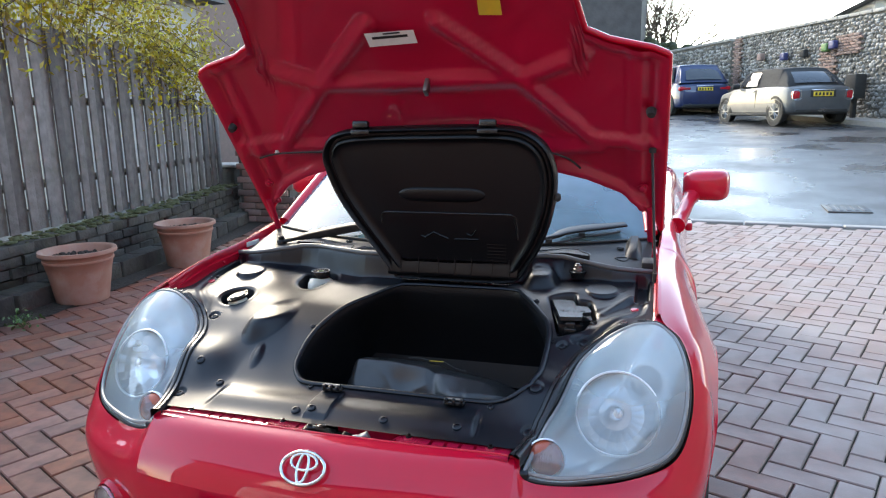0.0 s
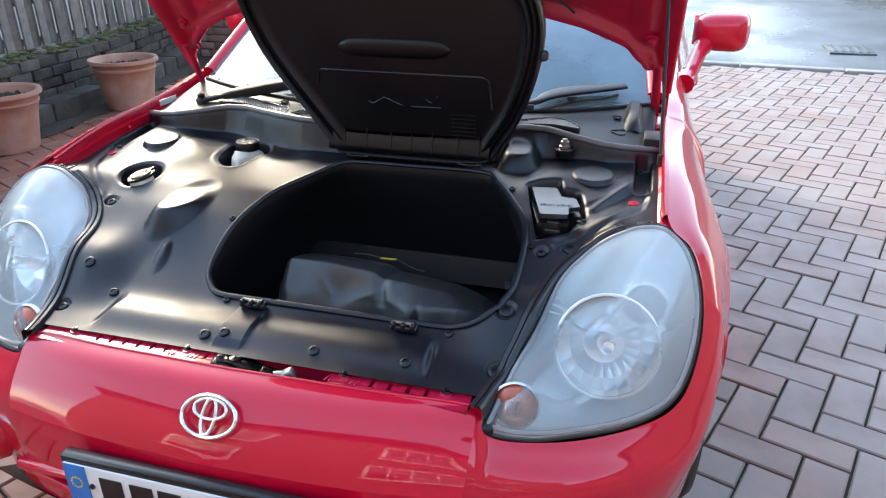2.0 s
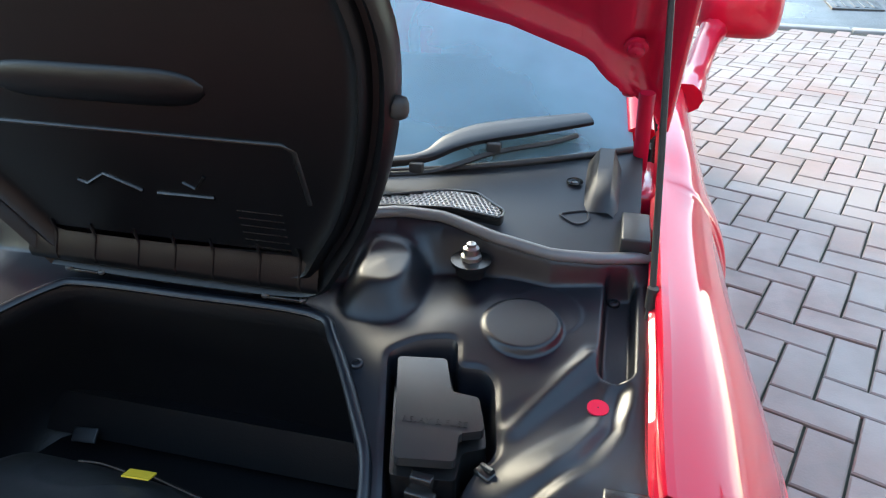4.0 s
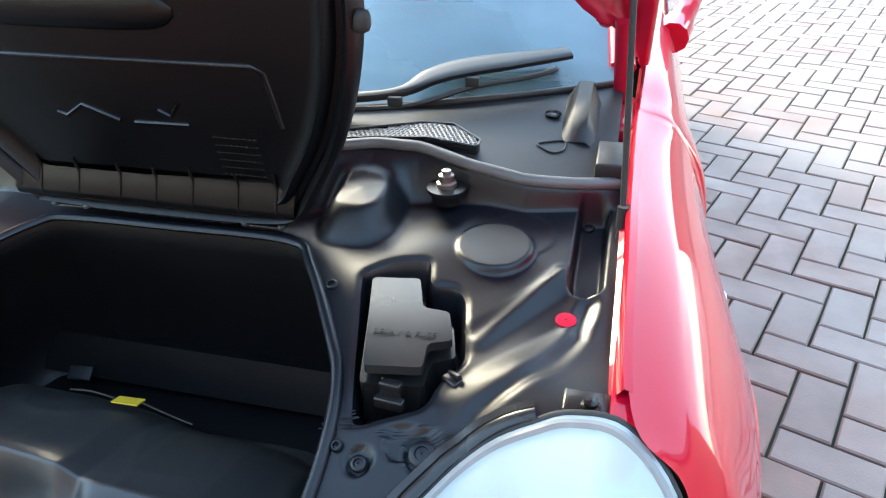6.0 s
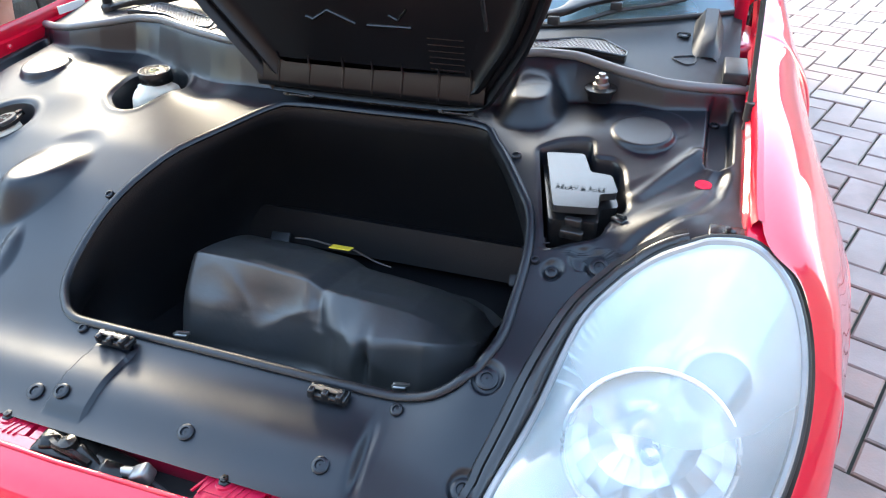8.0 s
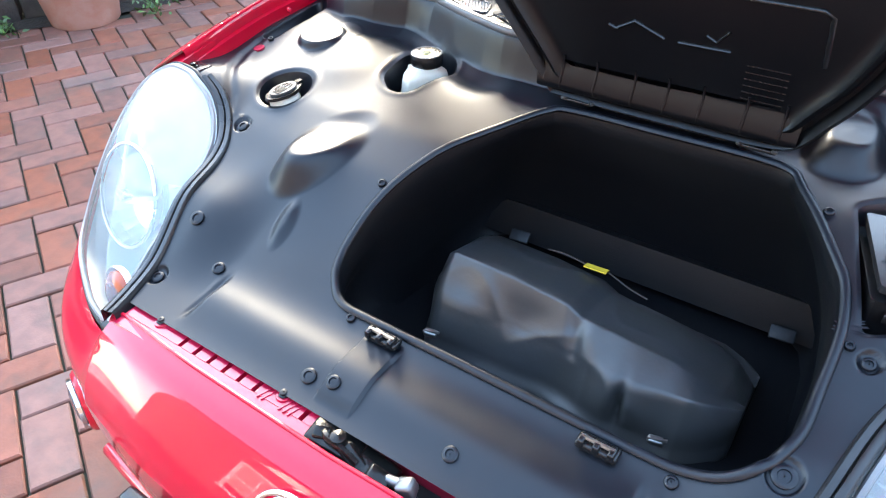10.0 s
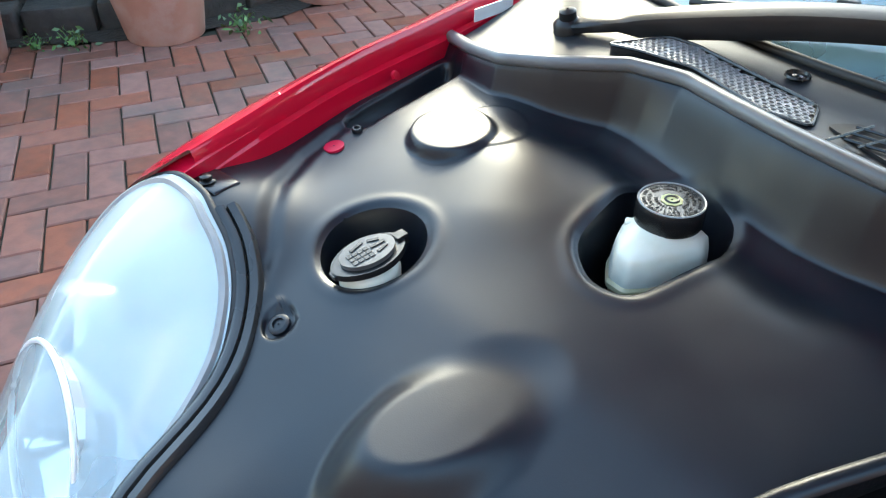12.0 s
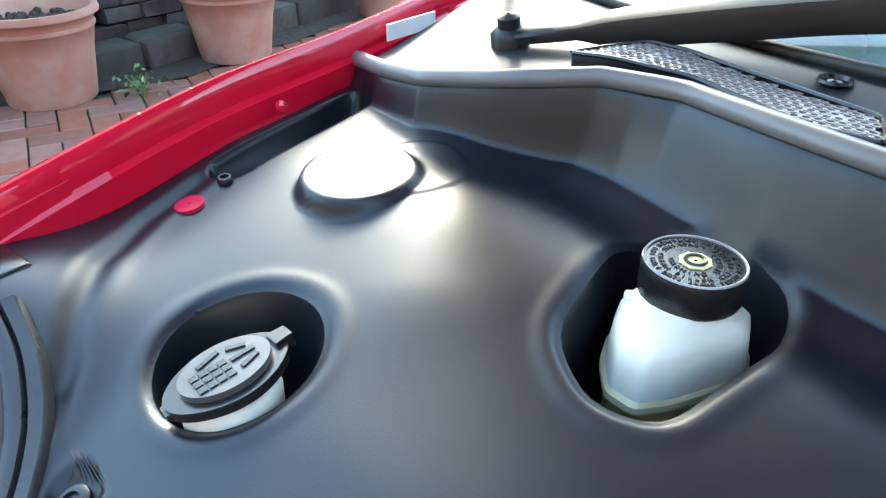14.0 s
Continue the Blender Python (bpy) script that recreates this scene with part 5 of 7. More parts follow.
# draw the sheet's points on to the wells' edges, and leave the wells open
gone = np.zeros(XL.shape, bool)
for poly, _ in WELLS:
    d = sdf(poly, XL, YL)
    e = 1e-4
    gx, gy = (sdf(poly, XL + e, YL) - d) / e, (sdf(poly, XL, YL + e) - d) / e
    snap = (d < 0) & (d > -.0042)
    XL, YL = np.where(snap, XL - gx * d, XL), np.where(snap, YL - gy * d, YL)
    gone |= d <= 0
ZL = liner_z(XL, YL)
INB = sdf(BIN, XL, YL)
verts = [(float(a), float(b), float(c)) for a, b, c in zip(XL.ravel(), YL.ravel(), ZL.ravel())]
inner = (INB < -.002).ravel() | gone.ravel()
faces = []
for i in range(NV - 1):
    for j in range(NU - 1):
        q = (i * NU + j, i * NU + j + 1, (i + 1) * NU + j + 1, (i + 1) * NU + j)
        if not (inner[q[0]] and inner[q[1]] and inner[q[2]] and inner[q[3]]):
            faces.append(q)
me = bpy.data.meshes.new("boot_liner")
me.from_pydata(verts, [], faces)
me.materials.append(PLASTIC)
me.polygons.foreach_set("use_smooth", [True] * len(me.polygons))
bm = B()
bm.from_mesh(me)
bmesh.ops.delete(bm, geom=[v for v in bm.verts if not v.link_faces], context="VERTS")
liner = part("boot_liner", bm, PLASTIC, car, "black moulded plastic boot liner, faded", auto=None)


def lz(x, y):
    return float(liner_z(np.array([x]), np.array([y]))[0])


def lnorm(x, y, e=.002):
    """The liner's normal."""
    return Vector((-(lz(x + e, y) - lz(x - e, y)) / (2 * e), -(lz(x, y + e) - lz(x, y - e)) / (2 * e), 1)).normalized()


for (poly, _), name, deep, wallmat in zip(WELLS, ("filler_well", "bottle_well", "fuse_well"), (.085, .12, .075), (PLASTIC, PLASTIC, PLASTIC)):
    fine = []
    for a, b in zip(poly, poly[1:] + poly[:1]):
        n = max(1, int(math.hypot(b[0] - a[0], b[1] - a[1]) / .004))
        fine += [(a[0] + (b[0] - a[0]) * k / n, a[1] + (b[1] - a[1]) * k / n) for k in range(n)]
    mx, my = sum(p[0] for p in fine) / len(fine), sum(p[1] for p in fine) / len(fine)
    rows = []
    for k, dz in ((1.004, .0002), (.986, -.0028), (.964, -.0095), (.925, -.032), (.88, -deep)):
        rows.append([(mx + (x - mx) * k, my + (y - my) * k, lz(x, y) + dz) for x, y in fine])
    bm = B()
    r = sweep(bm, rows, True)
    bm.faces.new(r[-1])
    part(name, bm, wallmat, liner, "moulded well in the liner", auto=60)

# boot bin: rim channel, walls, floor
bz = [lz(x, y) for x, y in BIN]
cx, cy = .13, .53
bm = B()
tube(bm, [(x, y, z + .002) for (x, y), z in zip(BIN, bz)], .0065, 8, closed=True, flat=.8)
part("bin_rim", bm, PLASTIC, liner, "black raised rim of the boot bin")
rows = []
for k in range(7):
    row = []
    for (x, y), z in zip(BIN, bz):
        floor = .470 - .05 * float(sstep((y - .42) / .10))
        back = .05 * float(sstep((y - .55) / .2))
        grow, zf, dy = [(1, z, 0), (.985, z - .012, 0), (.97, z - .03, 0), (.985, z * .6 + floor * .4, back * .4), (1.02, floor + .07, back), (1.02, floor + .02, back), (.96, floor, back)][k]
        px, py = cx + (x - cx) * grow, cy + (y - cy) * grow + dy
        w = (0, 0, .08, .55, .9, .95, .9)[k]
        qx, qy = (px - .130) / .318, (py - .570) / .245
        f = (abs(qx) ** 6 + abs(qy) ** 6) ** (-1 / 6)
        f = max(f, 1.0) if k < 6 else f * .97
        row.append((px + (.130 + .318 * qx * f - px) * w, py + (.570 + .245 * qy * f - py) * w, zf))
    rows.append(row)
bm = B()
r = sweep(bm, rows, True)
bm.faces.new(r[-1])
part("boot_bin", bm, CARPET, liner, "deep black plastic boot bin")

# rubber strip between each lamp and the liner
for sx, _ in SIDES:
    f = (lambda b: b) if sx > 0 else mirror_x
    inner = spline([LAMP[0], *LAMP[:9:-1]], 6)
    rings = []
    for k, p in enumerate(inner):
        a, b = inner[max(k - 1, 0)], inner[min(k + 1, len(inner) - 1)]
        d = (b - a).normalized()
        s = Vector((-d.y, d.x, 0)).normalized()
        q = p + s * .012
        top = max(p.z, lz(sx * q.x, q.y) + .002)
        rings.append([p + s * o + Vector((0, 0, h + (top - p.z))) for o, h in ((-.002, -.020), (-.001, .002), (.004, .006), (.010, .005), (.0115, .000), (.013, .004), (.020, .005), (.024, .0), (.024, -.020))])
    bm = B()
    sweep(bm, rings, False)
    part("lamp_strip", f(bm), GLOSSPL, LAMPS[sx], "ribbed black rubber strip beside the lamp")

# ---------------------------------------------------------------- bonnet, boot lid, cowl, screen
HINGE, HDIR, HNRM = Vector((0, 1.188, .825)), Vector((0, -.5918, .8061)), Vector((0, .8061, .5918))


def hood_p(x, w, out=0.0):
    """A point of the open bonnet: x across, w from the hinge line, out from its underside."""
    curve = -.10 * max(0, w - .62) ** 2 * 3 - .03 * abs(x) ** 2.5
    return HINGE + Vector((x, 0, 0)) + HDIR * w + HNRM * (out + curve + .02)


def hood_back(x):
    return float(np.interp(abs(x), [0, .25, .376, .48, .579, .64, .685, .70], [.305, .295, .282, .25, .20, .14, .085, .03]))


def hood_front(x):
    return float(np.interp(abs(x), [0, .30, .42, .455, .47, .49, .55, .60, .66, .70], [1.12, 1.10, 1.06, .98, .86, .755, .722, .708, .692, .672]))




def pivot(name, parent, label=""):
    """An empty part that holds sub-parts."""
    e = new(name)
    e.parent, e.empty_display_size = parent, .1
    BASE[e.name] = BASE[parent.name]
    return tagged(e, label)


bonnet = pivot("bonnet", car, "red bonnet propped open")
XS = [-.70, -.695, -.685] + [-.67 + .01 * i for i in range(135)] + [.685, .695, .70]


def hood_sheet(out, f):
    bm = B()
    n = 48
    grid = []
    for x in XS:
        a, b = hood_back(x), hood_front(x)
        grid.append([bm.verts.new(hood_p(x, a + (b - a) * k / n, out + f(x, a + (b - a) * k / n, a, b))) for k in range(n + 1)])
    for p, q in zip(grid, grid[1:]):
        for i in range(n):
            bm.faces.new((p[i], p[i + 1], q[i + 1], q[i]))
    return bm


def ramp(d, r, s):
    return 1 - float(sstep((d - r) / s))


def seg(x, w, a, b):
    ex, ew = b[0] - a[0], b[1] - a[1]
    t = max(0, min(1, ((x - a[0]) * ex + (w - a[1]) * ew) / (ex * ex + ew * ew)))
    return math.hypot(x - a[0] - ex * t, w - a[1] - ew * t)


RIBS = [((.10, .80), (.31, .60)), ((.31, .60), (.50, .395)), ((.50, .395), (.66, .385)), ((-.10, .80), (-.31, .60)), ((-.31, .60), (-.50, .395)), ((-.50, .395), (-.66, .385)),
        ((-.31, .605), (.31, .605)), ((-.48, .675), (-.33, .612)), ((.48, .675), (.33, .612)), ((.40, .36), (.52, .37)), ((-.66, .36), (-.40, .37)), ((-.40, .37), (.40, .36))]


def inner(x, w, a, b):
    """Pressed ribs and edge flange of the inner panel."""
    edge = min(w - a, b - w, .70 - abs(x))
    h = -.022 * float(sstep((edge - .012) / .03))
    d = min(seg(x, w, *r) for r in RIBS)
    h += .018 * ramp(d, .012, .016)
    if abs(x) > .56:
        h += .010 * ramp(abs(abs(x) - .62), .012, .02)
    return -(.026 + h)


bm = hood_sheet(0, inner)
part("inner_panel", bm, RED_IN, bonnet, "red pressed inner panel with ribs", auto=None)
bm = hood_sheet(.012, lambda x, w, a, b: 0)
part("outer_skin", bm, RED, bonnet, auto=None)
# folded edge that joins the two panels
ring = [(x, hood_back(x)) for x in XS] + [(x, hood_front(x)) for x in XS[::-1]]
bm = B()
tube(bm, [hood_p(x, w, -.004) for x, w in ring], .009, 8, closed=True, flat=1.0)
part("folded_edge", bm, RED, bonnet)
# labels, catch and rubbers
def flat_quad(pts, out, thick=.0012):
    bm = B()
    a = [bm.verts.new(hood_p(x, w, out)) for x, w in pts]
    b = [bm.verts.new(hood_p(x, w, out - thick)) for x, w in pts]
    for i in range(4):
        bm.faces.new((a[i], a[(i + 1) % 4], b[(i + 1) % 4], b[i]))
    bm.faces.new(a)
    bm.faces.new(b)
    return bm


lab = part("white_label", flat_quad([(-.105, .786), (.040, .790), (.042, .748), (-.100, .742)], -.028), PAPER, bonnet, "white printed label")
bm = flat_quad([(-.085, .774), (.020, .778), (.020, .770), (-.085, .766)], -.0295, .0006)
part("print_bar", bm, INK, lab)
part("print_bar", flat_quad([(-.05, .785), (.0, .787), (.0, .782), (-.05, .780)], -.0295, .0006), INK, lab)
part("yellow_label", flat_quad([(.232, .870), (.290, .866), (.289, .822), (.229, .826)], -.030), YELLOW, bonnet, "yellow warning label")
bm = B()
box(bm, hood_p(.038, .605, -.035), (.012, .03, .045), Euler((radians(-36), 0, 0)), .003)
part("bonnet_catch", bm, STEEL, bonnet, "dark steel catch")
for x, w in ((.66, .506), (-.668, .47)):
    bm = B()
    lathe(bm, [(.001, .022), (.010, .021), (.013, .012), (.014, 0)], hood_p(x, w, -.02), -HNRM, 16)
    part("bump_stop", bm, RUBBER, bonnet, "black rubber bump stop")
for x in (-.36, -.55, .34):
    bm = B()
    lathe(bm, [(.001, .012), (.006, .010), (.008, 0)], hood_p(x, .36, -.02), -HNRM, 12)
    part("nozzle", bm, PAPER if x < 0 else INK, bonnet)
bm = B()
tube(bm, spline([hood_p(-.62, .34, -.03), hood_p(-.55, .36, -.034), hood_p(-.45, .365, -.034), hood_p(-.36, .36, -.03), hood_p(-.2, .345, -.03), hood_p(.1, .345, -.03), hood_p(.34, .36, -.03), hood_p(.42, .34, -.03), hood_p(.46, .30, -.03)], 6), .0035, 6)
part("washer_hose", bm, RUBBER, bonnet, "thin black washer hose")
for sx, _ in SIDES:
    bm = B()
    tube(bm, [(sx * .672, 1.16, .72), (sx * .672, 1.155, .80), (sx * .668, 1.12, .87), (sx * .665, 1.08, .93)], .011, 8, flat=.5)
    box(bm, (sx * .672, 1.15, .72), (.03, .06, .05), None, .005)
    hg = part("bonnet_hinge", bm, RED_IN, bonnet, "red painted hinge arm")
    for w_ in (.135, .215):
        bm = B()
        lathe(bm, [(.016, -.002), (.016, .002), (.011, .003), (.011, .010), (.008, .012), (.001, .0125)], hood_p(sx * .642, w_, -.016), -HNRM, 12)
        part("hinge_bolt", bm, RED_IN, hg, "red painted hinge bolt")

# prop rod
pt = hood_p(.667, .381, -.03)
bm = B()
tube(bm, [(.686, .800, .752), (.688, .806, .775), pt + Vector((0, 0, -.02)), pt], .0038, 8)
rod = part("prop_rod", bm, RUBBER, car, "thin black prop rod")
bm = B()
tube(bm, [(.688, .805, .765), (.688, .807, .79)], .007, 8)
part("rod_foot", bm, RUBBER, rod)
bm = B()
lathe(bm, [(.009, 0), (.011, .012), (.006, .016)], pt + Vector((0, 0, -.012)), (0, 0, 1), 12)
part("rod_grip", bm, RUBBER, rod)

# the boot bin's lid
LO, LD, LN = Vector((0, .755, .75)), Vector((0, -.1961, .9806)), Vector((0, .9806, .1961))
LIDC = .099
LIDP = [(-.050, .004), (.040, .000), (.15, .000), (.26, .002), (.318, .014), (.352, .06), (.385, .115), (.412, .185), (.429, .262), (.430, .335), (.404, .402), (.345, .444), (.25, .455), (.10, .455), (-.06, .453), (-.15, .447),
        (-.205, .428), (-.233, .38), (-.228, .325), (-.200, .245), (-.150, .158), (-.095, .075)]
LIDP = [tuple(p)[:2] for p in spline([(*p, 0) for p in [*LIDP, LIDP[0]]], 4)[:-1]]


def lid_p(x, w, out=0.0):
    return LO + Vector((x, 0, 0)) + LD * w + LN * out


def lid_ring(scale_in, out):
    n = len(LIDP)
    res = []
    for i, (x, w) in enumerate(LIDP):
        (ax, aw), (bx, bw) = LIDP[i - 1], LIDP[(i + 1) % n]
        t = Vector((bx - ax, bw - aw)).normalized()
        nx, nw = -t.y, t.x
        res.append(lid_p(x + nx * scale_in, w + nw * scale_in, out))
    return res


bm = B()
rows = [lid_ring(.060, .030), lid_ring(.02, .032), lid_ring(.0, .022), lid_ring(.0, -.006), lid_ring(.006, -.012), lid_ring(.012, -.004), lid_ring(.016, .004), lid_ring(.022, .004), lid_ring(.026, -.006), lid_ring(.032, -.008),
        lid_ring(.037, .002), lid_ring(.050, .006), lid_ring(.060, .004)]
r = sweep(bm, rows, True)
bm.faces.new(r[0])
bm.faces.new(r[-1])
lid = part("boot_lid", bm, LIDPL, car, "black plastic boot lid standing open")


def bar(pts, r, out, flat=.5):
    bm = B()
    tube(bm, [lid_p(x, w, out) for x, w in pts], r, 8, flat=flat)
    return bm


part("moulded_line", bar([(-.078, .176), (-.075, .200), (-.065, .208), (.305, .208), (.316, .200), (.322, .136)], .0042, .005, .8), PLASTIC2, lid)
bm = B()
rings = []
for i in range(25):
    x, r = -.015 + .250 * i / 24, .021 * max(.05, 1 - abs(i / 12 - 1) ** 6) ** .5
    rings.append([lid_p(x, .262 + r * math.sin(a), .0045 - .42 * r * math.cos(a)) for a in np.linspace(-math.pi / 2, math.pi / 2, 11)])
sweep(bm, rings, False)
part("hand_recess", bm, LIDPL, lid, "moulded grip strip")
part("moulded_mark", bar([(.040, .138), (.052, .134), (.078, .150), (.121, .132)], .0042, .004, .7), PLASTIC2, lid)
part("moulded_mark", bar([(.140, .131), (.210, .132)], .0042, .004, .7), PLASTIC2, lid)
part("moulded_mark", bar([(.176, .149), (.190, .142), (.205, .160)], .0036, .004, .7), PLASTIC2, lid)
for k in range(6):
    bm = B()
    for i in range(9):
        x = .235 + .0062 * i
        box(bm, lid_p(x, .118 - .010 * k, .0035), (.0042, .001, .0014))
    part("moulded_text_bar", bm, PLASTIC2, lid)
bm = B()
sweep(bm, [[lid_p(x, w, o) for w, o in ((.016, -.009), (.021, -.0125), (.030, -.0125), (.050, .002), (.058, .0052))] for x in np.linspace(-.070, .318, 30)], False)
part("lower_channel", bm, LIDPL, lid, "smooth channel along the lid's hinge edge")
for x in (-.03, .025, .085, .135, .185, .245, .295):
    bm = B()
    tube(bm, [lid_p(x, .022, -.012), lid_p(x, .032, -.011), lid_p(x, .050, .003), lid_p(x, .072, .004)], .0022, 6)
    part("stiffener_rib", bm, LIDPL, lid)
for x in (-.105, .255):
    bm = B()
    p = lid_p(x, .462, .0)
    box(bm, p, (.045, .022, .020), Euler((radians(-11), 0, 0)), .004)
    box(bm, p + Vector((0, -.008, -.02)), (.055, .010, .014), Euler((radians(-11), 0, 0)), .003)
    part("lid_latch_hook", bm, PLASTIC2, lid, "black plastic latch hook")
bm = B()
box(bm, lid_p(.433, .262, .0), (.018, .018, .022), None, .007)
part("lid_stop", bm, RUBBER, lid, "rubber stop on the lid's edge")
for x in (.0, .271):
    bm = B()
    box(bm, (x, .748, .750), (.052, .010, .005), None, .0015)
    tube(bm, [(x - .026, .754, .7515), (x + .026, .754, .7515)], .0035, 8)
    h = part("lid_hinge", bm, PLASTIC2, lid, "black steel lid hinge")
    for dx in (-.024, .024):
        bm = B()
        lathe(bm, [(.0048, 0), (.0044, .003), (.001, .0036)], (x + dx, .744, .7525), (0, -.3, 1), 10)
        part("hinge_screw", bm, STEEL, h)
bm = B()
for i in range(9):
    abox(bm, (.036 + .022 * i, .746, .748), (.052 + .022 * i, .754, .7525), .001)
part("hinge_strip", bm, PLASTIC2, lid)

# seal along the cowl
def seal_pts(dz=0.0, dy=0.0, a=-.695, b=.690, n=90):
    return [(x, float(seal_y(x)) + dy, float(seal_z(x)) + dz) for x in np.linspace(a, b, n)]


bm = B()
tube(bm, seal_pts(.004, .003), .0085, 12, flat=.9)
part("cowl_seal", bm, SEAL, car, "worn grey rubber cowl seal")
bm = B()
tube(bm, seal_pts(.000, .015), .007, 6, flat=.7)
part("seal_channel", bm, RUBBER, car)


def screen_y(x):
    """Where the windscreen meets the cowl."""
    return .935 + .52 * x * x


def cowl_z(x, y):
    s, z0 = float(seal_y(x)), float(seal_z(x))
    t = min(1, max(0, (y - s) / (screen_y(x) - s)))
    return z0 + .002 + (.816 - z0) * t ** 1.2


bm = B()
grid = []
for x in np.linspace(-.675, .675, 91):
    y0, y1 = float(seal_y(x)) + .010, screen_y(x) + .012
    grid.append([bm.verts.new((x, y0 + (y1 - y0) * k / 24, cowl_z(x, y0 + (y1 - y0) * k / 24))) for k in range(25)])
for p, q in zip(grid, grid[1:]):
    for i in range(24):
        bm.faces.new((p[i], p[i + 1], q[i + 1], q[i]))
cowl = part("cowl_panel", bm, GREYPL, car, "dark grey plastic cowl panel", auto=None)

# pierced air grilles in the cowl
def pierced(poly, name, pitch=.0068):
    def rise(x):
        """The grille stands proud at its outer end and sinks into the cowl towards the middle."""
        return .0015 + .011 * float(sstep((abs(x) - .29) / .17))

    bm = B()
    x0, x1 = min(p[0] for p in poly), max(p[0] for p in poly)
    y0, y1 = min(p[1] for p in poly), max(p[1] for p in poly)
    j, y = 0, y0
    R = pitch / math.sqrt(3)
    while y <= y1:
        x = x0 + (pitch / 2 if j % 2 else 0)
        while x <= x1:
            if float(sdf(poly, np.array([x]), np.array([y]))[0]) < -pitch * .30:
                z = cowl_z(x, y) + rise(x)
                out = [bm.verts.new((x + R * math.cos(math.radians(30 + 60 * k)), y + R * math.sin(math.radians(30 + 60 * k)), z)) for k in range(6)]
                inn = [bm.verts.new((x + .64 * R * math.cos(math.radians(30 + 60 * k)), y + .64 * R * math.sin(math.radians(30 + 60 * k)), z)) for k in range(6)]
                low = [bm.verts.new((v.co.x, v.co.y, z - .004)) for v in inn]
                for k in range(6):
                    m = (k + 1) % 6
                    bm.faces.new((out[k], out[m], inn[m], inn[k]))
                    bm.faces.new((inn[k], inn[m], low[m], low[k]))
            x += pitch
        y += pitch * .866
        j += 1
    bmesh.ops.remove_doubles(bm, verts=bm.verts[:], dist=.0004)
    g = part(name, bm, GRILLE, cowl, "pale pierced plastic air grille", smooth=False)
    n = len(poly)
    bm = B()
    rim = [(x, y, cowl_z(x, y) + rise(x)) for x, y in poly]
    tube(bm, rim, .0018, 6, closed=True)
    part("grille_frame", bm, PLASTIC2, g)
    # near-black sheet stands in for the shade beneath the holes
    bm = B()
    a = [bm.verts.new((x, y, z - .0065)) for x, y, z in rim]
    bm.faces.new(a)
    part("grille_backing", bm, DARK, g, "near-black sheet painted as shade under the grille")
    bm = B()
    sweep(bm, [[(x, y, cowl_z(x, y) - .002) for x, y in poly], rim], True)
    part("grille_skirt", bm, PLASTIC2, g)


GL = rounded([(-.467, .908), (-.420, .952), (-.385, .950), (-.252, .900), (-.243, .862), (-.285, .868), (-.34, .895), (-.37, .908), (-.43, .906)], .008)
GR = rounded([(.245, .868), (.262, .888), (.30, .908), (.415, .944), (.460, .948), (.503, .916), (.500, .899), (.440, .901), (.360, .899)], .006)
pierced(GL, "air_grille")
pierced(GR, "air_grille")
for x, y in ((-.288, .945), (.582, 1.040)):
    bm = B()
    lathe(bm, [(.012, .002), (.011, .004), (.009, -.001), (.005, -.001), (.005, .002), (.001, .003)], (x, y, cowl_z(x, y)), (0, 0, 1), 16)
    part("cowl_clip", bm, PLASTIC2, cowl)
bm = B()
loop = [Vector(p) for p in rounded([(.566, .955), (.606, .982), (.608, .955), (.592, .940)], .012)]
tube(bm, [(p.x, p.y, cowl_z(p.x, p.y) + .0008) for p in loop], .0016, 6, closed=True)
part("moulded_oval", bm, GREYPL, cowl)
for sx, _ in SIDES:
    if sx > 0:
        part("cowl_end_block", abox(B(), (sx * .650, .905, .765), (sx * .686, .985, .796), .003), GREYPL, cowl)
        bm = B()
        sweep(bm, [[(.602 + d, y, cowl_z(.62, y) + h) for d, h in ((-.010, -.004), (0, .4 * t), (.010, t), (.030, t), (.046, -.01))] for y, t in ((.978, .003), (.995, .014), (1.02, .022), (1.06, .026), (1.10, .028))], False)
        part("cowl_corner_ridge", bm, GREYPL, cowl)
    bm = B()
    abox(bm, (sx * .655, 1.06, .70), (sx * .700, 1.20, .79), .01)
    part("hinge_well", bm, RED_IN, car)

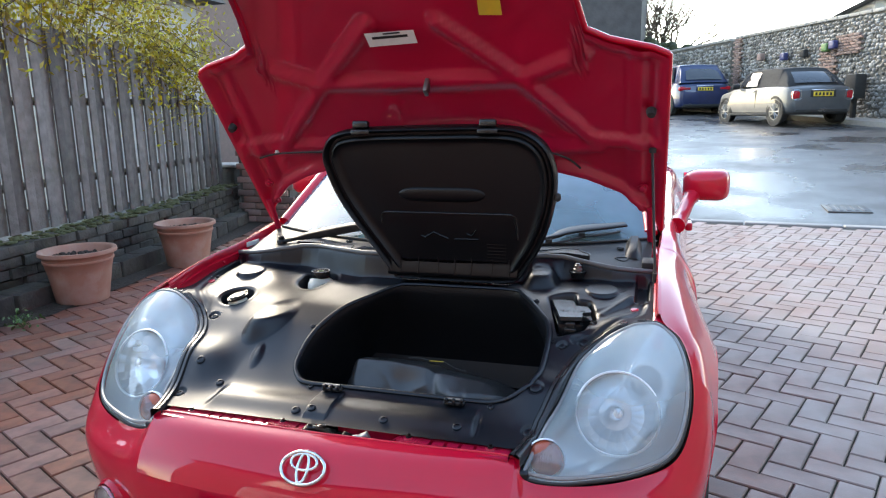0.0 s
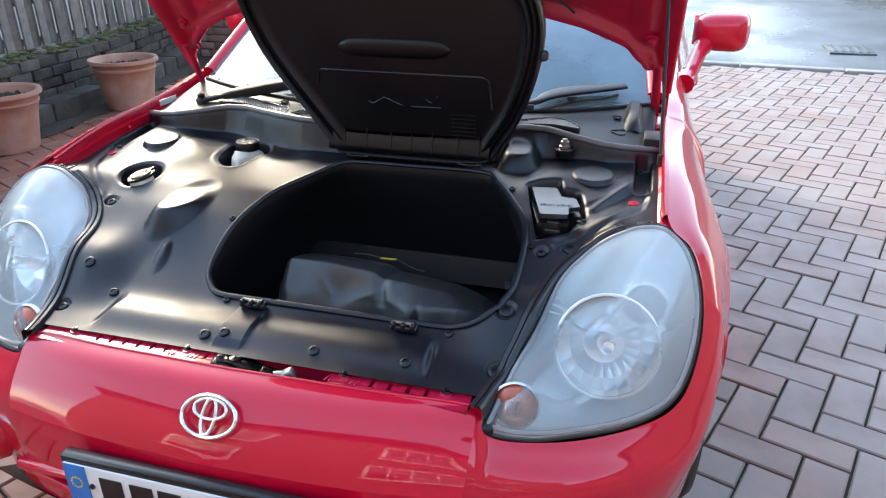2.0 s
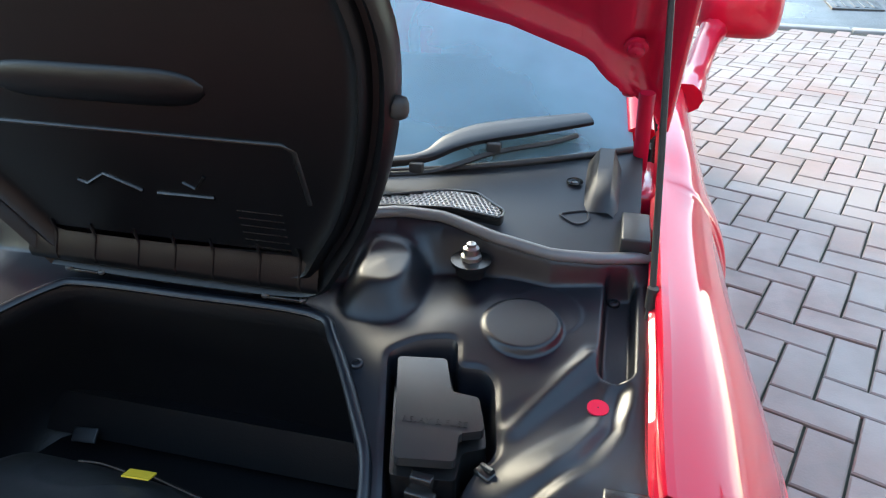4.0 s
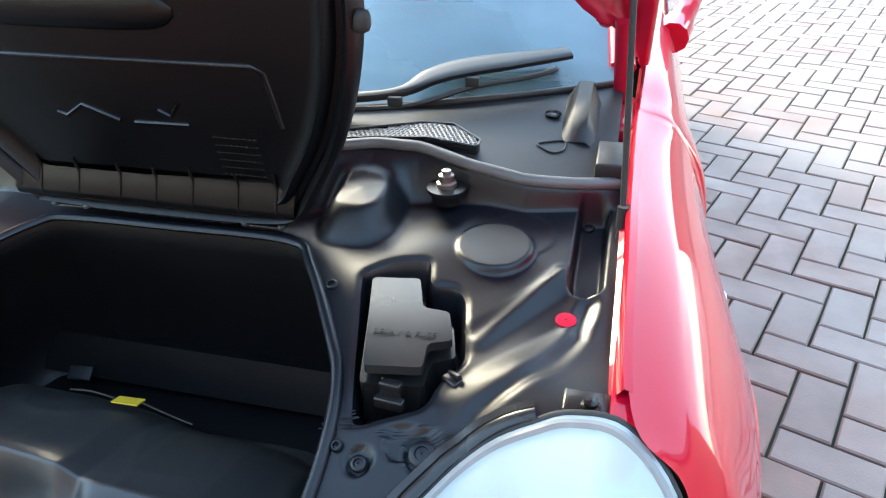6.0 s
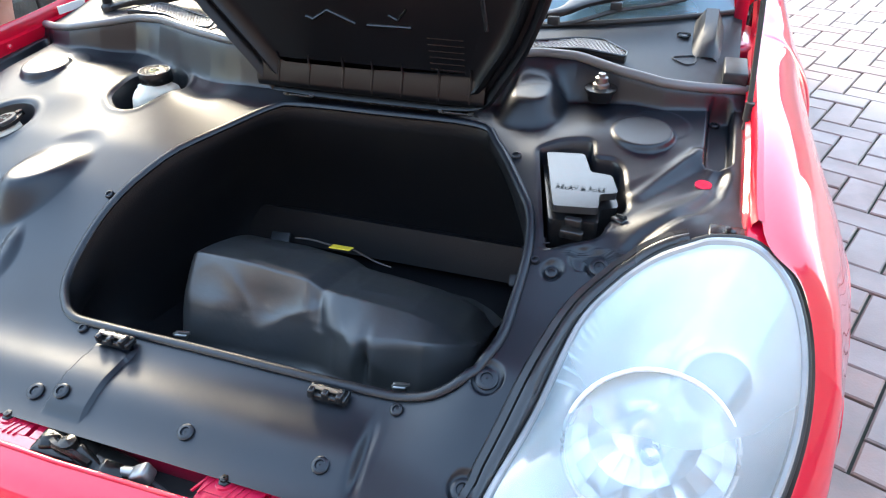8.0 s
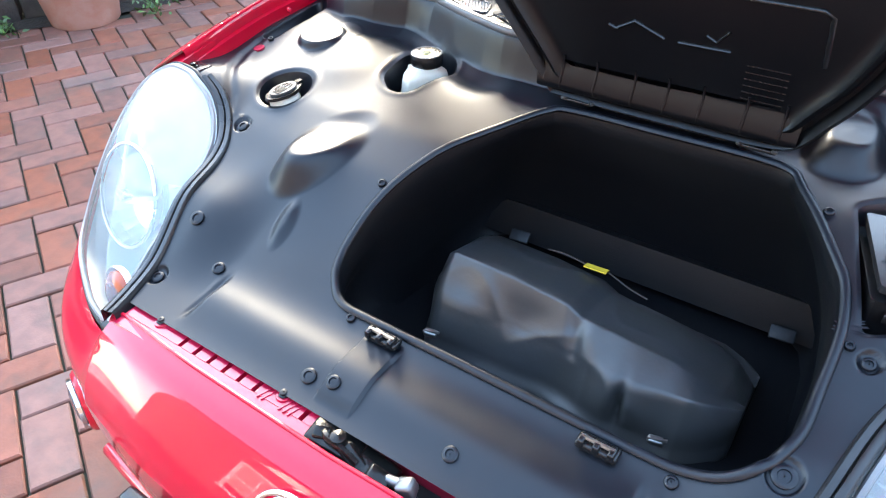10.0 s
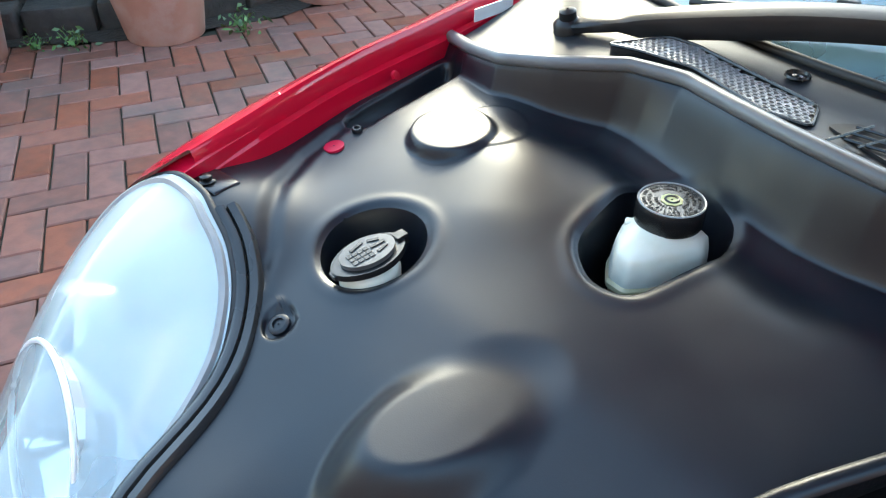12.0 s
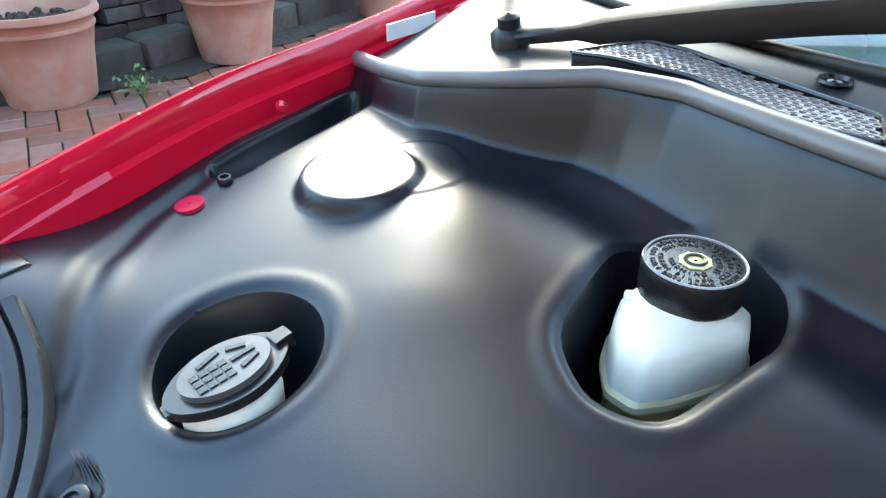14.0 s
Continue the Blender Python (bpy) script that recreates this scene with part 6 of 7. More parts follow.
# wipers
def wiper(pivot, arm, blade):
    """A flat pressed arm on its spindle, with a blade below."""
    bm = B()
    path = spline([p for p, w, h in arm], 6)
    ws = np.interp(np.linspace(0, len(arm) - 1, len(path)), range(len(arm)), [w for p, w, h in arm])
    hs = np.interp(np.linspace(0, len(arm) - 1, len(path)), range(len(arm)), [h for p, w, h in arm])
    rings = []
    for i, p in enumerate(path):
        d = (path[min(i + 1, len(path) - 1)] - path[max(i - 1, 0)]).normalized()
        side = d.cross(Vector((0, -.25, 1))).normalized()
        up = side.cross(d)
        w, h = float(ws[i]) / 2, float(hs[i])
        rings.append([p + side * a * w + up * b * h for a, b in ((-1, -.8), (-1, .05), (-.82, .30), (-.30, .42), (.30, .42), (.82, .30), (1, .05), (1, -.8), (.86, -.8), (.84, -.05), (-.84, -.05), (-.86, -.8))])
    sweep(bm, rings, True, True)
    w = part("wiper", bm, WIPERBLACK, car, "black wiper arm", auto=40)
    bm = B()
    tube(bm, spline(blade, 6), .005, 6, flat=.7)
    for k in (1, 2):
        box(bm, Vector(blade[k]) + Vector((0, 0, .008)), (.020, .010, .014), None, .002)
    part("wiper_blade", bm, RUBBER, w, "rubber wiper blade")
    bm = B()
    lathe(bm, [(.017, -.03), (.017, -.004), (.013, .0), (.010, .002), (.010, .011), (.006, .013), (.001, .0135)], pivot, (0, -.2, 1), 16)
    part("wiper_pivot", bm, WIPERBLACK, w)


wiper((-.545, .950, .812), [((-.552, .948, .806), .020, .006), ((-.525, .952, .812), .022, .008), ((-.485, .958, .820), .016, .009), ((-.450, .966, .829), .030, .020), ((-.360, .976, .849), .034, .022), ((-.280, .980, .864), .032, .021), ((-.16, .976, .880), .026, .018)],
      [(-.43, 1.006, .842), (-.28, 1.006, .858), (-.10, .990, .866), (.05, .980, .866)])
wiper((.10, .935, .825), [((.10, .935, .833), .022, .008), ((.25, .950, .841), .016, .008), ((.366, .981, .847), .014, .008), ((.407, 1.030, .857), .036, .007), ((.442, 1.062, .862), .044, .007), ((.503, 1.095, .866), .042, .007), ((.591, 1.145, .869), .028, .006)],
      [(.20, .945, .828), (.371, .970, .829), (.464, 1.045, .839), (.540, 1.094, .843), (.575, 1.123, .847)])
# drain vent in the middle of the cowl; a near-black slab paints its recess shade
bm = B()
vz = max(cowl_z(-.20, .86), cowl_z(-.12, .84)) + .002
prism(bm, rounded([(-.238, .872), (-.205, .898), (-.10, .880), (-.08, .835), (-.17, .832)], .012), vz - .004, vz)
vent = part("drain_vent", bm, DARK, cowl, "vent in the cowl, its recess shade painted near-black")
bm = B()
for k in range(7):
    tube(bm, [(-.225 + .022 * k, .838 + .004 * k, vz + .002), (-.205 + .022 * k, .888 - .002 * k, vz + .002)], .0013, 5)
for k in range(3):
    tube(bm, [(-.215, .850 + .014 * k, vz + .002), (-.085, .844 + .012 * k, vz + .002)], .0013, 5)
part("vent_bars", bm, PLASTIC2, vent)

# windscreen, pillars, roof, cabin
WB, WD, WL = Vector((0, .935, .822)), Vector((0, .9191, .3940)), 1.040


def ws_p(x, w):
    return WB + Vector((x, (.52 - .37 * w) * x * x, 0)) + WD * w


def ws_half(w):
    return .660 - .085 * w


bm = B()
grid = [[bm.verts.new(ws_p(ws_half(w) * s, w)) for s in np.linspace(-1, 1, 25)] for w in np.linspace(0, WL, 21)]
for p, q in zip(grid, grid[1:]):
    for i in range(24):
        bm.faces.new((p[i], p[i + 1], q[i + 1], q[i]))
o = part("windscreen", bm, SCREENGLASS, car, "tinted glass windscreen with painted blue sky sheen", auto=None)
o.visible_shadow = False
bm = B()
tube(bm, [ws_p(ws_half(0) * s, -.004) for s in np.linspace(-1, 1, 25)], .005, 8)
part("screen_base_seal", bm, RUBBER, car)
for sx, _ in SIDES:
    bm = B()
    tube(bm, [ws_p(sx * (ws_half(w) + .012), w) for w in np.linspace(.03, WL, 14)], .022, 10, flat=.8)
    part("windscreen_pillar", bm, RED, car)
    bm = B()
    q = [(sx * .69, 1.30, .835), (sx * .66, 1.55, .985), (sx * .605, 1.86, 1.195), (sx * .60, 2.30, 1.18), (sx * .68, 2.42, .87), (sx * .70, 1.8, .85)]
    vs = [bm.verts.new(p) for p in q]
    bm.faces.new(vs)
    o = part("side_window", bm, SCREENGLASS, car, "tinted side window with painted blue sky sheen")
    o.visible_shadow = False
bm = B()
tube(bm, [ws_p(x, WL) for x in np.linspace(-.58, .58, 15)], .022, 10)
part("windscreen_header", bm, RED, car)
bm = B()
rings = []
for y, z, hw, zs in ((1.87, 1.228, .575, 1.20), (2.05, 1.240, .59, 1.19), (2.30, 1.225, .60, 1.17), (2.50, 1.12, .60, 1.05), (2.68, .98, .62, .93), (2.78, .90, .64, .89)):
    rings.append([(hw * s, y, zs + (z - zs) * (1 - abs(s) ** 3)) for s in np.linspace(-1, 1, 15)])
sweep(bm, rings, False)
part("soft_top", bm, FABRIC, car, "black fabric soft top")
bm = B()
rows = []
for y in np.linspace(2.74, 3.815, 12):
    hw = float(np.interp(y, [2.6, 3.18, 3.52, 3.70, 3.82], [.715, .69, .66, .60, .28]))
    ze = float(np.interp(y, [2.6, 2.84, 3.18, 3.52, 3.82], [.88, .888, .89, .878, .855]))
    rows.append([(hw * s, y, ze + .035 * (1 - s * s)) for s in np.linspace(-1, 1, 13)])
sweep(bm, rows, False)
part("engine_cover", bm, RED, car)
bm = B()
abox(bm, (-.66, 1.36, .60), (.66, 1.62, .85), .06)
part("dashboard", bm, HAZEBLUE, car, "dark grey dashboard")
for x in (-.33, .33):
    bm = B()
    abox(bm, (x - .25, 2.20, .45), (x + .25, 2.40, 1.02), .08)
    abox(bm, (x - .25, 1.75, .38), (x + .25, 2.30, .52), .06)
    part("seat", bm, HAZEBLUE, car, "dark fabric seat")
bm = B()
abox(bm, (-.70, 1.30, .20), (.70, 2.60, .24))
part("floor_pan", bm, DARK, car)
bm = B()
tube(bm, [(.33 + .17 * math.cos(a), 1.70 - .05 * math.sin(a), .83 + .16 * math.sin(a)) for a in [2 * math.pi * i / 32 for i in range(32)]], .014, 8, closed=True)
part("steering_wheel", bm, RUBBER, car)
bm = B()
box(bm, (.0, 1.78, 1.10), (.22, .03, .065), Euler((radians(15), 0, 0)), .012)
part("interior_mirror", bm, PLASTIC2, car)
# structure under the liner and inside the front
bm = B()
abox(bm, (-.66, .20, .20), (.66, 1.25, .24))
part("underfloor", bm, DARK, car, "dark underfloor")
bm = B()
abox(bm, (-.69, 1.22, .24), (.69, 1.25, .80))
part("bulkhead", bm, DARK, car)

# wing lips inside the bonnet gap
top = spline([s[0] for s in ST], 8)
for sx, _ in SIDES:
    f = (lambda b: b) if sx > 0 else mirror_x
    rings = []
    for p in top:
        if .53 < p.y < 1.32:
            rings.append([p + Vector((.004, 0, -.001)), p + Vector((-.004, 0, .001)), p + Vector((-.009, 0, -.006)), p + Vector((-.008, 0, -.024)), p + Vector((-.0135, 0, -.028)), p + Vector((-.0135, 0, -.060)), p + Vector((-.012, 0, -.10))])
    bm = B()
    sweep(bm, rings, False)
    part("wing_lip", f(bm), RED, car)
    bm = B()
    a = [bm.verts.new(p) for p in ((.688, .525, .67), (.724, .512, .67), (.705, .62, .68), (.688, .62, .68))]
    b = [bm.verts.new(p) for p in ((.690, .532, .737), (.720, .520, .733), (.7045, .62, .757), (.691, .62, .752))]
    for i in range(4):
        bm.faces.new((a[i], a[(i + 1) % 4], b[(i + 1) % 4], b[i]))
    bm.faces.new(b)
    bm.faces.new(a[::-1])
    part("wing_corner", f(bm), RED, car)
    for y in (.80, .95) if sx < 0 else ():
        bm = B()
        lathe(bm, [(.001, .004), (.005, .0035), (.006, 0)], (sx * .676, y, .748 + .06 * (y - .66)), (-sx, 0, .3), 10)
        part("lip_button", bm, RED, car)
bm = B()
box(bm, (-.6815, .985, .788), (.002, .075, .016), Euler((0, 0, radians(-1))))
part("wing_label", bm, PAPER, car, "pale printed label")
for sx, _ in SIDES:
    bm = B()
    box(bm, (sx * .672, .552, .722), (.045, .032, .012), None, .003)
    br = part("wing_bracket", bm, PLASTIC2, car)
    bm = B()
    lathe(bm, [(.009, 0), (.009, .003), (.006, .004), (.006, .008), (.001, .009)], (sx * .674, .545, .727), (0, 0, 1), 12)
    part("bracket_bolt", bm, GREASE, br)

# door mirrors
for sx, _ in SIDES:
    f = (lambda b: b) if sx > 0 else mirror_x
    bm = B()
    rings = []
    for t, k in ((0, .30), (.06, .62), (.18, .84), (.38, .96), (.65, 1.0), (.92, 1.0), (1.0, .97)):
        c = Vector((.848 + .010 * t, 1.725 + .105 * t, .925 + .004 * t))
        rings.append([c + Vector((.088 * k * math.copysign(abs(math.cos(a)) ** .55, math.cos(a)) + .012, 0, (.060 + .006 * math.cos(a)) * k * math.copysign(abs(math.sin(a)) ** .55, math.sin(a)))) for a in [2 * math.pi * i / 32 for i in range(32)]])
    sweep(bm, rings, True, True)
    mir = part("door_mirror", f(bm), RED, car)
    bm = B()
    tube(bm, spline([(.755, 1.47, .815), (.775, 1.58, .835), (.80, 1.70, .872), (.825, 1.77, .90)], 5), [.030] * 4 + [.026] * 8 + [.030] * 4, 10)
    part("mirror_stalk", f(bm), RED, mir)
    bm = B()
    box(bm, (.856, 1.826, .928), (.150, .006, .095), None, .002)
    part("mirror_glass", f(bm), CHROME, mir, "mirror glass")
    bm = B()
    bm.faces.new([bm.verts.new(p) for p in ((.715, 1.34, .845), (.700, 1.60, .955), (.705, 1.66, .86))])
    part("quarter_trim", f(bm), RED, mir)
    bm = B()
    lathe(bm, [(.001, .01), (.010, .009), (.016, .003), (.017, 0)], (sx * .830, .93, .60), (sx, 0, 0), 14)
    rp = part("side_repeater", bm, PAPER, car, "clear side repeater")

# wheels
for y in (WHEEL_Y, REAR_Y):
    for sx in (1, -1):
        bm = B()
        lathe(bm, [(.20, -.10), (.27, -.10), (.290, -.08), (.295, -.05), (.295, .05), (.290, .08), (.27, .10), (.20, .10)], (sx * .728, y, .290), (sx, 0, 0), 40)
        wh = pivot("wheel", car)
        ty = part("tyre", bm, TYRE, wh, "black tyre")
        bm = B()
        lathe(bm, [(.205, .085), (.195, .06), (.18, .03)], (sx * .728, y, .290), (sx, 0, 0), 32)
        for i in range(5):
            a = 2 * math.pi * i / 5
            tube(bm, [(sx * .805, y + .03 * math.cos(a), .295 + .03 * math.sin(a)), (sx * .80, y + .19 * math.cos(a), .295 + .19 * math.sin(a))], .022, 8)
        lathe(bm, [(.05, .05), (.045, .075), (.001, .078)], (sx * .728, y, .290), (sx, 0, 0), 20)
        part("rim", bm, ALLOY, wh, "five-spoke alloy rim")
        bm = B()
        lathe(bm, [(.20, .0), (.001, .0)], (sx * .728, y, .290), (sx, 0, 0), 24)
        part("brake_disc", bm, STEEL, wh)
        bm = B()
        pts = [(sx * .70, y + .35 * math.cos(a), .295 + .35 * math.sin(a)) for a in np.linspace(-.2, math.pi + .2, 20)]
        sweep(bm, [[p, (sx * .50, p[1], p[2])] for p in pts], False)
        part("arch_liner", bm, DARK, car)

# ---------------------------------------------------------------- things in the front boot
def on(x, y, dz=0.0):
    return Vector((x, y, lz(x, y) + dz))


# bonnet-lock panel with its slots
for a, b, slots_, bolts in ((-.418, -.037, (-.297, -.268, -.239, -.210, -.181, -.152, -.068), (-.355, -.111)), (.171, .418, (.247, .279, .311, .343), (.194, .375))):
    bm = B()
    abox(bm, (a, .1335, .530), (b, .1535, .5470))
    abox(bm, (a, .1720, .530), (b, .192, .5490))
    cuts = sorted(slots_)
    edges = [a] + [e for c in cuts for e in (c - .0036, c + .0036)] + [b]
    for e0, e1 in zip(edges[::2], edges[1::2]):
        abox(bm, (e0, .1533, .530), (e1, .1722, .5480))
    for c in bolts:
        lathe(bm, [(.012, -.002), (.010, .0022), (.001, .0022)], (c, .170, .5485), (0, 0, 1), 18)
    for k in (-.026, -.018, .012, .020, .028):
        box(bm, (bolts[0 if a > 0 else 1] + k, .160, .5478), (.0025, .022, .0030), Euler((0, 0, -.35)))
    sp = part("lock_panel", bm, RED_IN, car, "pink-red slotted lock panel", auto=30)
    # near-black strip painted as the shade down in the slots
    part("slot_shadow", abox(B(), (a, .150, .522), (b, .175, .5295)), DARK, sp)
    for x in bolts:
        bm = B()
        lathe(bm, [(.0075, 0), (.0075, .002), (.005, .003), (.005, .006), (.001, .0065)], (x, .170, .5505), (0, 0, 1), 6)
        part("panel_bolt", bm, GREASE, sp)
part("lock_recess_back", abox(B(), (.020, .182, .505), (.171, .189, .548), .002), RED_IN, car)
# lock in the gap
bm = B()
abox(bm, (-.040, .12, .495), (.172, .185, .51))
lk = part("bonnet_lock", bm, DARK, car, "greasy steel bonnet lock in its recess")
bm = B()
box(bm, (-.012, .156, .542), (.075, .036, .016), Euler((0, .15, .1)), .005)
box(bm, (.030, .160, .526), (.09, .040, .030), Euler((0, .1, -.1)), .006)
box(bm, (-.030, .152, .552), (.022, .018, .014), Euler((.3, .2, .5)), .004)
box(bm, (.060, .146, .540), (.03, .02, .022), Euler((.1, .5, .2)), .004)
box(bm, (.022, .150, .535), (.05, .022, .020), Euler((.2, .4, -.3)), .005)
tube(bm, spline([(-.04, .165, .548), (-.02, .150, .556), (.005, .148, .552), (.03, .145, .545)], 5), .005, 6)
lathe(bm, [(.010, -.01), (.010, .012), (.001, .014)], (-.005, .155, .548), (0, 0, 1), 12)
part("lock_plate", bm, GREASE, lk, "greasy steel lock plate")
bm = B()
tube(bm, [(.048, .150, .536), (.092, .152, .545)], .007, 8)
box(bm, (.098, .152, .545), (.022, .020, .020), Euler((0, -.4, .3)), .004)
part("release_lever", bm, ALLOY, lk, "pale release lever tip")
bm = B()
tube(bm, spline([(.05, .15, .54), (.09, .155, .535), (.13, .15, .52)], 5), .004, 6)
part("release_cable", bm, RUBBER, lk)

# catch and striker on the bin's front edge
for x in (-.043, .262):
    p = on(x, .292, .004)
    bm = B()
    box(bm, p + Vector((0, 0, .004)), (.050, .020, .010), None, .003)
    for dx in (-.018, .0, .018):
        box(bm, p + Vector((dx, -.004, .010)), (.008, .016, .012), None, .002)
    st = part("lid_catch", bm, PLASTIC2, liner, "black lid catch")
    bm = B()
    tube(bm, [p + Vector((-.02, -.002, .014)), p + Vector((.02, -.002, .014))], .0028, 6)
    part("catch_bar", bm, STEEL, st)

# push-in clips
CLIPS = [(-.512, .502, .010), (-.432, .318, .012), (-.352, .280, .010), (-.432, .226, .010), (-.193, .489, .007), (-.108, .303, .007), (-.096, .203, .011), (-.057, .208, .010),
         (.122, .205, .010), (.291, .210, .010), (.440, .338, .013), (.445, .232, .013), (.345, .298, .008), (.478, .492, .008), (.533, .508, .012), (.455, .50, .006), (.385, .676, .007),
         (-.642, .71, .006), (.655, .72, .006), (.650, .868, .008)]
for x, y, r in CLIPS:
    bm = B()
    lathe(bm, [(r, 0), (r, .003), (r * .8, .0045), (r * .55, .0045), (r * .5, .0025), (.001, .003)], on(x, y, 0), lnorm(x, y), 16)
    part("trim_clip", bm, PLASTIC, liner, "round black trim clip")
# side grommets seen red beneath
for sx in (-1, 1):
    bm = B()
    lathe(bm, [(.0110, -.004), (.0110, .0), (.001, .0002)], on(sx * .641, .676, .0014), lnorm(sx * .641, .676, .010), 20)
    part("red_body_spot", bm, RED_IN, liner, "round hole showing red bodywork")

# threaded stud and bracket by the seal
bm = B()
lathe(bm, [(.018, 0), (.020, .010), (.025, .016), (.025, .020), (.012, .021)], (.475, .842, .758), (0, 0, 1), 20)
bs = part("strut_boss", bm, PLASTIC2, car, "black boss with steel stud")
bm = B()
lathe(bm, [(.013, .021), (.013, .026), (.010, .028), (.010, .036), (.006, .038), (.006, .042), (.001, .043)], (.475, .842, .758), (0, 0, 1), 8)
part("steel_stud", bm, STEEL, bs, "plated steel stud")

# relay and fuse box
fuse = part("fuse_box", prism(B(), rounded([(.420, .702), (.480, .712), (.497, .662), (.526, .660), (.540, .610), (.518, .598), (.520, .562), (.458, .556)], .006), .655, .705), PLASTIC2, liner, "black relay and fuse box")
bm = B()
FR = rounded([(.424, .700), (.477, .708), (.494, .658), (.523, .656), (.537, .612), (.514, .603), (.518, .568), (.462, .560)], .006)
prism(bm, FR, 0, .010)
for v in bm.verts:
    v.co.z = v.co.z + .714 + (.004 * (v.co.y - .56) / .14)
flid = part("fuse_box_lid", bm, GLOSSPL, fuse, "glossy black fuse box lid")
txt = bpy.data.curves.new("lid_text", "FONT")
txt.body, txt.size, txt.extrude, txt.align_x = "RELAY & FUSE", .0105, .0004, "CENTER"
tob = new("lid_lettering", txt)
dg = bpy.context.evaluated_depsgraph_get()
tm = bpy.data.meshes.new_from_object(tob.evaluated_get(dg))
bpy.data.objects.remove(tob)
bm = B()
bm.from_mesh(tm)
bmesh.ops.transform(bm, matrix=Matrix.Translation((.488, .608, .7269)) @ Matrix.Rotation(radians(5), 4, "Z") @ Matrix.Rotation(.028, 4, "X"), verts=bm.verts[:])
part("lid_lettering", bm, GLOSSPL, flid, "raised letters", smooth=False)
bm = B()
box(bm, (.490, .556, .704), (.022, .010, .016), Euler((0, 0, -.1)), .002)
box(bm, (.490, .549, .692), (.030, .010, .012), Euler((0, 0, -.1)), .002)
part("lid_clip", bm, PLASTIC2, fuse)
bm = B()
box(bm, (.545, .578, .702), (.020, .014, .014), Euler((0, 0, -.6)), .002)
box(bm, (.556, .570, .700), (.012, .012, .010), Euler((0, 0, -.6)), .002)
tube(bm, [(.540, .585, .708), (.552, .575, .712)], .003, 6)
part("connector", bm, PLASTIC2, fuse, "black wiring connector")

# brake fluid bottle
bot = pivot("brake_fluid_bottle", car, "milky white brake fluid bottle with black cap")
BC = Vector((-.309, .772, 0))
out = [(-.347, .757), (-.341, .735), (-.327, .712), (-.308, .708), (-.293, .724), (-.266, .768), (-.272, .794), (-.300, .804), (-.332, .797), (-.345, .775)]
out = rounded(out, .004, 2)
mc = Vector((-.308, .755))
bm = B()
rows = []
for k, z in ((.93, .6875), (1.0, .6885), (1.0, .6925), (.95, .6945), (.94, .7040), (.915, .7140), (.87, .7230), (.78, .7275), (.66, .7300)):
    rows.append([(mc.x + (x - mc.x) * k, mc.y + (y - mc.y) * k, z - .10 * max(0, .750 - y) * min(1, max(0, (z - .692) / .02))) for x, y in out])
rows.append([(BC.x + .026 * (Vector((x, y)) - BC.xy).normalized().x, BC.y + .026 * (Vector((x, y)) - BC.xy).normalized().y, .737) for x, y in out])
sweep(bm, rows, True, True)
part("bottle", bm, WHITEPL, bot, "milky plastic bottle", auto=32)
bm = B()
sweep(bm, [[(mc.x + (x - mc.x) * k, mc.y + (y - mc.y) * k, z) for x, y in out] for k, z in ((.84, .610), (.88, .655), (.90, .689))], True, True)
part("bottle_foot", bm, FLUID, bot, "yellow-stained lower half of the bottle", auto=32)
bm = B()
sweep(bm, [[(mc.x + (x - mc.x) * k, mc.y + (y - mc.y) * k, z) for x, y in out] for k, z in ((.94, .6872), (1.008, .6882), (1.008, .6928), (.955, .6952))], True, True)
part("seam_flange", bm, STAINPL, bot, "yellowed seam of the bottle", auto=32)
bm = B()
box(bm, (-.334, .757, .7255), (.012, .010, .010), Euler((0, 0, .5)), .002)
part("bottle_lug", bm, WHITEPL, bot)
bm = B()
lathe(bm, [(.0285, .734), (.0292, .736), (.0292, .752), (.0287, .7545), (.0272, .755), (.0268, .7542), (.001, .7542)], (BC.x, BC.y, 0), (0, 0, 1), 48)
cap = part("cap", bm, PLASTIC2, bot, "black screw cap with worn rim")
bm = B()
tube(bm, [(BC.x + .0276 * math.cos(a), BC.y + .0276 * math.sin(a), .7548) for a in [2 * math.pi * i / 48 for i in range(48)]], .0009, 5, closed=True)
part("cap_rim", bm, GRILLE, cap)


def letters(text, size):
    """Flat letter meshes from the built-in font, one list of (verts, faces) each."""
    res = []
    for ch in text:
        c = bpy.data.curves.new("letter", "FONT")
        c.body, c.size, c.extrude, c.align_x, c.resolution_u = ch, size, .0003, "CENTER", 2
        ob = new("letter", c)
        m_ = bpy.data.meshes.new_from_object(ob.evaluated_get(bpy.context.evaluated_depsgraph_get()))
        res.append(([v.co.copy() for v in m_.vertices], [tuple(f.vertices) for f in m_.polygons]))
        bpy.data.objects.remove(ob)
        bpy.data.meshes.remove(m_)
    return res


def ring_text(text, size, r, start, stepa):
    bm = B()
    for i, (vs, fs) in enumerate(letters(text, size)):
        a = start + stepa * i
        m_ = Matrix.Translation((BC.x + r * math.cos(a), BC.y + r * math.sin(a), .7547)) @ Matrix.Rotation(a + math.pi / 2, 4, "Z")
        q = [bm.verts.new(m_ @ v) for v in vs]
        for f in fs:
            try:
                bm.faces.new([q[k] for k in f])
            except ValueError:
                pass
    tagged(part("raised_lettering", bm, GREYPL, cap, smooth=False), "ring of raised letters")


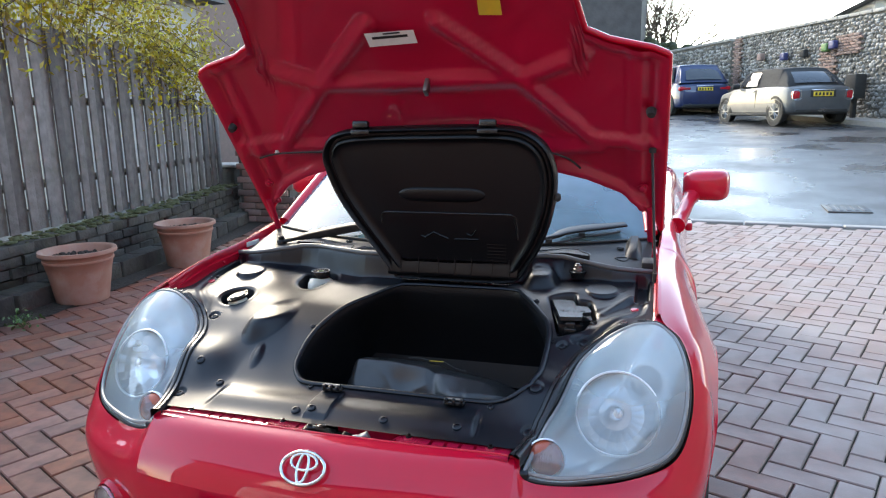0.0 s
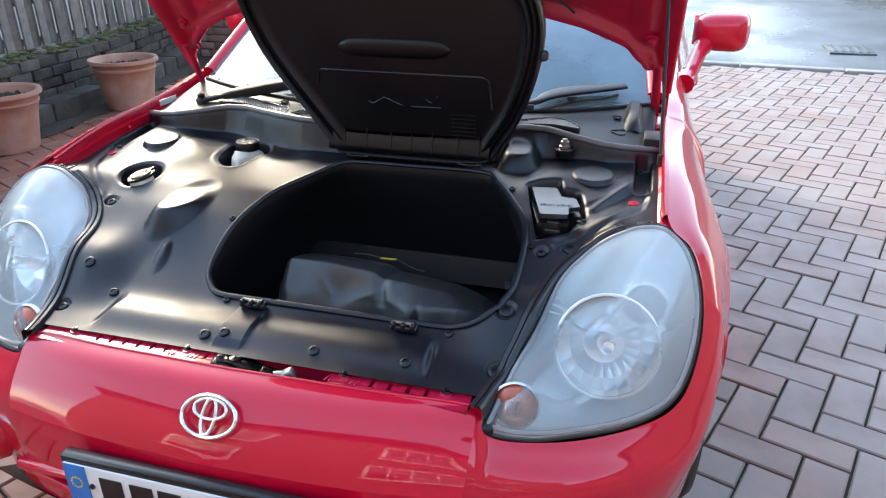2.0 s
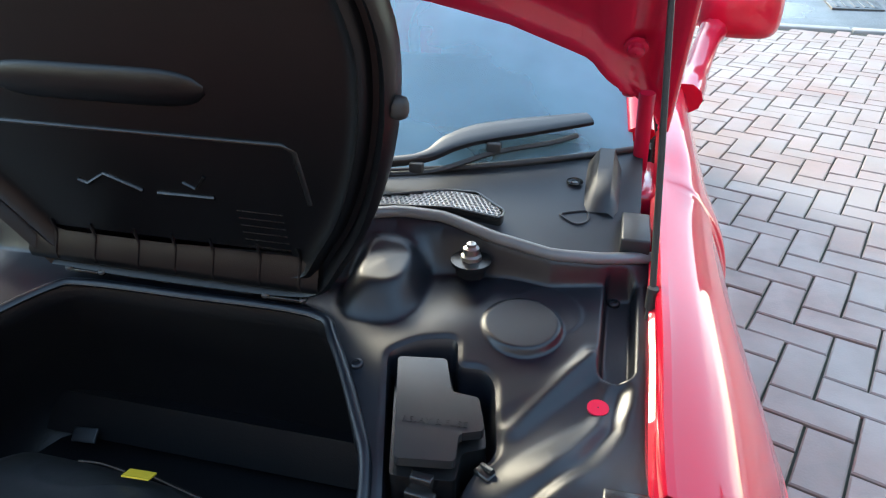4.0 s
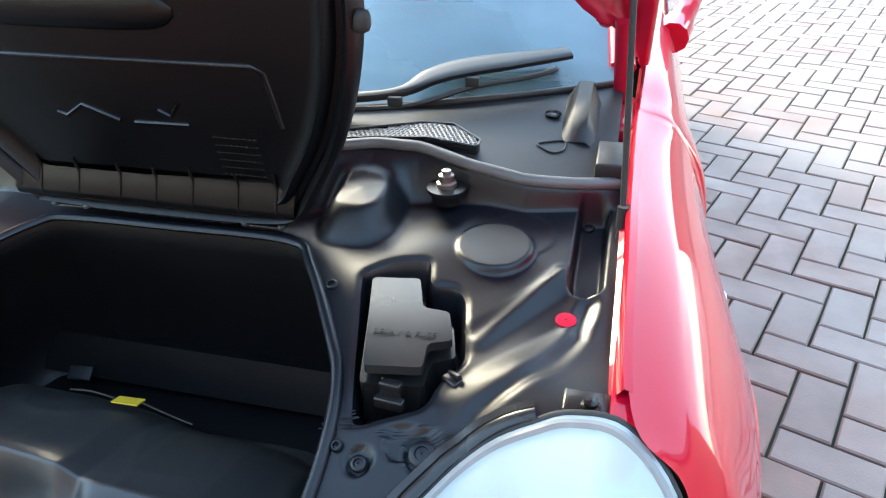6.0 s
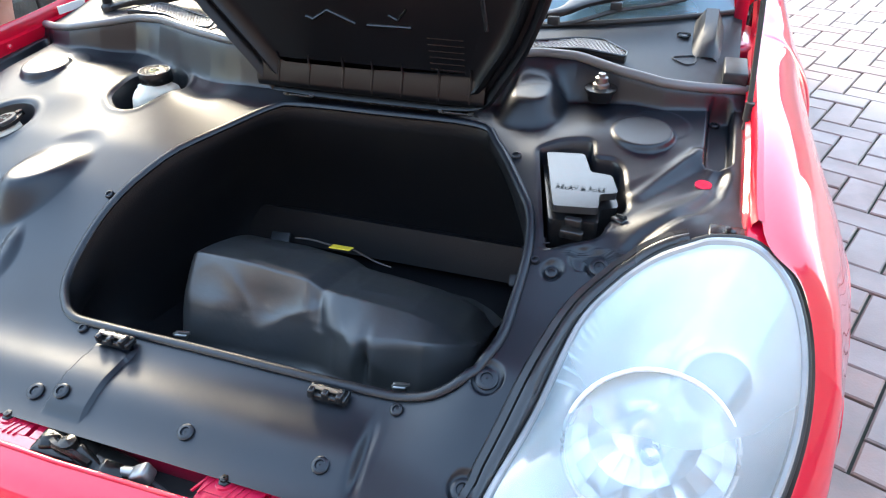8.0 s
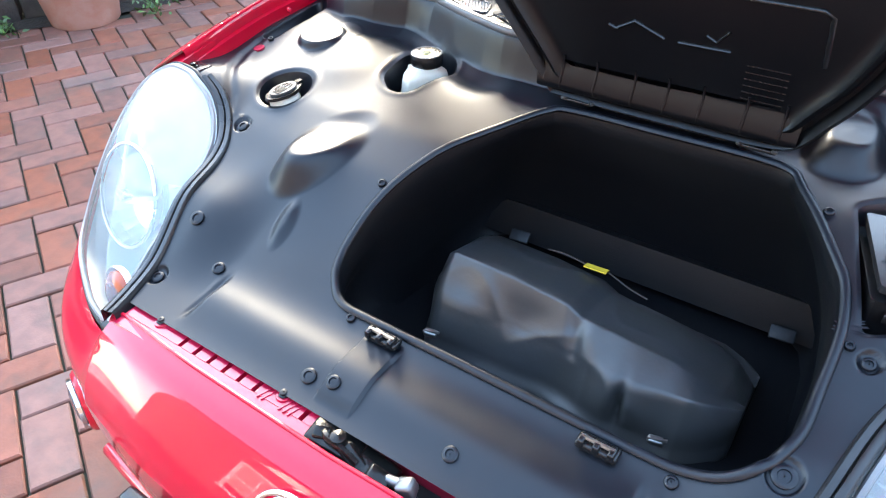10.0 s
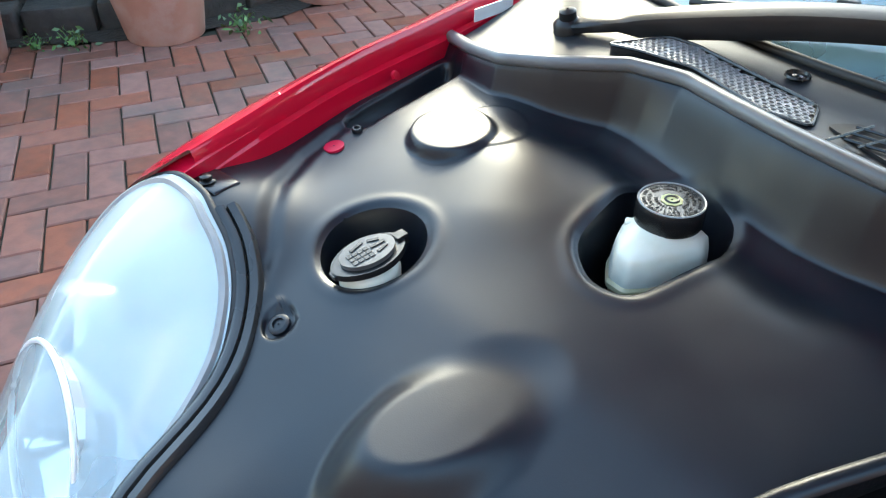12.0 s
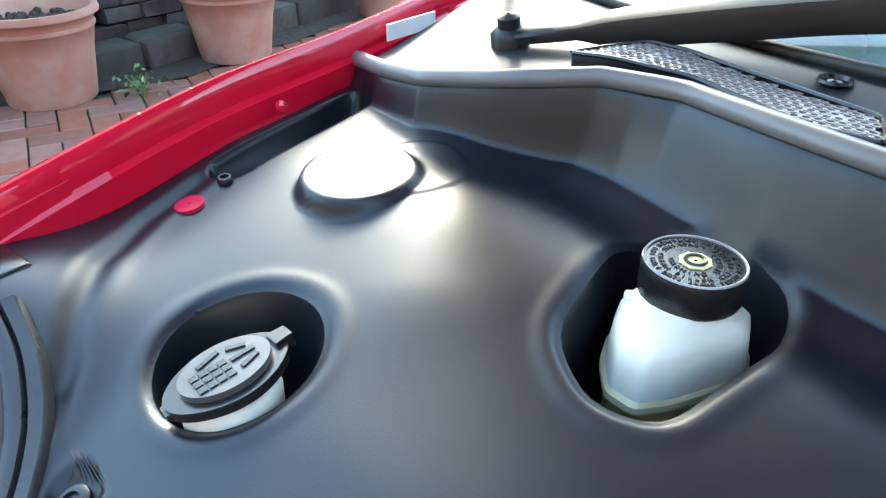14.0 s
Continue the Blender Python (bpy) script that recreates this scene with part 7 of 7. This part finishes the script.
ring_text("USE ONLY DOT3 BRAKE FLUID FROM A SEALED CONTAINER ", .0042, .0246, -3.1, 2 * math.pi / 50)
ring_text("CLEAN FILLER CAP BEFORE REMOVING ", .0044, .0200, -2.9, 2 * math.pi / 33)
ring_text("WARNING (DOT3) ", .0044, .0145, -2.6, 2 * math.pi / 22)
bm = B()
lathe(bm, [(.0095, .7542), (.0095, .7550), (.001, .7550)], (BC.x, BC.y, 0), (0, 0, 1), 8)
part("cap_mark", bm, mat("pale_yellow_print", (.55, .55, .25), .5, 0, (.5, .5, .22), 30, .5), cap, "pale yellow octagon mark")
bm = B()
tube(bm, [(BC.x + .0055 * math.cos(a), BC.y + .0055 * math.sin(a), .7552) for a in [2 * math.pi * i / 24 for i in range(24)]], .0011, 5, closed=True)
part("mark_ring", bm, INK, cap)

# screen-wash filler
wf = pivot("washer_filler", car, "white washer filler with black cap")
WC = Vector((-.488, .585, 0))
bm = B()
lathe(bm, [(.026, .60), (.027, .66), (.028, .697), (.026, .704), (.022, .706)], (WC.x, WC.y, 0), (0, 0, 1), 32)
part("neck", bm, WHITEPL, wf, "white filler neck")
tl = Euler((radians(-6), radians(-8), radians(78)))
cm = Matrix.LocRotScale(Vector((WC.x, WC.y, .712)), tl, None)
bm = B()
prism(bm, [(.033 * math.cos(a) * (1 + .08 * math.cos(2 * a)), .027 * math.sin(a)) for a in [2 * math.pi * i / 40 for i in range(40)]], -.006, .0, cm)
cp = part("cap", bm, PLASTIC2, wf, "black oval snap cap")
bm = B()
prism(bm, [(.026 * math.cos(a), .021 * math.sin(a)) for a in [2 * math.pi * i / 40 for i in range(40)]], .0, .004, cm)
part("cap_top", bm, WORNGREY, cp, "worn pale grey cap top")
for row in range(3):
    for col in range(4):
        bm = B()
        x0, y0 = -.019 + .0055 * col, -.0125 + .0062 * row
        prism(bm, [(x0, y0), (x0 + .0044, y0), (x0 + .0044, y0 + .0046), (x0, y0 + .0046)], .004, .0050, cm)
        part("raised_mark", bm, PLASTIC2, cp)
for a0, b0 in (((.006, -.010), (.017, -.006)), ((.004, .000), (.018, .000)), ((.006, .011), (.016, .006)), ((-.012, .0085), (.002, .013))):
    bm = B()
    d0 = (Vector(b0) - Vector(a0)).normalized()
    n0 = Vector((-d0.y, d0.x)) * .0016
    prism(bm, [tuple(Vector(a0) - n0), tuple(Vector(b0) - n0), tuple(Vector(b0) + n0), tuple(Vector(a0) + n0)], .004, .0052, cm)
    part("raised_mark", bm, PLASTIC2, cp)
bm = B()
prism(bm, [(.028, -.006), (.039, -.005), (.039, .005), (.028, .006)], -.006, .003, cm)
part("cap_tab", bm, PLASTIC2, cp)
bm = B()
prism(bm, [(-.028, -.010), (-.037, -.004), (-.037, .005), (-.028, .010)], -.006, -.002, cm)
part("cap_hinge", bm, PLASTIC2, cp)

# ---------------------------------------------------------------- loose things in the bin
def bag_point(u, v):
    """A soft bag lying on its side: u along its length 0..1, v round its section 0..1."""
    x = -.105 + .485 * u
    top = float(np.interp(u, [0, .04, .30, .48, .53, .62, .80, .94, 1], [.525, .562, .566, .560, .548, .545, .528, .502, .475]))
    fy = float(np.interp(u, [0, .06, .45, .60, 1], [.520, .498, .492, .486, .505]))
    sec = [(fy - .058, .425), (fy - .062, .455), (fy - .036, .515), (fy, top), (fy + .050, top - .012), (fy + .110, top - .034), (fy + .155, top - .075), (fy + .165, .425)]
    s = v * 8
    i = int(s) % 8
    t = s - int(s)
    a, b, c, d = [Vector((0, *sec[(i + k) % 8])) for k in (-1, 0, 1, 2)]
    p = .5 * ((2 * b) + (c - a) * t + (2 * a - 5 * b + 4 * c - d) * t * t + (3 * b - a - 3 * c + d) * t ** 3)
    k = .85 if i in (2, 3) else 0                     # the top front seam stays crisp
    p = p * (1 - k) + (b + (c - b) * t) * k
    end = min(1, 11 * u + .12, 7 * (1 - u) + .10) ** .5
    mid = Vector((0, fy + .06, .485))
    p = mid + Vector((0, (p.y - mid.y) * (.55 + .45 * end), (p.z - mid.z) * (end if p.z > mid.z else 1)))
    front = max(0.0, min(1.0, (fy + .01 - p.y) / .05))
    upper = max(0.0, min(1.0, (p.z - .50) / .04))
    P = Vector((x * 5, p.y * 6, p.z * 6))
    n = noise.noise(P) * .007 + noise.noise(P * 2.1 + Vector((4, 1, 2))) * .004 + (1 - abs(noise.noise(P * 1.7 + Vector((3, 1, 7))))) ** 6 * .003
    # slack folds: a notch in the seam, long sags, and a pucker low on the front
    notch = math.exp(-((u - .515 + .6 * (p.z - .55)) / .022) ** 2) - .7 * math.exp(-((u - .565 + .6 * (p.z - .55)) / .030) ** 2)
    r = math.hypot((u - .685) * .485, (p.z - .488) * .9)
    pucker = .010 * math.exp(-(r / .036) ** 2) - .022 * math.exp(-(((u - .705) * .485) / .008) ** 2 - ((p.z - .480) / .026) ** 2)
    sag = .009 * math.sin(9 * u + 14 * (p.z - .45)) + .003 * math.sin(23 * u - 30 * p.z)
    out = n + front * (sag - .012 * notch * upper + pucker)
    return Vector((x, p.y, p.z)) + Vector((0, -front, .6 * upper + .2)) * out


bm = B()
nu, nv = 130, 120
sweep(bm, [[bag_point(i / nu, j / nv) for j in range(nv)] for i in range(nu + 1)], True, True)
bag = solo("tool_bag", bm, BAG, "crumpled black vinyl bag lying in the boot bin", "bag", auto=None)
lowest = min(v.co.z for v in bag.data.vertices)
bag.location.z = .421 - lowest
def bag_top(x, y):
    return max([v.co.z for v in bag.data.vertices if abs(v.co.x - x) < .02 and abs(v.co.y - y) < .02] or [.5]) + bag.location.z


BASE[bag.name] = Vector((0, 0, bag.location.z))
TZ = bag_top(.114, .62)
bm = B()
box(bm, (.114, .620, TZ + .002), (.036, .018, .002), Euler((radians(-20), 0, .05)))
tag = part("warning_tag", bm, YELLOW, bag, "small yellow warning tag")
bm = B()
tube(bm, spline([(.03, .62, bag_top(.03, .62)), (.06, .622, bag_top(.06, .622) + .003), (.095, .620, TZ + .003)], 4), .0015, 5)
part("tag_cord", bm, INK, bag)
bm = B()
tube(bm, spline([(.135, .620, TZ + .003), (.17, .624, bag_top(.17, .624) + .003), (.20, .62, bag_top(.20, .62))], 4), .0015, 5)
part("tag_cord", bm, INK, bag)
# lining step at the bin's back, with its tabs
bm = B()
box(bm, (.13, .793, .457), (.70, .066, .054), Euler((radians(66), 0, 0)))
board = part("lining_step", bm, CARPET, liner, "dark lining step in the bin")
for x in (-.085, .385):
    bm = B()
    box(bm, (x, .742, .456), (.038, .022, .006), Euler((radians(38), 0, .1)), .002)
    part("lining_tab", bm, GREYPL, board)
for x in (-.05, .30):
    bm = B()
    box(bm, (x, .405, .500), (.020, .012, .010), Euler((.2, .1, .3)), .003)
    tube(bm, [(x - .01, .40, .503), (x + .014, .408, .505)], .0025, 6)
    part("floor_clip", bm, STEEL, liner, "small steel hold-down clip")

# ---------------------------------------------------------------- clay block paving in herringbone
PIT = .1085
LAY_L, LAY_R = (radians(65.1), .1078, (-.119, .424)), (radians(69.25), .1113, (-0.019, 0.166))


def lay(u, v, g):
    """A point of one laying grid (turn, pitch, origin) in the plan."""
    a, p, (ou, ov) = g
    u, v = (u + ou) * p, (v + ov) * p
    return Vector((u * math.cos(a) - v * math.sin(a), u * math.sin(a) + v * math.cos(a)))


def herring(x0, x1, y0, y1):
    """Centres and turns of herringbone blocks; the courses swing a little from one side of the drive to the other."""
    n = 90
    for i in range(-n, n):
        for j in range(-n, n):
            k = (i + j) % 4
            if k == 1:
                u, v, r = i + 1, j + .5, 0
            elif k == 3:
                u, v, r = i + .5, j + 1, 1
            else:
                continue
            l, q = lay(u, v, LAY_L), lay(u, v, LAY_R)
            if max(abs(l.x), abs(l.y)) > 8:
                continue
            w = float(sstep(((l.x + q.x) / 2 + 1.0) / 2.0))
            p = l * (1 - w) + q * w
            if x0 < p.x < x1 and y0 < p.y < y1:
                yield p.x, p.y, r, LAY_L[0] * (1 - w) + LAY_R[0] * w, LAY_L[1] * (1 - w) + LAY_R[1] * w


def paver_mesh(L, W):
    """A block with an eased upper edge."""
    h, t, e = -.012, 0.0, .004
    a, b, c, d = L / 2, W / 2, L / 2 - e, W / 2 - e
    vs = [(-a, -b, h), (a, -b, h), (a, b, h), (-a, b, h), (-a, -b, t - e), (a, -b, t - e), (a, b, t - e), (-a, b, t - e), (-c, -d, t), (c, -d, t), (c, d, t), (-c, d, t)]
    fs = [(0, 1, 5, 4), (1, 2, 6, 5), (2, 3, 7, 6), (3, 0, 4, 7), (4, 5, 9, 8), (5, 6, 10, 9), (6, 7, 11, 10), (7, 4, 8, 11), (8, 9, 10, 11)]
    return vs, fs


pv, pf = paver_mesh(2 * PIT - .0065, PIT - .0065)
pm = bpy.data.meshes.new("paver")
pm.from_pydata(pv, [], pf)
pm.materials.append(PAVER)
ro = random.Random(77)
vs_, fs_ = [], []
count = 0
for x, y, r, PA, pit in herring(-5.2, 4.4, -5.5, 6.6):
    if y > kerb_y(x) - .18:
        continue
    edge = float(np.interp(y, [p[1] for p in FL], [p[0] + .58 for p in FL]))
    if x < edge:
        continue
    ang = PA + (math.pi / 2 if r else 0)
    m = Matrix.Translation((x, y, ro.uniform(-.0025, .0015))) @ Matrix.Rotation(ang + ro.gauss(0, .006), 4, "Z") @ Matrix.Rotation(ro.gauss(0, .006), 4, "X") @ Matrix.Rotation(ro.gauss(0, .006), 4, "Y") @ Matrix.Diagonal((pit / PIT, pit / PIT, 1, 1))
    if (-2.2 < x < -1.05 and -.3 < y < 1.6 or 1.0 < x < 1.75 and .7 < y < 2.6) and count < 300:
        o = new("paver", pm)
        o.parent = driveway
        o.matrix_local = m
        count += 1
    else:
        q = len(vs_)
        vs_ += [tuple(m @ Vector(p)) for p in pv]
        fs_ += [tuple(q + k for k in f) for f in pf]
me = bpy.data.meshes.new("paver_field")
me.from_pydata(vs_, [], fs_)
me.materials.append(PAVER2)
o = new("paver_field", me)
o.parent = driveway
tagged(o, "red-brown clay blocks in herringbone", kind="stuff")
